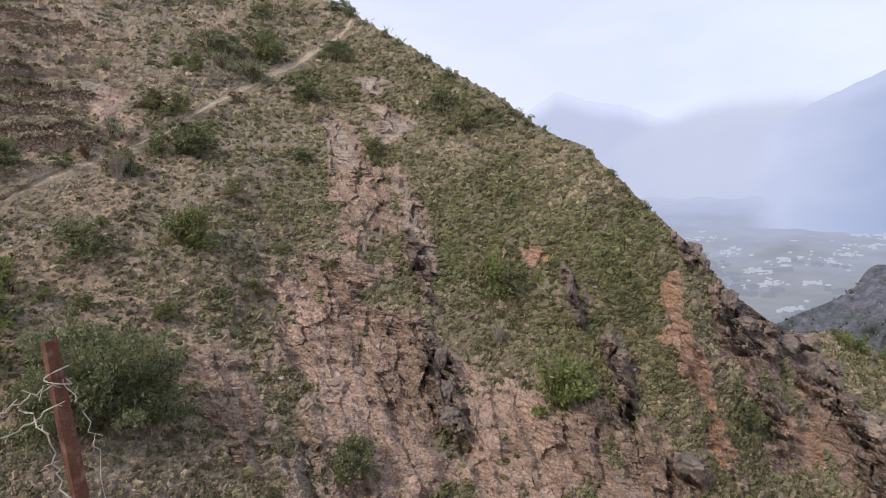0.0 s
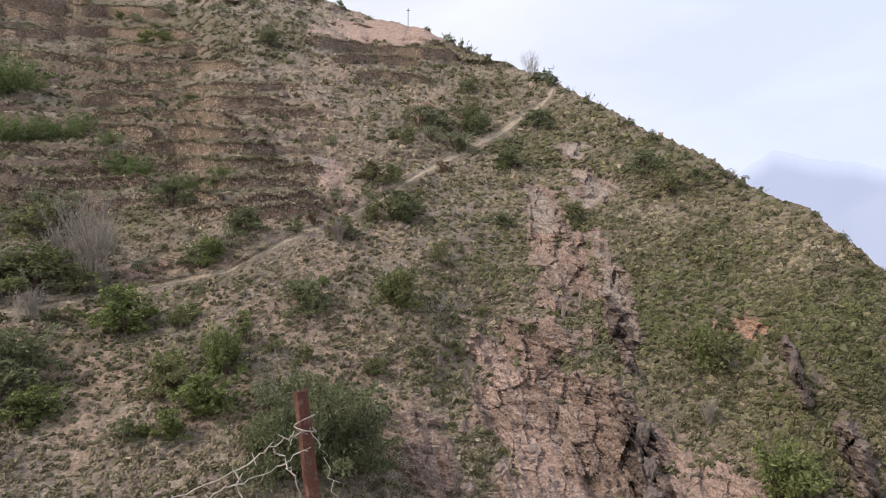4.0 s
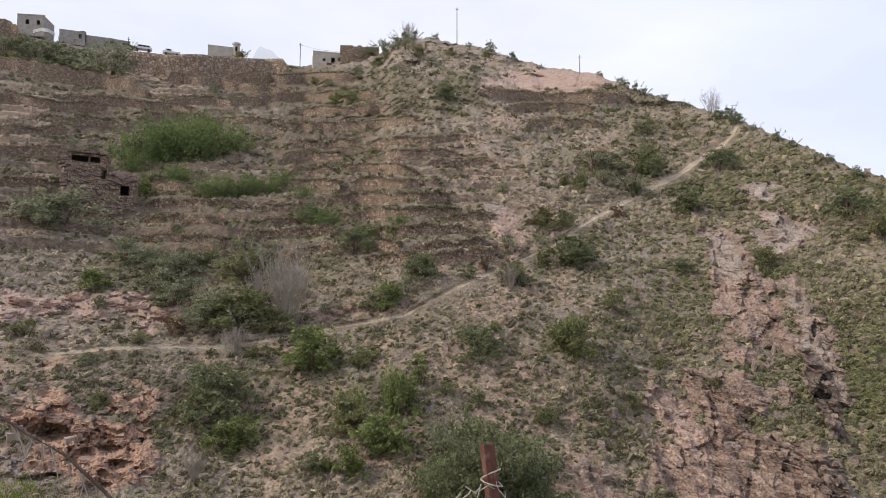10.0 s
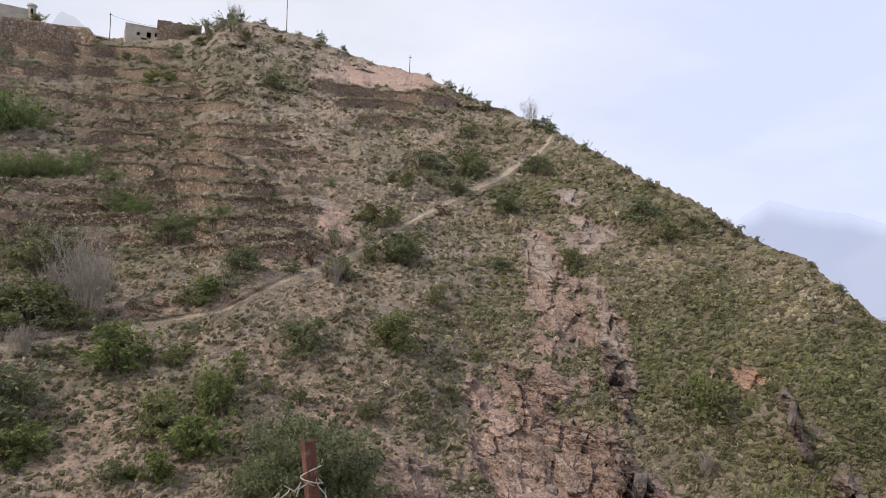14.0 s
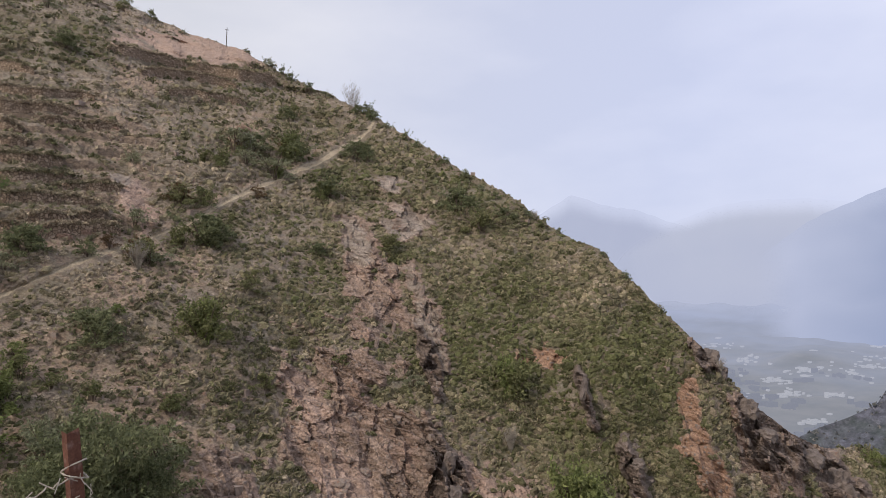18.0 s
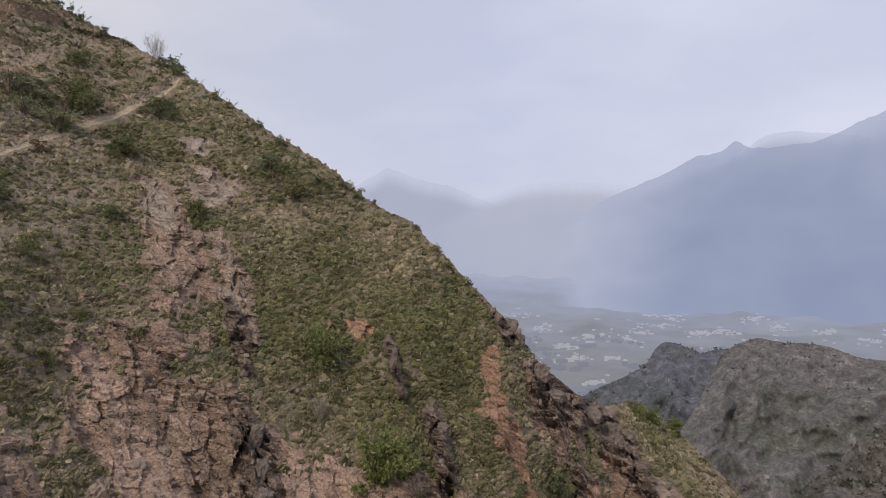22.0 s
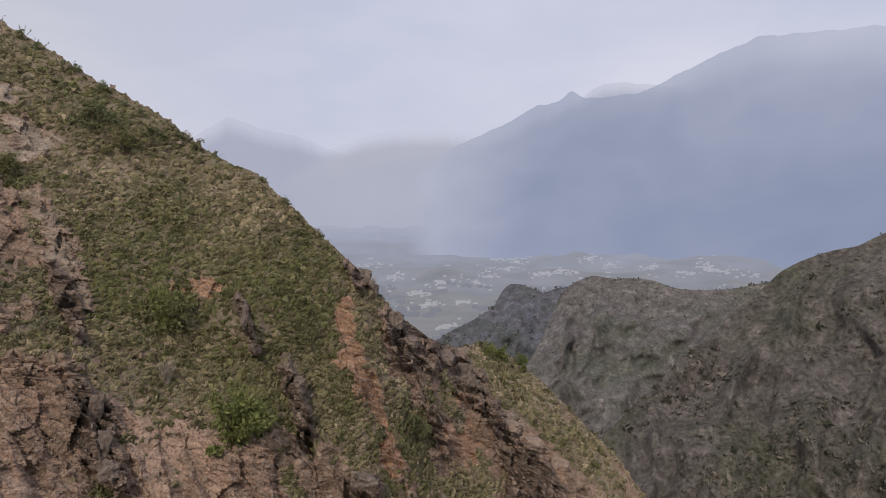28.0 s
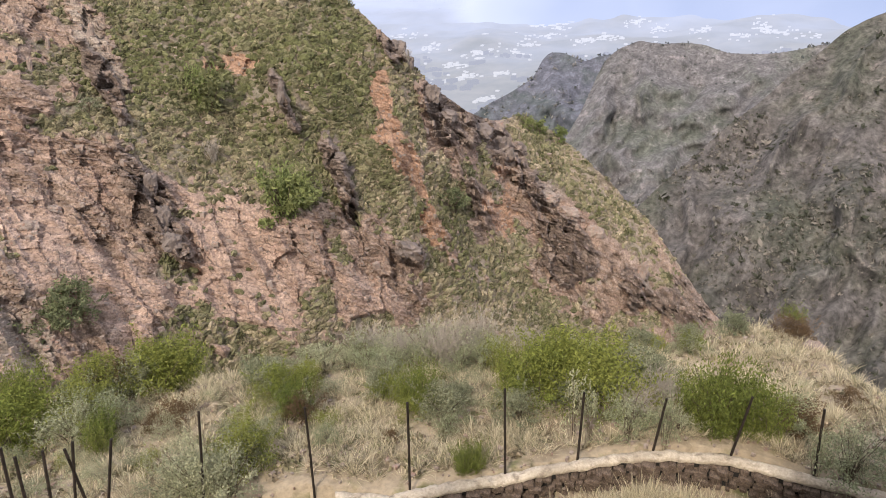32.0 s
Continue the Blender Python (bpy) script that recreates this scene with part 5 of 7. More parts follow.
# ---------------------------------------------------------------- cushions of dry grass and herbs all over the slope
gen = np.random.default_rng(21)


def clump_cloud(name, centres, radius, tone, per, mat, label, leaf=0.34, squash=0.75):
    n = len(centres)
    q = gen.normal(size=(n, per, 3))
    q /= np.linalg.norm(q, axis=-1, keepdims=True)
    q[..., 2] = np.abs(q[..., 2]) * squash
    q *= gen.uniform(0.35, 1.0, (n, per, 1))
    pts = (centres[:, None, :] + q * radius[:, None, None]).reshape(-1, 3)
    v, f = leaf_cards(pts, np.repeat(radius, per) * leaf, gen, 1.5, 0.9)
    ob = new(name, quad_mesh(name, v, f, dict(tone=np.repeat(tone, per * 4)), flat=True))
    ob.data.materials.append(mat)
    return tagged(ob, label, "grass", kind="stuff")


def tussocks(name, centres, normals, radius, tone, mat, label):
    """Rounded cushions: a rough low dome each, leaning out from the slope."""
    n = len(centres)
    up = normals * 0.55 + np.array((0, 0, 0.6))
    up /= np.linalg.norm(up, axis=1)[:, None]
    # longer along the slope than down it
    e1 = np.cross(up, normals + gen.normal(0, 0.25, (n, 3)))
    e1 /= np.linalg.norm(e1, axis=1)[:, None]
    e2 = np.cross(up, e1) * 0.72
    e1 = e1 * gen.uniform(0.95, 1.75, n)[:, None]
    turn = np.arange(7) * math.tau / 7
    rows = []
    for out, lift in ((1.0, -0.45), (0.98, 0.25), (0.62, 0.80)):
        k = gen.uniform(0.58, 1.30, (n, 7, 1)) * radius[:, None, None]
        rows.append(centres[:, None] + k * (out * (np.cos(turn)[None, :, None] * e1[:, None] + np.sin(turn)[None, :, None] * e2[:, None]) + (lift + gen.uniform(-0.12, 0.16, (n, 7, 1))) * up[:, None]))
    cap = centres + up * (radius * gen.uniform(0.85, 1.25, n))[:, None]
    v = np.concatenate((*rows, cap[:, None]), 1)
    f = []
    for r in (0, 7):
        for k in range(7):
            q = (k + 1) % 7
            f += [(r + k, r + q, r + 7 + q), (r + k, r + 7 + q, r + 7 + k)]
    f += [(14 + k, 14 + (k + 1) % 7, 21) for k in range(7)]
    faces_all = (np.array(f)[None] + 22 * np.arange(n)[:, None, None]).reshape(-1, 3)
    ob = new(name, quad_mesh(name, v.reshape(-1, 3), faces_all, dict(tone=np.repeat(tone, 22)), flat=True))
    ob.data.materials.append(mat)
    return tagged(ob, label, "grass", kind="stuff")


def clump_material():
    m, nt, b = material("cushion plants", 0.9)
    col = ramp(nt, mask(nt, "tone"), (0.0, (0.380, 0.312, 0.232)), (0.25, (0.298, 0.248, 0.182)), (0.45, (0.234, 0.200, 0.132)), (0.70, (0.166, 0.154, 0.092)), (1.0, (0.104, 0.108, 0.048)))
    col = island_tint(nt, col, 0.40)
    tuft = grain(nt, 9.0, 4.0, 0.7)
    col = blend(nt, 1.0, col, ramp(nt, tuft, (0.30, (0.50,) * 3), (0.52, (1.0,) * 3), (0.72, (1.5,) * 3)), "MULTIPLY")
    bump(nt, b, tuft, 0.12, 0.9)
    nt.links.new(col, b.inputs["Base Color"])
    return m


CUSHION = clump_material()


def scatter(count, weight):
    w = weight.ravel().cumsum()
    k = np.searchsorted(w, gen.uniform(0, w[-1], count))
    i, j = np.unravel_index(np.minimum(k, weight.size - 1), weight.shape)
    return i, j


bare_ground = np.clip(hard * 1.45 + smooth(0.02, 0.3, np.exp(-((off + 0.7) / 2.0) ** 4) * fade[:, None]) * 1.2 + soil * 0.55 + wall_m * 0.8, 0, 1)
patchy = smooth(-0.45, 0.25, fbm(flat / 5.0, 3))
ii, jj = scatter(52000, (1 - bare_ground) * (0.35 + 0.65 * patchy) * (0.5 + 0.5 * smooth(35, 80, DIST)))
rad = gen.uniform(0.15, 0.52, len(ii)) * (0.52 + 0.50 * smooth(40, 130, DIST[ii, jj])) * (1 + 0.5 * (gen.random(len(ii)) > 0.93))
rad = rad * (0.55 + 0.45 * smooth(0.15, 1.2, a_brow[ii] - ANG[ii, jj]))
right = smooth(0, 31, AZ[ii, jj])
tone = np.clip(0.36 + 0.23 * right + 0.08 * smooth(5, -2, ANG[ii, jj]) * (1 - right) + (0.42 - 0.22 * right) * green[ii, jj] + 0.5 * fbm(flat[ii, jj] / 11.0, 2) + gen.normal(0, 0.17, len(ii)), 0, 1)
tussocks("hill_grass", hill[ii, jj], nor[ii, jj], rad * (0.72 + 0.22 * right), tone, CUSHION, "low cushions of dry grass and grey green herbs on the slope")
# loose blades standing out of every third cushion
clump_cloud("hill_blades", hill[ii, jj][::3], rad[::3] * 1.1, np.clip(tone[::3] - 0.12, 0, 1), 14, CUSHION, "tufts of dry grass blades between the cushions on the slope", 0.22, 1.2)

# larger low scrub between the named shrubs
ii, jj = scatter(2600, (1 - bare_ground) * (0.15 + smooth(0.0, 0.4, fbm(flat / 9.0 + 4.0, 3))) * (0.4 + 0.6 * smooth(40, 90, DIST)))
rad = gen.uniform(0.35, 0.85, len(ii)) * (0.6 + 0.5 * smooth(45, 120, DIST[ii, jj]))
clump_cloud("hill_scrub", hill[ii, jj], rad, np.clip(gen.normal(0.80, 0.18, len(ii)), 0, 1), 60, CUSHION, "scattered low grey green scrub on the slope", 0.16, 0.95)

# loose stones on the slope
ii, jj = scatter(9000, (0.30 + soil + 0.45 * hard) * (1 - 0.7 * path_m))
cube = np.array([(x, y, z) for x in (-1, 1) for y in (-1, 1) for z in (-1, 1)], float)
faces = np.array([(0, 1, 3, 2), (4, 6, 7, 5), (0, 4, 5, 1), (2, 3, 7, 6), (0, 2, 6, 4), (1, 5, 7, 3)])
n = len(ii)
sz = (gen.uniform(0.05, 0.17, n) * (1 + 1.2 * (gen.random(n) > 0.95)) * (0.7 + 0.6 * smooth(45, 120, DIST[ii, jj])))[:, None, None]
sv = cube[None] * sz * gen.uniform(0.5, 1.3, (n, 1, 3)) * gen.uniform(0.65, 1.1, (n, 8, 3))
ca, sa = np.cos(gen.uniform(0, 6.28, n)), np.sin(gen.uniform(0, 6.28, n))
sx = sv[..., 0] * ca[:, None] - sv[..., 1] * sa[:, None]
sv[..., 1], sv[..., 0] = sv[..., 0] * sa[:, None] + sv[..., 1] * ca[:, None], sx
sv += hill[ii, jj][:, None, :]
stones_ob = new("hill_stones", quad_mesh("hill_stones", sv.reshape(-1, 3), (faces[None] + 8 * np.arange(n)[:, None, None]).reshape(-1, 4), flat=True))
stones_ob.data.materials.append(BOULDER)
tagged(stones_ob, "loose angular stones scattered on the slope", "stones", kind="stuff")

# dark scrub on the spurs beyond the gorge
def scrub_material(name, bare, leafy):
    m, nt, b = material(name, 1.0)
    nt.links.new(ramp(nt, mask(nt, "tone"), (0.15, bare), (0.75, leafy)), b.inputs["Base Color"])
    return m


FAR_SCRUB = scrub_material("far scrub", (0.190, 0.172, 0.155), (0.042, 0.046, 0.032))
# paler, bluer scrub: haze painted into the base colour
HAZY_SCRUB = scrub_material("scrub with painted haze", (0.205, 0.198, 0.195), (0.066, 0.074, 0.074))


def spur_scrub(name, sheet, drop, count, size, spread, mat, label, line=0):
    w = (smooth(-0.25, 0.4, fbm(sheet / 55.0, 3)) + 0.15).ravel().cumsum()
    k = np.searchsorted(w, gen.uniform(0, w[-1], count))
    i, j = np.unravel_index(np.minimum(k, drop.size - 1), drop.shape)
    # a thin row of trees stands on the crest
    i = np.concatenate((i, gen.integers(int(len(sheet) * 0.3), int(len(sheet) * 0.75), line)))
    j = np.concatenate((j, np.full(line, sheet.shape[1] - 1)))
    rad = gen.lognormal(math.log(size), spread, len(i))
    clump_cloud(name, sheet[i, j], rad, gen.uniform(0, 1, len(i)), 9, mat, label, 0.36, 1.0)


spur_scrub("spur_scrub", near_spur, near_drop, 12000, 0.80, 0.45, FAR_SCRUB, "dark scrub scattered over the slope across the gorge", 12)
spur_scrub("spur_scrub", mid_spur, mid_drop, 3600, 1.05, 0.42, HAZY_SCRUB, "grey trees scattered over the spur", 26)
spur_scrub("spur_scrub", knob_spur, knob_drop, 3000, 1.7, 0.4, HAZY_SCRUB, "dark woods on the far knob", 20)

# ---------------------------------------------------------------- walls, houses and poles on the hill
def facing(p, bearing, turn=0.0):
    """At p, x to the right and y away as seen from the lookout."""
    return Matrix.Translation(p) @ Matrix.Rotation(-radians(bearing) + radians(turn), 4, "Z")


lips = []


def stone_wall(b0, e0, b1, e1, high, mat, label, thick=1.2, name="terrace_wall", group="terrace walls", ends=0.16, uneven=0.20, passes=4):
    n = max(6, int(abs(b1 - b0) / 0.16))
    base = np.array([on_hill(b, e) for b, e in zip(np.linspace(b0, b1, n), np.linspace(e0, e1, n))])
    for _ in range(passes):
        base[1:-1] = (base[:-2] + base[1:-1] * 2 + base[2:]) / 4
    out = base - LOOKOUT
    out[:, 2] = 0
    out /= np.linalg.norm(out, axis=1)[:, None]
    t = np.linspace(0, 1, n)
    h = high * np.minimum(1, 0.35 + np.minimum(t, 1 - t) / ends) * (1 + uneven * fbm(base / 2.5, 3))
    k = np.linspace(0, 1, 7)
    rows = [base - out * 0.6 + np.array((0, 0, 1.0)) * ((h + 1.3) * f - 1.3)[:, None] for f in k]
    grid = np.stack(rows, 1)
    grid = grid - out[:, None, :] * (np.round(fbm(grid / 0.45, 2) * 5) / 5 * 0.16)[..., None]
    top = grid[:, -1:] + out[:, None, :] * thick
    low = top - np.array((0, 0, high + 1.0))
    grid = np.concatenate((grid, top, low), 1)
    lips.append((grid[:, -3], out))
    origin = base[n // 2].copy()
    me = grid_mesh(name, grid - origin)
    ob = part(name, me, mat, None, "", Matrix.Translation(Vector(origin)))
    return tagged(ob, label, "stone wall", group)


for b0, e0, b1, e1, h in TERRACES + TERRACES_2 + TERRACES_3:
    stone_wall(b0, e0, b1, e1, h * metres(on_hill((b0 + b1) / 2, (e0 + e1) / 2), 0.40), DRYSTONE, "weathered dry stone terrace wall across the slope")
# tufts of pale and green grass hang over the edge of every field wall
lip = np.concatenate([np.concatenate([e + (o * gen.uniform(-0.1, 0.9, (len(e), 1))) for _ in range(6)]) for e, o in lips])
lip = lip + gen.normal(0, 0.22, lip.shape) * np.array((1, 1, 0.35))
clump_cloud("terrace_grass", lip, gen.uniform(0.16, 0.46, len(lip)), np.clip(0.36 + 0.9 * fbm(lip / 14.0, 2) + gen.normal(0, 0.14, len(lip)), 0, 1), 12, CUSHION, "grey green and straw coloured grass along the field walls", 0.30, 0.8)
stone_wall(-27.6, 17.9, -12.6, 19.0, 4.6, BIGSTONE, "high retaining wall of large rough stones below the road", 2.0, "retaining_wall", "village walls", 0.06, 0.07, 40)
stone_wall(-36.0, 18.3, -32.0, 18.2, 6.6, DRYSTONE, "high rubble retaining wall below the houses", 2.0, "retaining_wall", "village walls", 0.25)
stone_wall(-15.6, 18.0, -14.2, 18.4, 3.2, DRYSTONE, "dark stone buttress before the retaining wall", 1.2, "buttress", "village walls", 0.1)


def holed(bm, w, h, t, holes):
    """A wall panel in x and z, t thick, with openings (x0, x1, z0, z1) right through it."""
    xs = sorted({-w / 2, w / 2, *[v for o in holes for v in o[:2]]})
    zs = sorted({0.0, h, *[v for o in holes for v in o[2:]]})
    for x0, x1 in zip(xs, xs[1:]):
        for z0, z1 in zip(zs, zs[1:]):
            if not any(o[0] <= (x0 + x1) / 2 <= o[1] and o[2] <= (z0 + z1) / 2 <= o[3] for o in holes):
                box(bm, x0, x1, 0, t, z0, z1)
    bmesh.ops.remove_doubles(bm, verts=bm.verts, dist=1e-4)


def house(b, e, w, h, deep, mat, label, front=(), side=(), turn=0.0, roofed=True, name="house", lift=0.0, parapet=0.35):
    p = on_hill(b, e) + Vector((0, 0, lift))
    top = empty(name, facing(p, b, turn), label, "house", "village houses")
    bm = bmesh.new()
    holed(bm, w, h + 1.5, 0.4, [(x0, x1, z0 + 1.5, z1 + 1.5) for x0, x1, z0, z1 in front])
    part("front_wall", bm, mat, top, "", pose(0, 0, -1.5))
    for sx, nm in ((-1, "side_wall"), (1, "side_wall")):
        bm = bmesh.new()
        holed(bm, deep - 0.8, h + 1.5, 0.4, [(x0, x1, z0 + 1.5, z1 + 1.5) for x0, x1, z0, z1 in (side if sx < 0 else ())])
        part(nm, bm, mat, top, "", pose(sx * (w / 2 - (0.4 if sx > 0 else 0.0)), deep / 2, -1.5, 0, 0, -90 if sx < 0 else -90))
    bm = bmesh.new()
    box(bm, -w / 2, w / 2, deep - 0.4, deep, -1.5, h)
    part("back_wall", bm, mat, top)
    if roofed:
        bm = bmesh.new()
        box(bm, -w / 2 + 0.02, w / 2 - 0.02, 0.02, deep - 0.02, h - 0.30, h - 0.05)
        part("roof", bm, PLASTER, top)
        bm = bmesh.new()
        box(bm, -w / 2 - 0.06, w / 2 + 0.06, -0.06, 0.22, h + 0.003, h + parapet, 0.03)
        part("parapet", bm, mat, top)
    else:
        bm = bmesh.new()
        for k in range(9):
            x = -w / 2 + w * (k + 0.5) / 9
            box(bm, x - w / 19, x + w / 19, 0.0, 0.4, h + 0.003, h + random.uniform(0.05, 0.4), 0.0, 0.04)
        part("broken_wall_top", bm, mat, top)
    return top


BLOCKWORK = mottled("grey block wall", (0.24, 0.225, 0.205), (0.36, 0.335, 0.305), 0.6, relief=0.02, c2=(0.20, 0.18, 0.16))
BUFF = mottled("buff plaster", (0.34, 0.31, 0.26), (0.50, 0.46, 0.40), 0.5, relief=0.01)
house(-9.45, 20.1, 8.0, 3.3, 6.0, BUFF, "low buff plastered house with two dark doorways on the ridge", [(-1.4, -0.7, 0.9, 1.7), (0.9, 1.9, 0.0, 2.1), (2.8, 3.5, 0.4, 2.2)], turn=4)
house(-6.7, 20.5, 10.4, 4.0, 6.0, DRYSTONE, "roofless dark stone house ruin on the ridge", (), turn=3, roofed=False)
house(-18.1, 19.75, 7.4, 2.4, 6.0, BUFF, "low buff house with a round turret behind the retaining wall", (), lift=1.2, parapet=0.5)
house(-31.75, 19.6, 6.6, 4.0, 6.0, BLOCKWORK, "flat roofed grey block house with dark windows", [(-1.3, -0.4, 1.6, 2.9), (1.4, 2.3, 1.6, 2.8)], [(-2, -1.2, 1.4, 2.6), (0.2, 1.0, 1.4, 2.6)], turn=-24, lift=1.6)
house(-29.0, 19.5, 6.0, 2.0, 4.0, BLOCKWORK, "low grey shed on the village edge", [(1.5, 2.3, 0.4, 1.6)], turn=-8, lift=1.6, name="shed")
house(-27.2, 19.4, 7.0, 1.7, 3.0, BLOCKWORK, "long low grey garden wall and shed", (), turn=-6, lift=1.4, name="shed")
house(-25.7, 19.4, 5.0, 1.2, 3.0, BLOCKWORK, "low grey lean-to shed beside the road", [(0.4, 1.2, 0.2, 1.0)], lift=1.3, name="shed")
# turret of the buff house
p = on_hill(-17.2, 19.75) + Vector((0, 0, 1.2))
top = empty("turret", facing(p + Vector((0, 2.0, 0)), -17.2), "small pale round turret with a opening painted shade black and a wider cap", "tower")
bm = bmesh.new()
tube(bm, [(0, 0, -1.5), (0, 0, 2.2), (0, 0, 4.3)], [0.98, 0.95, 0.92], 14)
part("shaft", bm, BUFF, top)
bm = bmesh.new()
tube(bm, [(0, 0, 4.3), (0, 0, 4.45), (0, 0, 4.85), (0, 0, 5.0)], [0.93, 1.15, 1.15, 0.95], 14)
part("cap", bm, PLASTER, top)
# solid near-black block: the opening's shade painted, not a hole
bm = bmesh.new()
box(bm, -0.28, 0.28, -1.0, -0.7, 2.3, 3.6)
part("opening", bm, SHADE_AND_GLASS, top, "opening painted shade black")
# white sheet over a shelter
p = on_hill(-30.6, 19.2) + Vector((0, -2.0, 1.3))
top = empty("tarp_shelter", facing(p, -30.6), "white sheet slung over a low shelter beside the house", "shelter")
bm = bmesh.new()
gx = [[bm.verts.new((-2.4 + 4.8 * i / 10, 2.4 * j / 6, 1.5 * math.sin(math.pi * (0.1 + 0.75 * i / 10)) + 0.08 * math.sin(i * 2.1 + j))) for j in range(7)] for i in range(11)]
for i in range(10):
    for j in range(6):
        bm.faces.new((gx[i][j], gx[i + 1][j], gx[i + 1][j + 1], gx[i][j + 1]))
bmesh.ops.solidify(bm, geom=bm.faces[:], thickness=0.04)
part("sheet", bm, WHITE, top)
for x in (-2.0, 2.0):
    bm = bmesh.new()
    tube(bm, [(x, 0.3, -1.0), (x, 0.3, 0.6)], [0.06, 0.05], 6)
    part("prop", bm, POLEWOOD, top)
# water tank
p = on_hill(-28.3, 19.45) + Vector((0, 0, 3.3))
top = empty("water_tank", facing(p, -28.3), "dark round water tank on a shed roof", "tank")
bm = bmesh.new()
tube(bm, [(0, 0.8, -1.6), (0, 0.8, 0.3), (0, 0.8, 1.0), (0, 0.8, 1.2)], [0.85, 0.85, 0.8, 0.3], 12)
part("drum", bm, POLEWOOD, top)


def car(b, e, lift, mat, label, pickup):
    p = on_hill(b, e) + Vector((0, 0, lift))
    top = empty("pickup" if pickup else "car", facing(p + Vector((0, 1.2, 0)), b), label, "vehicle", "vehicles on the road")
    bm = bmesh.new()
    box(bm, -2.3, 2.3, 0, 1.75, 0.38, 1.02, 0.10)
    part("body", bm, mat, top)
    bm = bmesh.new()
    box(bm, -1.6 if pickup else -1.5, 0.0 if pickup else 1.9, 0.10, 1.65, 1.0, 1.68, 0.14)
    part("cabin", bm, mat, top)
    bm = bmesh.new()
    for x in ((-1.25, -0.45), (-0.3, -0.05)) if pickup else ((-1.2, -0.3), (-0.15, 0.7), (0.85, 1.5)):
        box(bm, x[0], x[1], 0.075, 0.11, 1.12, 1.52)
    part("side_windows", bm, SHADE_AND_GLASS, top, "dark side windows")
    for x in (-1.45, 1.45):
        for y in (0.12, 1.62):
            bm = bmesh.new()
            tube(bm, [(x, y - 0.11, 0.34), (x, y - 0.09, 0.34), (x, y + 0.09, 0.34), (x, y + 0.11, 0.34)], [0.27, 0.34, 0.34, 0.27], 14)
            part("wheel", bm, IRON, top)
    return top


CARPAINT = mottled("pale car paint", (0.55, 0.56, 0.57), (0.62, 0.62, 0.62), 0.3, 0.35, 0.0, 0.0)
car(-24.2, 19.6, 1.2, CARPAINT, "pale grey car parked above the retaining wall", False)
car(-22.1, 19.7, 0.9, CARPAINT, "pale pickup parked above the retaining wall", True)


def pole(b, e, high, lean, label, r=0.11):
    p = on_hill(b, e)
    top = empty("utility_pole", facing(p, b), label, "pole", "utility poles")
    bm = bmesh.new()
    tube(bm, [(0, 0, -0.6), (lean * 0.5, 0, high * 0.5), (lean, 0, high)], [r, r * 0.9, r * 0.75], 8)
    part("shaft", bm, POLEWOOD, top)
    bm = bmesh.new()
    box(bm, lean - 0.35, lean + 0.35, -0.05, 0.05, high - 0.55, high - 0.45)
    part("cross_arm", bm, POLEWOOD, top)
    return p + Vector((0, 0, high))


q0 = pole(-11.8, 19.75, 7.2, 0.0, "thin grey utility pole on the ridge beside the houses")
pole(1.8, 22.1, 9.6, 0.0, "tall thin grey pole on the top of the hill")
pole(12.3, 19.3, 4.2, 0.1, "short grey pole behind the red earth cut", 0.09)
pole(-25.2, 19.5, 4.2, 0.0, "short dark pole behind the village wall", 0.09)
q1 = on_hill(-8.6, 21.2) + Vector((0, 3, 4.6))
bm = bmesh.new()
tube(bm, [q0.lerp(q1, k / 6) - Vector((0, 0, 0.5 + 0.5 * math.sin(math.pi * k / 6))) for k in range(7)], [0.03] * 7, 4)
tagged(part("cable", bm, POLEWOOD), "thin cable slung from the utility pole to the houses", "cable")

# the ruined two-storey stone hut among the terraces
p = on_hill(-26.6, 7.9)
w1 = metres(p, 1.0)
hut = empty("stone_hut", facing(p + Vector((1.2, -3.8, 0.2)), -26.6, 6), "ruined two storey stone hut with dark openings on a terrace", "hut")
bm = bmesh.new()
holed(bm, 2.75 * w1, 3.35 * w1 + 4, 0.5, [(-0.95 * w1, 0.85 * w1, 2.62 * w1 + 4, 3.18 * w1 + 4), (0.95 * w1, 1.36 * w1, 1.62 * w1 + 4, 2.3 * w1 + 4)])
part("front_wall", bm, DRYSTONE, hut, "", pose(-0.62 * w1, 0, -4))
bm = bmesh.new()
holed(bm, 2.0 * w1, 2.1 * w1 + 4, 0.5, [(0.0 * w1, 0.62 * w1, 0.55 * w1 + 4, 1.28 * w1 + 4)])
part("annex_wall", bm, DRYSTONE, hut, "", pose(1.66 * w1, 0.15, -4))
for x, h, nm in ((-1.98 * w1, 3.3, "side_wall"), (0.70 * w1, 3.3, "side_wall"), (2.60 * w1, 2.05, "side_wall")):
    bm = bmesh.new()
    box(bm, x, x + 0.45, 0.5, 4.6, -4, h * w1)
    part(nm, bm, DRYSTONE, hut)
bm = bmesh.new()
box(bm, -1.98 * w1, 2.6 * w1, 4.6, 5.0, -4, 2.6 * w1)
part("back_wall", bm, DRYSTONE, hut)
bm = bmesh.new()
for k in range(11):
    x = (-1.95 + 2.6 * k / 11) * w1
    box(bm, x, x + 0.25 * w1, -0.35 + random.uniform(-0.25, 0.25), 4.7, 3.32 * w1 + random.uniform(0, 0.1), 3.32 * w1 + random.uniform(0.16, 0.36), 0.03, 0.06)
part("roof", bm, BARK, hut, "broken roof of dark brushwood and earth")
# cover added below the wall top, unseen, so the annex inside stays dark
bm = bmesh.new()
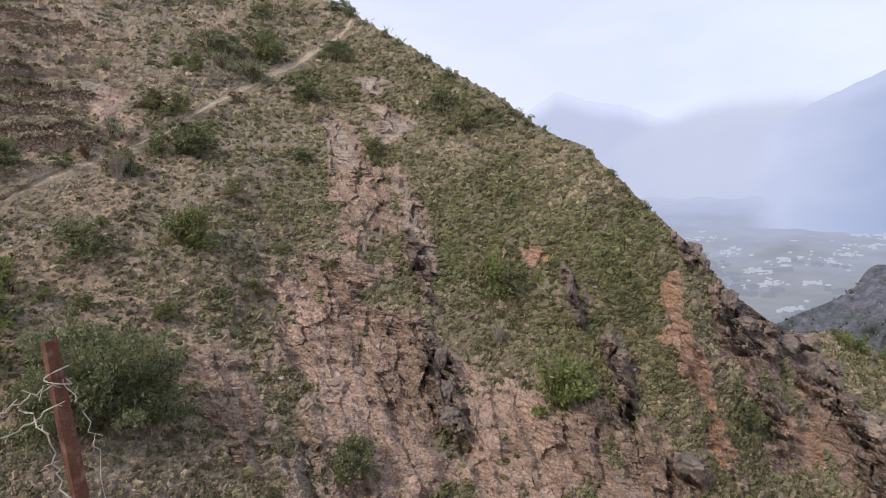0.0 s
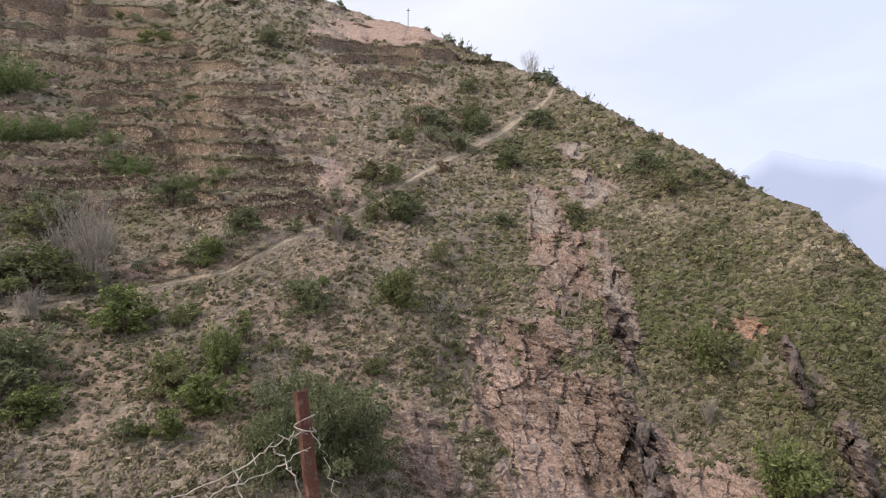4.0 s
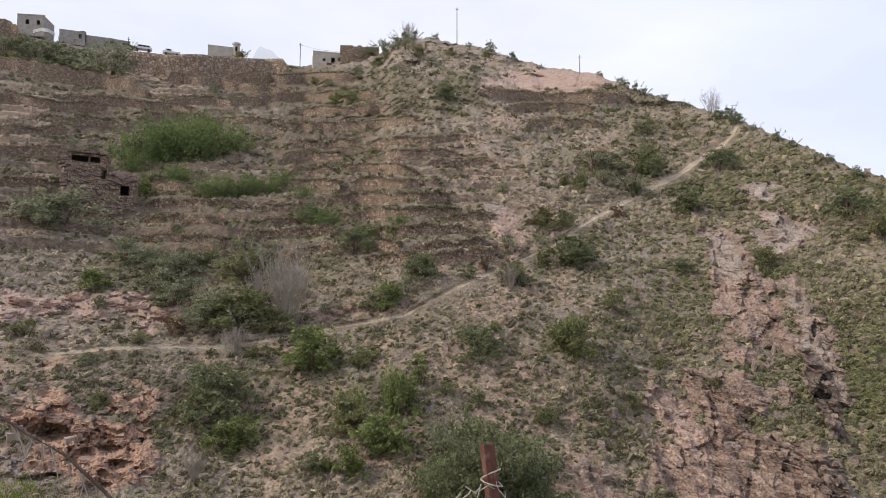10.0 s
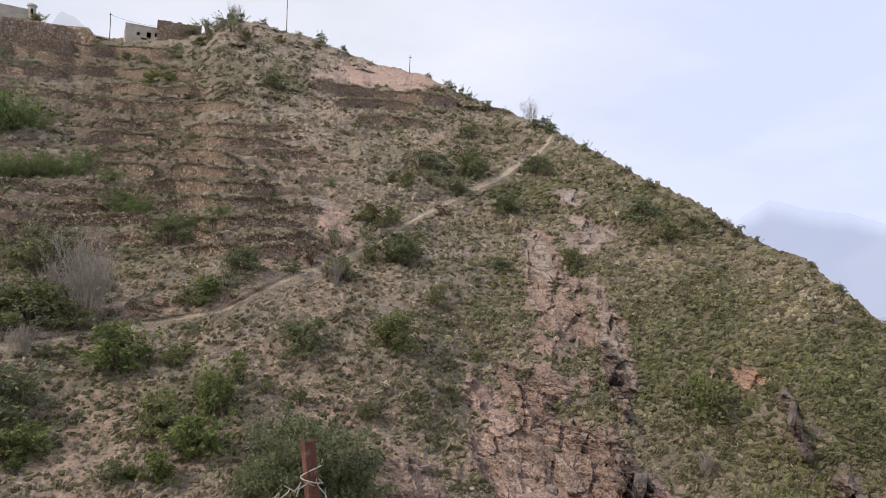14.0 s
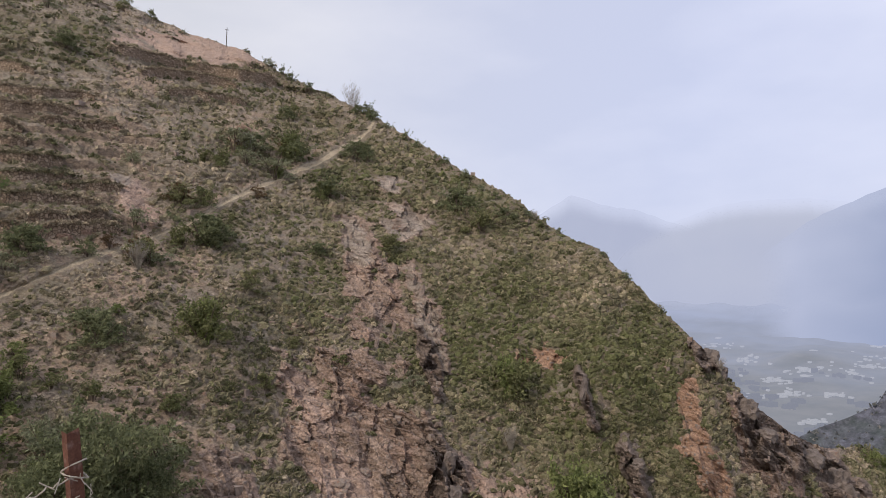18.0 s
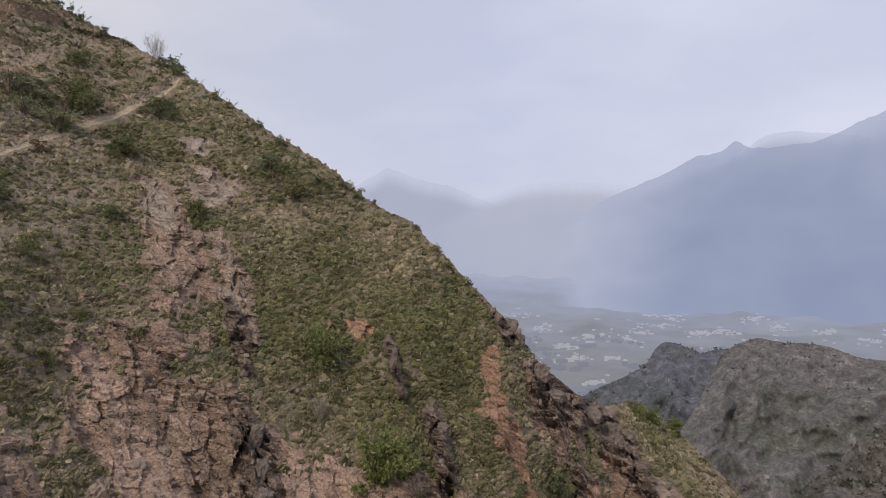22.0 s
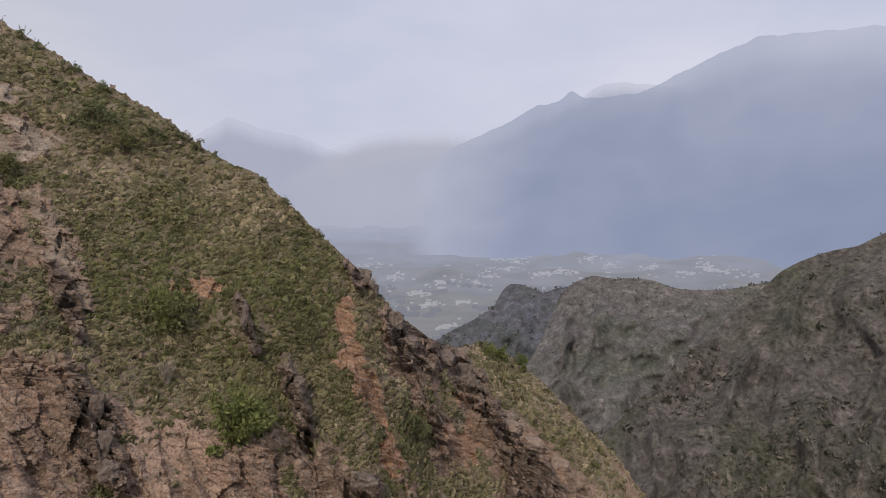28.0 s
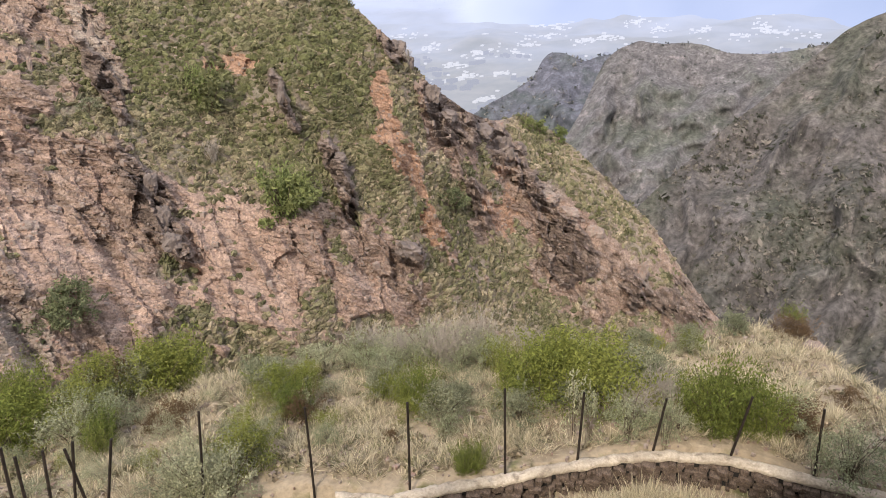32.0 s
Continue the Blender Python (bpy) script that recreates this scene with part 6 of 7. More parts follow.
box(bm, 0.75 * w1, 2.6 * w1, 0.5, 4.6, 1.75 * w1, 1.75 * w1 + 0.2, 0.0, 0.04)
part("annex_roof", bm, BARK, hut, "unseen cover added to keep daylight out of the annex")
RUBBLE = mottled("reddish rubble", (0.135, 0.098, 0.080), (0.33, 0.25, 0.205), 1.4, relief=0.02, c2=(0.10, 0.075, 0.065))
# loose courses of rubble roughen the walls and their broken tops
rubble = []
for k in range(6):
    bm = bmesh.new()
    box(bm, -0.5, 0.5, -0.5, 0.5, -0.5, 0.5, 0.12, 0.14)
    me = bpy.data.meshes.new("stone")
    bm.to_mesh(me)
    bm.free()
    me.materials.append(RUBBLE)
    rubble.append(me)
gg = random.Random(8)
openings = [(-1.65, 0.30, 2.55, 3.25), (0.33, 0.74, 1.62, 2.3), (1.66, 2.28, 0.55, 1.28)]
for k in range(250):
    x, z = gg.uniform(-2.15, 2.75), gg.uniform(-0.9, 3.35)
    crest = 3.3 if x < 0.7 else 2.15 - 0.25 * (x - 0.7)
    if z > crest + 0.05 or any(x0 - 0.08 < x < x1 + 0.08 and z0 - 0.06 < z < z1 + 0.06 for x0, x1, z0, z1 in openings):
        continue
    ob = new("stone", gg.choice(rubble))
    ob.parent = hut
    ob.matrix_basis = Matrix.Translation((x * w1, gg.uniform(-0.08, 0.06) + (0.12 if x > 0.8 else 0.0), z * w1)) @ Matrix.Rotation(gg.uniform(-0.4, 0.4), 4, "Y") @ Matrix.Diagonal((gg.uniform(0.25, 0.62), gg.uniform(0.2, 0.4), gg.uniform(0.14, 0.32), 1))
for k in range(40):
    x = gg.uniform(0.7, 2.7) if k % 2 else gg.uniform(-2.2, -1.9)
    z = (2.12 - 0.25 * (x - 0.7) + gg.uniform(-0.05, 0.16)) if k % 2 else gg.uniform(-0.5, 3.2)
    ob = new("stone", gg.choice(rubble))
    ob.parent = hut
    ob.matrix_basis = Matrix.Translation((x * w1, gg.uniform(0.0, 0.5), z * w1)) @ Matrix.Rotation(gg.uniform(-0.5, 0.5), 4, "Y") @ Matrix.Diagonal((gg.uniform(0.3, 0.7), gg.uniform(0.3, 0.6), gg.uniform(0.18, 0.4), 1))
bm = bmesh.new()
tube(bm, [(-0.45 * w1, 0.12, 2.60 * w1), (-0.45 * w1, 0.12, 3.2 * w1)], [0.10, 0.09], 7)
part("roof_post", bm, POLEWOOD, hut, "grey wooden post in the upper opening")
bm = bmesh.new()
box(bm, 0.95 * w1, 1.45 * w1, -0.08, 0.1, 1.30 * w1, 1.36 * w1)
part("lintel", bm, POLEWOOD, hut)


def rock_thing(p, sx, sy, sz, mat, label, turn=0.0, tilt=0.0, name="rock", group="rocks on the slope", seed=0):
    g = random.Random(seed)
    bm = bmesh.new()
    bmesh.ops.create_icosphere(bm, subdivisions=3, radius=0.5)
    for v in bm.verts:
        d = v.co.normalized()
        k = max(abs(d.x), abs(d.y), abs(d.z))
        v.co = d * (0.5 * (0.55 + 0.45 / k * 0.8))
        q = Vector((d.x * 2.3 + seed, d.y * 2.3, d.z * 2.3))
        v.co *= 1 + 0.34 * round(noise.noise(q * 1.3) * 4) / 4 + 0.16 * round(noise.noise(q * 3) * 3) / 3 + 0.08 * noise.noise(q * 6)
        v.co.x, v.co.y, v.co.z = v.co.x * sx, v.co.y * sy, v.co.z * sz
    m = Matrix.Translation(Vector(p)) @ Matrix.Rotation(radians(turn), 4, "Z") @ Matrix.Rotation(radians(tilt), 4, "Y")
    ob = part(name, bm, mat, None, "", m)
    return tagged(ob, label, "rock", group)


# standing ribs and outcrops of the bedded rock
def outcrops(rows, mat, label, tilt):
    for k, (b, e, w, h) in enumerate(rows):
        p = on_hill(b, e)
        m1 = metres(p, 1.0)
        rock_thing(p, w * m1, w * m1 * 0.9, h * m1, mat, label, -b + random.uniform(-15, 15), tilt + random.uniform(-8, 8), seed=int(b * 37 + e * 11) % 997)


outcrops([(31.0, -14.2, 1.2, 2.4), (31.6, -16.6, 1.3, 2.0), (31.9, -18.6, 1.6, 1.6), (30.2, -8.6, 0.7, 1.6), (45.4, -11.6, 0.8, 0.9), (46.4, -13.4, 1.0, 1.0), (46.0, -12.4, 0.7, 0.8), (47.2, -14.6, 0.8, 0.8), (51.9, -4.9, 1.5, 1.4), (52.6, -6.2, 1.2, 1.4),
          (54.6, -8.9, 1.4, 1.8), (58.6, -12.0, 2.2, 1.4), (60.2, -13.4, 1.6, 2.2), (51.7, -21.6, 2.2, 1.5), (42.2, -8.0, 0.6, 2.0), (61.0, -14.6, 1.2, 2.4), (55.8, -10.6, 1.6, 1.2)], DARKROCK, "dark jagged rock rib standing out of the slope", 14)
outcrops([(22.2, -15.4, 1.6, 0.8), (24.2, -14.6, 1.0, 0.7), (19.6, -17.2, 1.4, 1.6), (16.6, -18.6, 1.4, 1.2), (26.9, 5.4, 1.4, 0.8), (23.2, -10.2, 1.5, 0.8), (19.7, -8.1, 0.9, 0.4), (28.7, -0.2, 0.5, 1.8), (29.2, -2.6, 0.5, 1.8),
          (64.4, -17.6, 1.6, 0.9), (66.2, -18.8, 1.8, 1.0), (72.6, -23.6, 0.8, 2.4), (68.4, -20.6, 1.6, 1.6), (14.6, -3.9, 0.9, 0.5), (13.4, -10.8, 0.8, 0.7), (24.9, -4.6, 0.4, 1.6), (26.4, -3.2, 0.35, 1.4)], BOULDER, "pale weathered rock outcrop on the slope", 12)

REDROCK = mottled("reddish rock", (0.20, 0.125, 0.095), (0.40, 0.275, 0.215), 1.1, relief=0.06, c2=(0.14, 0.095, 0.08))
outcrops([(-31.4, 0.6, 1.6, 0.7), (-29.6, 0.3, 1.4, 0.6), (-27.8, 0.9, 1.6, 0.8), (-25.9, 0.4, 1.2, 0.7), (-24.0, 0.2, 1.4, 0.6), (-22.0, -0.4, 1.3, 0.7), (-20.4, -0.6, 1.0, 0.6), (-28.6, -7.8, 1.8, 0.8), (-27.2, -8.6, 1.5, 0.6),
          (-25.6, -8.4, 1.4, 0.7), (-29.6, -9.8, 1.3, 0.9), (-26.6, -10.8, 1.6, 0.5), (-24.4, -9.8, 1.0, 0.6), (4.4, 12.4, 0.8, 0.4), (2.0, 11.4, 0.8, 0.4), (13.8, 12.8, 1.2, 1.0), (1.2, 4.0, 1.2, 0.5), (2.6, 4.3, 0.9, 0.5), (-7.4, 0.2, 1.0, 0.5)],
         REDROCK, "reddish broken rock on the earth bank", 4)

# ---------------------------------------------------------------- the rusty post and its wire on the ledge
base = polar(4.95, 3.0)
post = empty("steel_post", Matrix.Translation((base[0] + 0.075, base[1], 0.0)) @ Matrix.Rotation(radians(-6.0), 4, "Y") @ Matrix.Rotation(radians(20), 4, "Z"), "rusty angle iron fence post leaning at the edge of the ledge", "fence post")
bm = bmesh.new()
prof = [(-0.025, 0.0), (0.026, 0.0), (0.026, 0.006), (-0.019, 0.006), (-0.019, 0.046), (-0.025, 0.046)]
lo = [bm.verts.new((x, y, -0.25)) for x, y in prof]
hi = [bm.verts.new((x, y, 1.03 + random.uniform(-0.012, 0.008))) for x, y in prof]
for k in range(6):
    bm.faces.new((lo[k], lo[(k + 1) % 6], hi[(k + 1) % 6], hi[k]))
bm.faces.new(hi)
bm.faces.new(lo[::-1])
bmesh.ops.subdivide_edges(bm, edges=[ed for ed in bm.edges if abs(ed.verts[0].co.z - ed.verts[1].co.z) > 0.5], cuts=12)
for v in bm.verts:
    v.co += Vector((noise.noise(v.co * 9), noise.noise(v.co * 9 + Vector((5, 0, 0))), 0)) * 0.004
part("angle_iron", bm, RUST, post)
bm = bmesh.new()
ring = [(0.045 * math.cos(a) + 0.002, 0.045 * math.sin(a) + 0.02, 0.84 + 0.03 * math.sin(a * 0.7) + 0.004 * a) for a in [0.5 * k for k in range(30)]]
tube(bm, ring, [0.0035] * len(ring), 5)
part("wire_wrap", bm, WIRE, post, "twisted dull wire wound round the post")
kp = Vector((base[0] - 0.01, base[1] - 0.03, 0.86))
g = random.Random(4)


def strand(name, pts, label, r=0.003, barbs=0):
    bm = bmesh.new()
    fine = []
    for a, b in zip(pts, pts[1:]):
        for k in range(8):
            fine.append(Vector(a).lerp(Vector(b), k / 8) + Vector((g.uniform(-.012, .012), g.uniform(-.012, .012), g.uniform(-.012, .012))))
    fine.append(Vector(pts[-1]))
    tube(bm, fine, [r] * len(fine), 5)
    for k in range(barbs):
        c = fine[int((k + 0.5) * len(fine) / barbs)]
        q = Vector((g.uniform(-1, 1), g.uniform(-1, 1), g.uniform(-1, 1))).normalized() * 0.03
        tube(bm, [c - q, c + q], [r * 0.7, r * 0.7], 4)
    tagged(part(name, bm, WIRE), label, "wire", "fence wire")


strand("barbed_wire", [kp, (kp.x - 0.12, kp.y, 0.82), (kp.x - 0.30, kp.y + 0.02, 0.71), (kp.x - 0.62, kp.y + 0.05, 0.58), (kp.x - 1.1, kp.y + 0.1, 0.34)], "slack rusty barbed wire hanging from the post", 0.0033, 11)
strand("loose_wire", [(kp.x - 0.14, kp.y, 0.80), (kp.x - 0.06, kp.y, 0.66), (kp.x - 0.02, kp.y, 0.45), (kp.x + 0.02, kp.y, 0.1)], "loose end of old wire hanging beside the post", 0.0036, 5)
strand("loose_wire", [(kp.x - 0.30, kp.y, 0.71), (kp.x - 0.27, kp.y, 0.55), (kp.x - 0.22, kp.y, 0.3), (kp.x - 0.2, kp.y, 0.0)], "loose end of old wire hanging beside the post", 0.0036, 5)
strand("loose_wire", [kp, (kp.x + 0.07, kp.y, 0.75), (kp.x + 0.12, kp.y, 0.5), (kp.x + 0.14, kp.y, 0.15)], "loose end of old wire hanging beside the post", 0.002, 3)
strand("barbed_wire", [(kp.x, kp.y, 0.78), (kp.x - 0.22, kp.y + 0.03, 0.66), (kp.x - 0.42, kp.y + 0.06, 0.60), (kp.x - 0.75, kp.y + 0.1, 0.40), (kp.x - 1.25, kp.y + 0.12, 0.22)], "slack rusty barbed wire hanging from the post", 0.0030, 11)

# dead branches at the brink of the ledge
def brink(b, e, d=4.9):
    return Vector(polar(b, d, LOOKOUT[2] + d * math.tan(radians(e))))


root = Vector(polar(-20.5, 4.9, 0.0))
dead = empty("dead_shrub", Matrix.Translation(root), "leafless dead thorn branch at the edge of the ledge", "shrub")
bow = [brink(-34.5, -5.6) - root, brink(-32.8, -6.9) - root, brink(-30.6, -8.7) - root, brink(-28.1, -10.4) - root, brink(-25.4, -13.2) - root, brink(-23.0, -16.2) - root, Vector((0, 0, -0.1))]
bm = bmesh.new()
tube(bm, bow, [0.004, 0.007, 0.009, 0.010, 0.012, 0.014, 0.017], 6)
part("branch", bm, BARK, dead)
for k in range(16):
    f = 0.6 + 3.6 * k / 16
    i = int(f)
    a = bow[i].lerp(bow[i + 1], f - i)
    bm = bmesh.new()
    drop = g.uniform(0.10, 0.34)
    side = g.uniform(-0.16, 0.10)
    tube(bm, [a, a + Vector((side * 0.4, 0.02, -drop * 0.4)), a + Vector((side, 0.03, -drop))], [0.005, 0.004, 0.0015], 4)
    tube(bm, [a + Vector((side * 0.4, 0.02, -drop * 0.4)), a + Vector((side * 0.4 + g.uniform(-.1, .1), 0.05, -drop * 0.4 + g.uniform(-.1, .06)))], [0.003, 0.001], 4)
    part("twig", bm, TWIG, dead)

# ---------------------------------------------------------------- the fenced plot below
cap_b = np.linspace(43.0, 97, 420)
cap_d = np.interp(cap_b, WALLS[:, 0], WALLS[:, 1]) - 0.20
wob = 0.05 * fbm(polar(cap_b, 9.0) / 0.5, 3)
prof = [(0.01, -0.06), (-0.01, 0.0), (0.03, 0.03), (0.10, 0.04), (0.17, 0.035), (0.21, 0.0), (0.21, -0.12)]
grid = np.stack([polar(cap_b, cap_d + q + wob * (1 if q > 0.2 else -0.6), PLOT_Z + r + 0.05 * fbm(polar(cap_b, 9 + q) / 0.22, 3)) for q, r in prof], 1)
cap = new("wall_cap", grid_mesh("wall_cap", grid))
cap.data.materials.append(CEMENT)
tagged(cap, "pale uneven cement cap along a low curved stone wall", "wall cap", kind="structure")
# near-black sheet behind the stones paints the shade in their gaps
shade_core = np.stack([polar(cap_b, cap_d + q, z) for q, z in ((0.06, YARD_Z - 0.3), (0.06, PLOT_Z - 0.05), (0.19, PLOT_Z - 0.05), (0.19, YARD_Z - 0.3))], 1)
low_wall = new("low_wall", grid_mesh("low_wall", shade_core))
low_wall.data.materials.append(SHADE_AND_GLASS)
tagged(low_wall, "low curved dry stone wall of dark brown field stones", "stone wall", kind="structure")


def post_at(bt, et, bb, d, label, bottom=None):
    foot = Vector(polar(bb, d, PLOT_Z - 0.2 if bottom is None else bottom))
    tip = Vector(polar(bt, d + 0.05, LOOKOUT[2] + d * math.tan(radians(et))))
    top = empty("fence_post", Matrix.Translation(foot), label, "fence post", "iron fence posts")
    bm = bmesh.new()
    v = tip - foot
    tube(bm, [(0, 0, 0), v * 0.5 + Vector((0.006, 0, 0)), v], [0.021, 0.020, 0.019], 6)
    part("shaft", bm, IRON, top)
    for f in (0.45, 0.72):
        bm = bmesh.new()
        tube(bm, [v * f + Vector((-0.028, 0, 0)), v * f + Vector((0.028, 0, 0.01))], [0.006, 0.006], 5)
        part("wire_lug", bm, IRON, top)


for bt, et, bb in ((31.8, -32.1, 30.3), (41.2, -33.6, 40.9), (51.1, -34.3, 50.6), (60.7, -33.5, 60.6), (68.3, -33.5, 67.8), (75.8, -33.2, 74.8), (82.9, -31.9, 81.6), (88.4, -31.6, 88.6)):
    post_at(bt, et, bb, float(np.interp(bb, WALLS[:, 0], WALLS[:, 1])) - 0.02, "thin dark iron fence post set in the wall cap")
for bt, et, bb in ((16.9, -30.2, 15.6), (17.6, -31.1, 16.6), (19.5, -31.4, 17.9), (21.7, -31.5, 18.9), (21.0, -31.8, 22.0), (24.5, -32.2, 21.0)):
    post_at(bt, et, bb, 8.6, "dark iron post leaning in the corner of the fence", -5.9)

plant_rows_near = dict(
    fresh=[(29.2, -29.3, 4.0), (30.6, -29.2, 3.4), (24.8, -28.6, 3.6), (22.6, -30.1, 3.2), (17.0, -30.6, 4.6), (60.7, -32.2, 2.8), (69.5, -34.6, 5.6), (66.1, -33.0, 5.0), (67.8, -33.4, 4.6), (64.0, -33.5, 3.8), (35.0, -36.9, 3.6)],
    broom=[(80.5, -34.9, 5.2), (79.4, -34.8, 4.4), (82.0, -34.6, 4.8), (84.1, -34.6, 3.8), (57.6, -39.6, 2.4), (23.7, -32.4, 2.8), (40.4, -34.2, 3.0), (51.6, -34.7, 3.6), (53.2, -34.9, 3.4), (19.0, -28.0, 3.6), (84.9, -26.3, 2.0)],
    olive=[(54.9, -35.8, 3.2), (48.9, -33.1, 2.8), (74.6, -32.7, 3.0), (38.7, -31.8, 2.8), (61.7, -35.9, 2.8), (76.9, -28.9, 2.1), (73.2, -29.3, 1.9), (80.7, -27.4, 1.9), (71.8, -33.0, 3.8), (27.2, -29.6, 3.2)],
    sage=[(53.0, -31.1, 3.3), (46.4, -30.6, 2.8), (56.3, -31.2, 3.3), (43.2, -30.7, 2.4), (50.0, -30.6, 2.8), (59.0, -31.0, 2.6), (30.4, -38.0, 4.6), (33.0, -38.6, 4.0), (86.0, -33.6, 3.0), (72.6, -36.2, 3.2), (21.6, -31.6, 3.2), (91.0, -35.8, 4.0)],
    bare=[(58.0, -30.9, 3.4), (54.2, -30.8, 3.0), (48.0, -30.5, 3.0), (62.6, -31.0, 2.6), (83.0, -34.2, 2.6)],
    rust=[(84.6, -27.0, 1.8), (40.9, -34.5, 2.6), (29.6, -32.6, 2.4), (26.2, -25.6, 3.0), (24.0, -25.2, 2.6), (87.0, -33.8, 2.6)])
near_more = dict(
    fresh=[(29.1, -29.8, 4.2), (26.9, -29.2, 2.5), (19.2, -28.1, 2.9), (17.1, -30.2, 3.3), (38.6, -32.3, 2.9), (41.3, -32.2, 2.5), (50.5, -34.0, 2.1), (48.8, -33.6, 1.9), (64.0, -34.0, 4.6), (66.2, -33.4, 3.7), (70.5, -33.6, 3.3), (68.3, -32.9, 2.5), (74.3, -29.6, 1.5), (77.4, -29.2, 1.7), (61.8, -33.6, 2.5)],
    olive=[(34.5, -36.6, 3.1), (25.0, -27.8, 2.5), (22.8, -28.0, 2.5), (37.3, -31.1, 2.5), (56.1, -34.7, 2.1), (54.4, -35.3, 2.1), (72.5, -32.9, 2.1), (74.1, -32.8, 2.1), (39.4, -33.8, 2.1), (48.3, -33.1, 1.7), (81.1, -26.9, 1.2), (67.3, -34.7, 2.5)],
    sage=[(49.6, -31.8, 2.5), (47.4, -31.2, 2.3), (51.8, -31.5, 2.5), (42.2, -30.1, 2.1), (56.2, -32.2, 2.5), (58.5, -31.8, 2.7), (66.6, -31.1, 2.5), (68.2, -31.0, 2.1), (45.3, -30.9, 1.9), (75.8, -29.7, 1.0), (23.0, -30.2, 3.3), (24.4, -31.5, 2.9), (31.9, -38.8, 2.5), (29.9, -38.3, 3.3), (28.4, -37.9, 2.9), (42.8, -36.5, 1.7), (54.8, -36.7, 1.7), (76.9, -35.5, 2.5)],
    bare=[(50.8, -31.0, 2.5), (55.1, -31.7, 2.9), (56.8, -31.3, 2.9), (53.5, -31.1, 2.5), (75.2, -34.0, 2.9), (73.2, -35.1, 2.5)],
    rust=[(27.7, -32.5, 1.5), (85.8, -33.8, 2.5), (90.0, -31.1, 1.7), (49.0, -37.2, 1.2), (85.8, -26.2, 1.7)],
    broom=[(81.2, -34.7, 4.4), (78.4, -34.7, 3.4), (84.0, -34.2, 3.3), (56.4, -39.8, 2.3), (23.3, -32.9, 2.5), (39.4, -34.0, 2.5), (36.1, -36.7, 2.5)])
near_labels = dict(fresh="bright green shrub on the fenced plot", broom="upright yellow green broom on the fenced plot", olive="olive green shrub on the fenced plot", sage="grey green low shrub on the fenced plot",
                   bare="bare grey twiggy shrub on the fenced plot", rust="browned shrub among dry grass on the plot")
for key, rows in [*plant_rows_near.items(), *near_more.items()]:
    for b, e, h in rows:
        p = on_plot(b, e)
        plant("near_" + key, p, metres(p, h) * 1.3, 1.0 if key == "broom" else 1.15, near_labels[key], "shrubs on the plot")


# low thicket of small shrubs and thin saplings between the larger ones
gg = random.Random(31)


def thicket(name, key, count, b0, b1, label):
    """Many small shrubs of one kind grown into each other."""
    crowns = [c.data for top in KINDS[key] for c in top.children if c.name.startswith("crown")]
    verts = []
    for k in range(count):
        b, d = gg.uniform(b0, b1), gg.uniform(9.8, 14.2)
        if d > float(np.interp(b, RIM[:, 0], RIM[:, 1])) + 0.3 or (d < 10.4 and b > 44):
            continue
        me = crowns[k % len(crowns)]
        co = np.empty(len(me.vertices) * 3, dtype=np.float32)
        me.vertices.foreach_get("co", co)
        co = co.reshape(-1, 4, 3)[::3].reshape(-1, 3)
        h, w, turn = gg.uniform(0.25, 0.6), gg.uniform(0.9, 1.5), gg.uniform(0, math.tau)
        x, y = co[:, 0] * math.cos(turn) - co[:, 1] * math.sin(turn), co[:, 0] * math.sin(turn) + co[:, 1] * math.cos(turn)
        verts.append(np.stack((x * h * w, y * h * w, co[:, 2] * h), -1) + polar(b, d, float(near_height(np.array(b), np.array(d))) - 0.08))
    v = np.concatenate(verts)
    ob = new(name, quad_mesh(name, v, np.arange(len(v)).reshape(-1, 4), flat=True))
    ob.data.materials.append(crowns[0].materials[0])
    tagged(ob, label, "shrubs", kind="stuff")


thicket("thicket", "near_sage", 46, 14, 90, "low grey green thicket between the shrubs of the plot")
thicket("thicket", "near_olive", 18, 14, 76, "low sage green thicket between the shrubs of the plot")
thicket("thicket", "near_fresh", 20, 16, 74, "low yellow green thicket between the shrubs of the plot")
for b, e, h in ((30.7, -38.0, 6.5), (67.3, -36.9, 7.0), (69.0, -37.2, 6.0), (72.5, -36.9, 5.0), (76.0, -36.8, 6.0), (41.4, -34.5, 3.6), (91.0, -36.0, 6.0), (88.6, -36.7, 5.0), (22.4, -32.1, 4.4), (26.7, -36.5, 4.0)):
    p = on_plot(b, e)
    plant("near_sapling", p, metres(p, h), 0.55, "thin pale leaved sapling on the fenced plot", "saplings on the plot")


def blades(name, centres, high, per, spread, mat, label):
    n = len(centres)
    q = gen.normal(size=(n, per, 2)) * spread
    base = np.repeat(centres, per, 0)
    base[:, :2] += q.reshape(-1, 2) * 0.4
    h = np.repeat(high, per) * gen.uniform(0.5, 1.1, n * per)
    tip = base + np.concatenate((q.reshape(-1, 2) * 1.3, h[:, None]), 1)
    mid = base * 0.5 + tip * 0.5
    mid[:, 2] += h * 0.12
    side = gen.normal(size=(n * per, 3))
    side[:, 2] = 0
    side *= (0.0046 / np.linalg.norm(side, axis=1))[:, None]
    v = np.stack((base, mid + side, tip, mid - side), 1).reshape(-1, 3)
    ob = new(name, quad_mesh(name, v, np.arange(len(v)).reshape(-1, 4), flat=True))
    ob.data.materials.append(mat)
    return tagged(ob, label, "grass", kind="stuff")


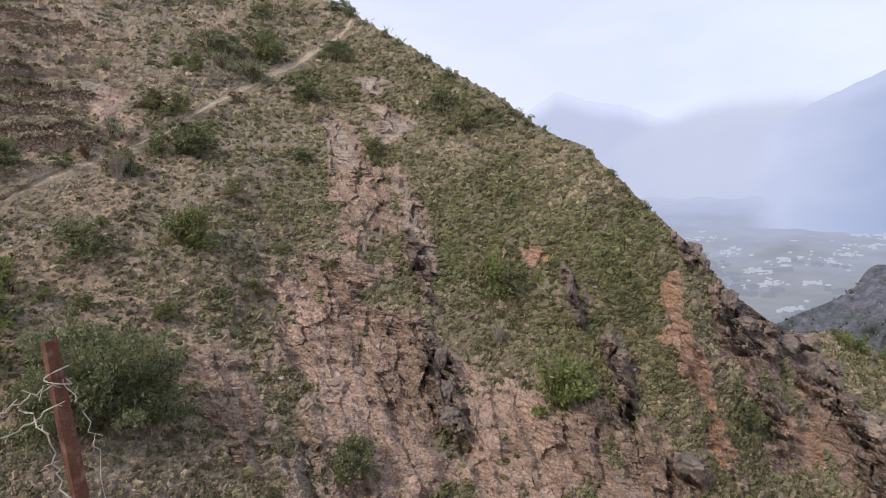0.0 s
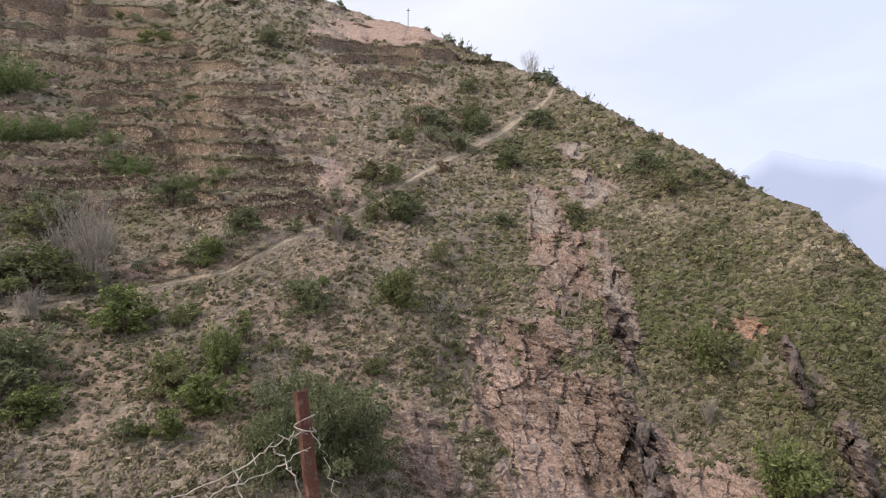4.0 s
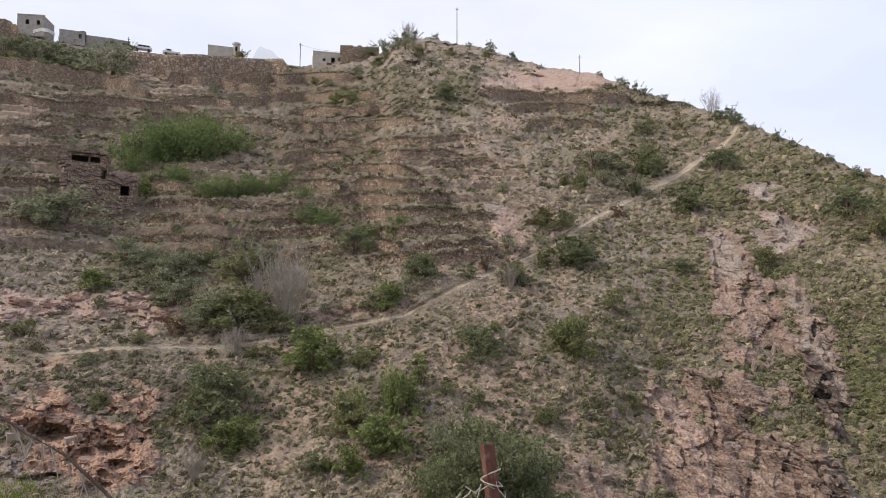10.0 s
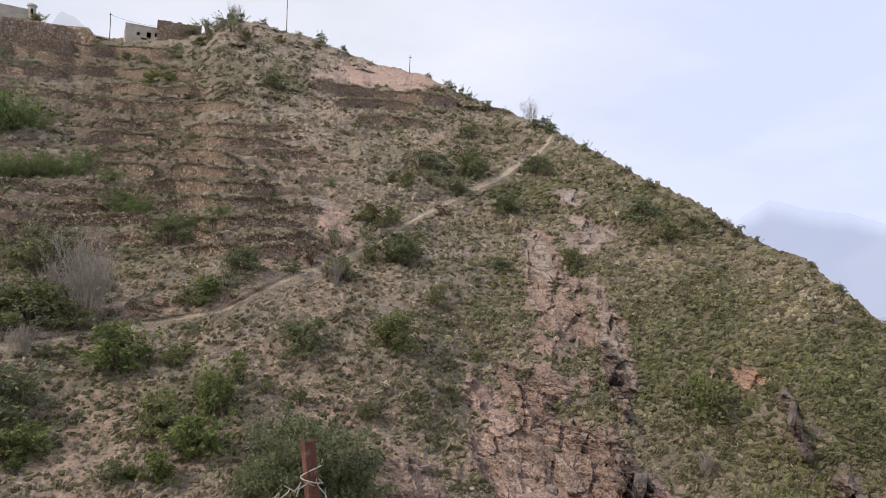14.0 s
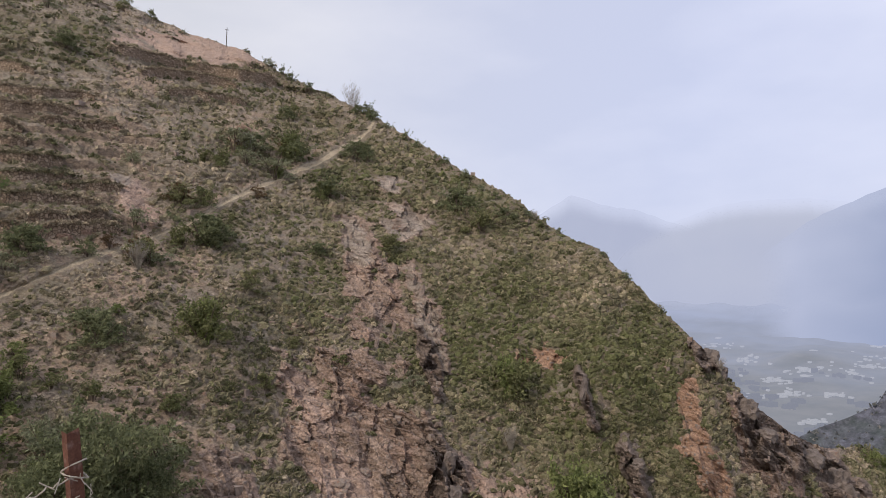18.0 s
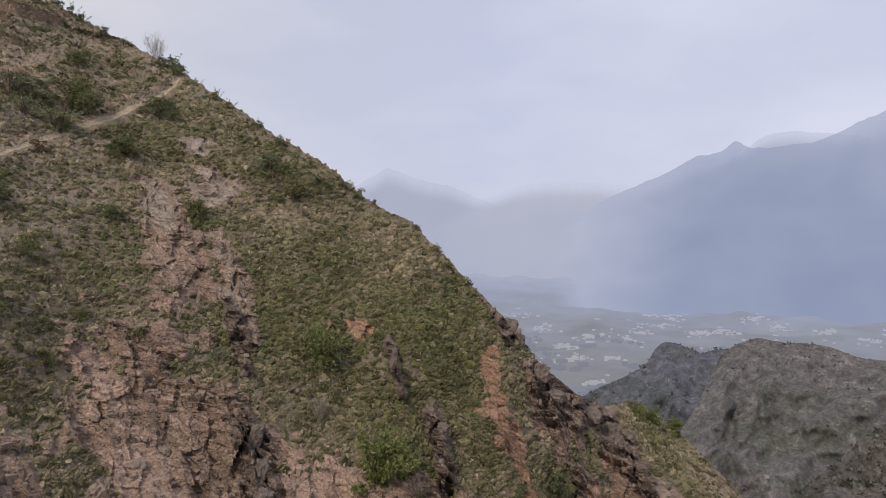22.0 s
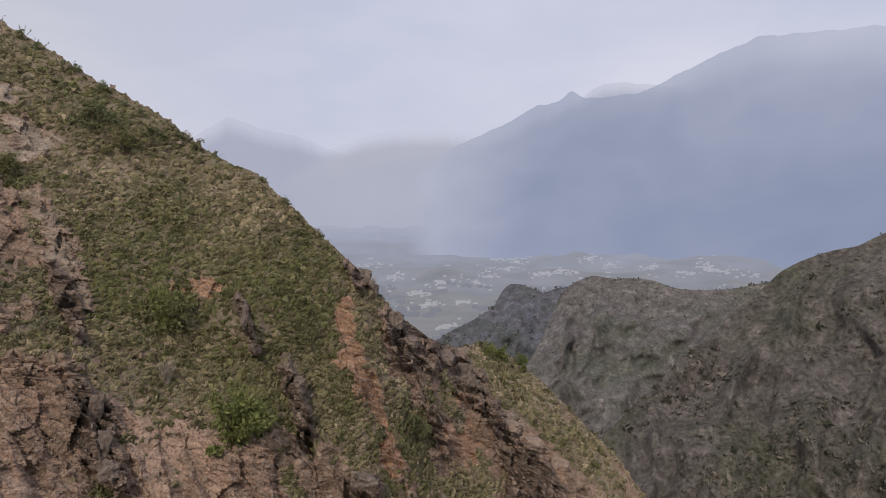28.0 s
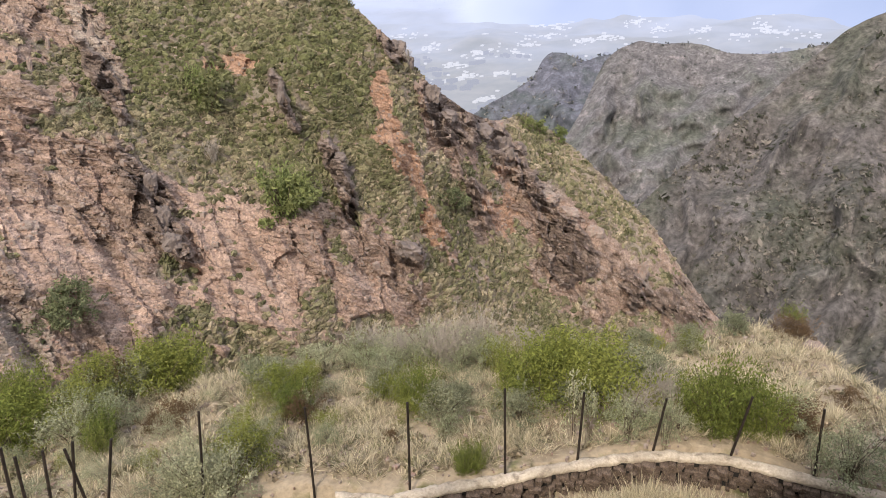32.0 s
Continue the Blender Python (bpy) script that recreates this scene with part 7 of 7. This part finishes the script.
def plot_points(count, b0, b1, d0, d1, patch):
    b = gen.uniform(b0, b1, count)
    d = gen.uniform(d0, d1, count)
    wall = np.interp(b, WALLS[:, 0], WALLS[:, 1])
    rim = np.interp(b, RIM[:, 0], RIM[:, 1])
    p = polar(b, d, near_height(b, d))
    p[:, 2] += 0.20 * fbm(p / 1.7, 3) + 0.07 * fbm(p / 0.45, 2) - 0.06
    keep = (d < rim + 1.5) & ((d > wall + 0.35) | (d < wall - 0.5)) & (fbm(p / 1.1, 2) + gen.normal(0, 0.2, count) > patch)
    return p[keep]


pts = plot_points(9500, 12, 100, 8.4, 18.5, 0.05)
blades("dry_grass", pts, gen.uniform(0.08, 0.30, len(pts)), 30, 0.10, DRYGRASS, "tufts of dry straw coloured grass on the plot")
pts = plot_points(2600, 12, 100, 8.4, 18.5, 0.05)
blades("green_grass", pts, gen.uniform(0.08, 0.25, len(pts)), 14, 0.09, LEAF_OLIVE, "green grass and weeds on the plot")
pts = plot_points(6500, 58, 104, 6.4, 9.8, -0.3)
wall = np.interp(np.degrees(np.arctan2(pts[:, 0], pts[:, 1])), WALLS[:, 0], WALLS[:, 1])
pts = pts[np.hypot(pts[:, 0], pts[:, 1]) < wall - 0.85]
blades("tall_dry_grass", pts, gen.uniform(0.25, 0.65, len(pts)), 20, 0.10, DRYGRASS, "tall pale dry grass growing before the low wall")
pts = plot_points(5200, 12, 100, 8.4, 17.5, -0.35)
clump_cloud("low_weeds", pts, gen.uniform(0.05, 0.16, len(pts)), np.clip(gen.normal(0.3, 0.2, len(pts)), 0, 1), 14, CUSHION, "low grey green weeds between the stones of the plot", 0.28)
for b, e, w, h, label in ((39.6, -32.2, 2.2, 1.3, "pale rounded boulder among shrubs on the plot"), (32.4, -30.4, 1.2, 0.7, "pale stone on the plot"), (33.6, -29.6, 0.9, 0.6, "pale stone on the plot"), (60.4, -38.8, 0.5, 0.5, "small white stone beside the wall"),
                          (56.0, -35.6, 0.7, 0.4, "small white stone on the plot"), (84.6, -26.0, 2.4, 1.8, "dark rock knob at the rim of the plot"), (86.8, -27.0, 1.8, 1.2, "grey rock at the rim of the plot"), (31.4, -31.0, 0.8, 0.5, "pale stone on the plot"), (21.0, -29.2, 1.8, 1.2, "brown rock on the plot")):
    p = on_plot(b, e)
    m1 = metres(p, 1.0)
    rock_thing(p, w * m1, w * m1 * 0.8, h * m1, DARKROCK if "dark" in label else BOULDER, label, -b, 0, "rock", "stones on the plot", int(b * 13))
n = 1500
b, d = gen.uniform(12, 100, n), gen.uniform(8.5, 16, n)
p = polar(b, d, near_height(b, d))
p[:, 2] += 0.20 * fbm(p / 1.7, 3) + 0.07 * fbm(p / 0.45, 2) - 0.03
sv = cube[None] * gen.uniform(0.012, 0.05, (n, 1, 1)) * gen.uniform(0.5, 1.3, (n, 1, 3)) * gen.uniform(0.65, 1.1, (n, 8, 3)) + p[:, None, :]
pebbles = new("pebbles", quad_mesh("pebbles", sv.reshape(-1, 3), (faces[None] + 8 * np.arange(n)[:, None, None]).reshape(-1, 4), flat=True))
pebbles.data.materials.append(BOULDER)
tagged(pebbles, "small angular stones lying on the plot", "stones", kind="stuff")

# ---------------------------------------------------------------- the town and woods far down the valley
def far_boxes(name, bearings, dists, half, high, mat, label, category):
    n = len(bearings)
    base = polar(bearings, dists, valley_height(bearings, dists))
    dims = np.stack((half, half * gen.uniform(0.5, 1.4, n), high), -1)
    v = cube[None] * dims[:, None, :] + base[:, None, :] + np.array((0, 0, 1.0)) * (dims[:, None, 2:] * 0.6)
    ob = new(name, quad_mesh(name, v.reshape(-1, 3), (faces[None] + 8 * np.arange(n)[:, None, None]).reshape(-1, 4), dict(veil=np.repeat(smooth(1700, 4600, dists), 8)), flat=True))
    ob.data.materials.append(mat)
    return tagged(ob, label, category, kind="stuff")


# houses and woods glow with the same painted haze
TOWN = far_material("pale far houses with painted haze", (0.45, 0.45, 0.45), (0.80, 0.80, 0.80), (0.44, 0.465, 0.545), 0.88, 0.03, (0.53, 0.58, 0.76))
WOOD = far_material("far woods with painted haze", (0.035, 0.045, 0.035), (0.08, 0.085, 0.07), (0.290, 0.312, 0.395), 0.88, 0.02, (0.400, 0.445, 0.630))
tb, td = [], []
for cb, ce, n in ((57.4, -7.5, 26), (58.8, -9.4, 16), (56.4, -6.6, 26), (52.7, -4.1, 16), (54.5, -5.1, 22), (59.4, -0.1, 8), (57.5, -1.3, 12), (59.4, -2.5, 20), (60.8, -2.8, 18), (63.2, -3.5, 30), (65.1, -3.9, 28), (62.7, -5.2, 26), (58.4, -5.6, 20), (61.3, -5.7, 14),
                  (67, -5, 34), (70.7, -3.8, 26), (72.5, -4.3, 24), (68.8, -4.8, 30), (79.9, -4.2, 30), (78.7, -4.9, 20), (80.8, -4.7, 26), (75.7, -4.5, 22), (82.8, -4.8, 12), (64, -4.6, 24), (55.5, -7.8, 18), (60, -7.4, 14)):
    d = valley_at(cb, ce)
    tb.append(gen.normal(cb, 0.5, n))
    td.append(gen.normal(d, d * 0.012, n))
tb.append(gen.uniform(52, 84, 50))
td.append(gen.uniform(1900, 3300, 50))
tb, td = np.concatenate(tb), np.clip(np.concatenate(td), 1620, 4600)
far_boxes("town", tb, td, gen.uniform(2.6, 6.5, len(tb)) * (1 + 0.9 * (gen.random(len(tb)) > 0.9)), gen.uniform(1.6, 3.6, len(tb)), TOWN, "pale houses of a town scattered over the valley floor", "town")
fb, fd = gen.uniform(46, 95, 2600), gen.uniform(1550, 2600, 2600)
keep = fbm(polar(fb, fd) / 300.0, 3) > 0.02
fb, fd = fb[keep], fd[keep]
far_boxes("far_woods", fb, fd, gen.uniform(3, 11, len(fb)), gen.uniform(3, 8, len(fb)), WOOD, "dark tree clumps on the valley floor with painted haze", "woods")

# ---------------------------------------------------------------- stones of the low wall, one by one
stone_meshes = []
for k in range(8):
    bm = bmesh.new()
    box(bm, -0.5, 0.5, -0.5, 0.5, -0.5, 0.5, 0.10, 0.12)
    me = bpy.data.meshes.new("stone")
    bm.to_mesh(me)
    bm.free()
    me.materials.append(STONE)
    stone_meshes.append(me)
g = random.Random(12)
for row in range(4):
    b = 43.5 + row * 0.5
    while b < 96.5:
        w = g.choice((0.07, 0.10, 0.13, 0.17, 0.24)) * g.uniform(0.85, 1.15)
        d = float(np.interp(b, WALLS[:, 0], WALLS[:, 1]))
        ob = new("stone", g.choice(stone_meshes))
        ob.parent = low_wall
        z = PLOT_Z - 0.12 - row * 0.105 + g.uniform(-0.015, 0.015)
        ob.matrix_basis = Matrix.Translation(Vector(polar(b, d - 0.15 + g.uniform(-0.05, 0.05), z))) @ Matrix.Rotation(-radians(b) + g.uniform(-.15, .15), 4, "Z") @ Matrix.Rotation(g.uniform(-.3, .3), 4, "Y") @ Matrix.Diagonal((w * 0.94, g.uniform(0.14, 0.28), g.uniform(0.07, 0.12), 1))
        b += math.degrees(w * 1.04 / d)

# the patterns have served
for tops in KINDS.values():
    for top in tops:
        for ob in (*top.children_recursive, top):
            bpy.data.objects.remove(ob)
bpy.data.objects.remove(STORE)
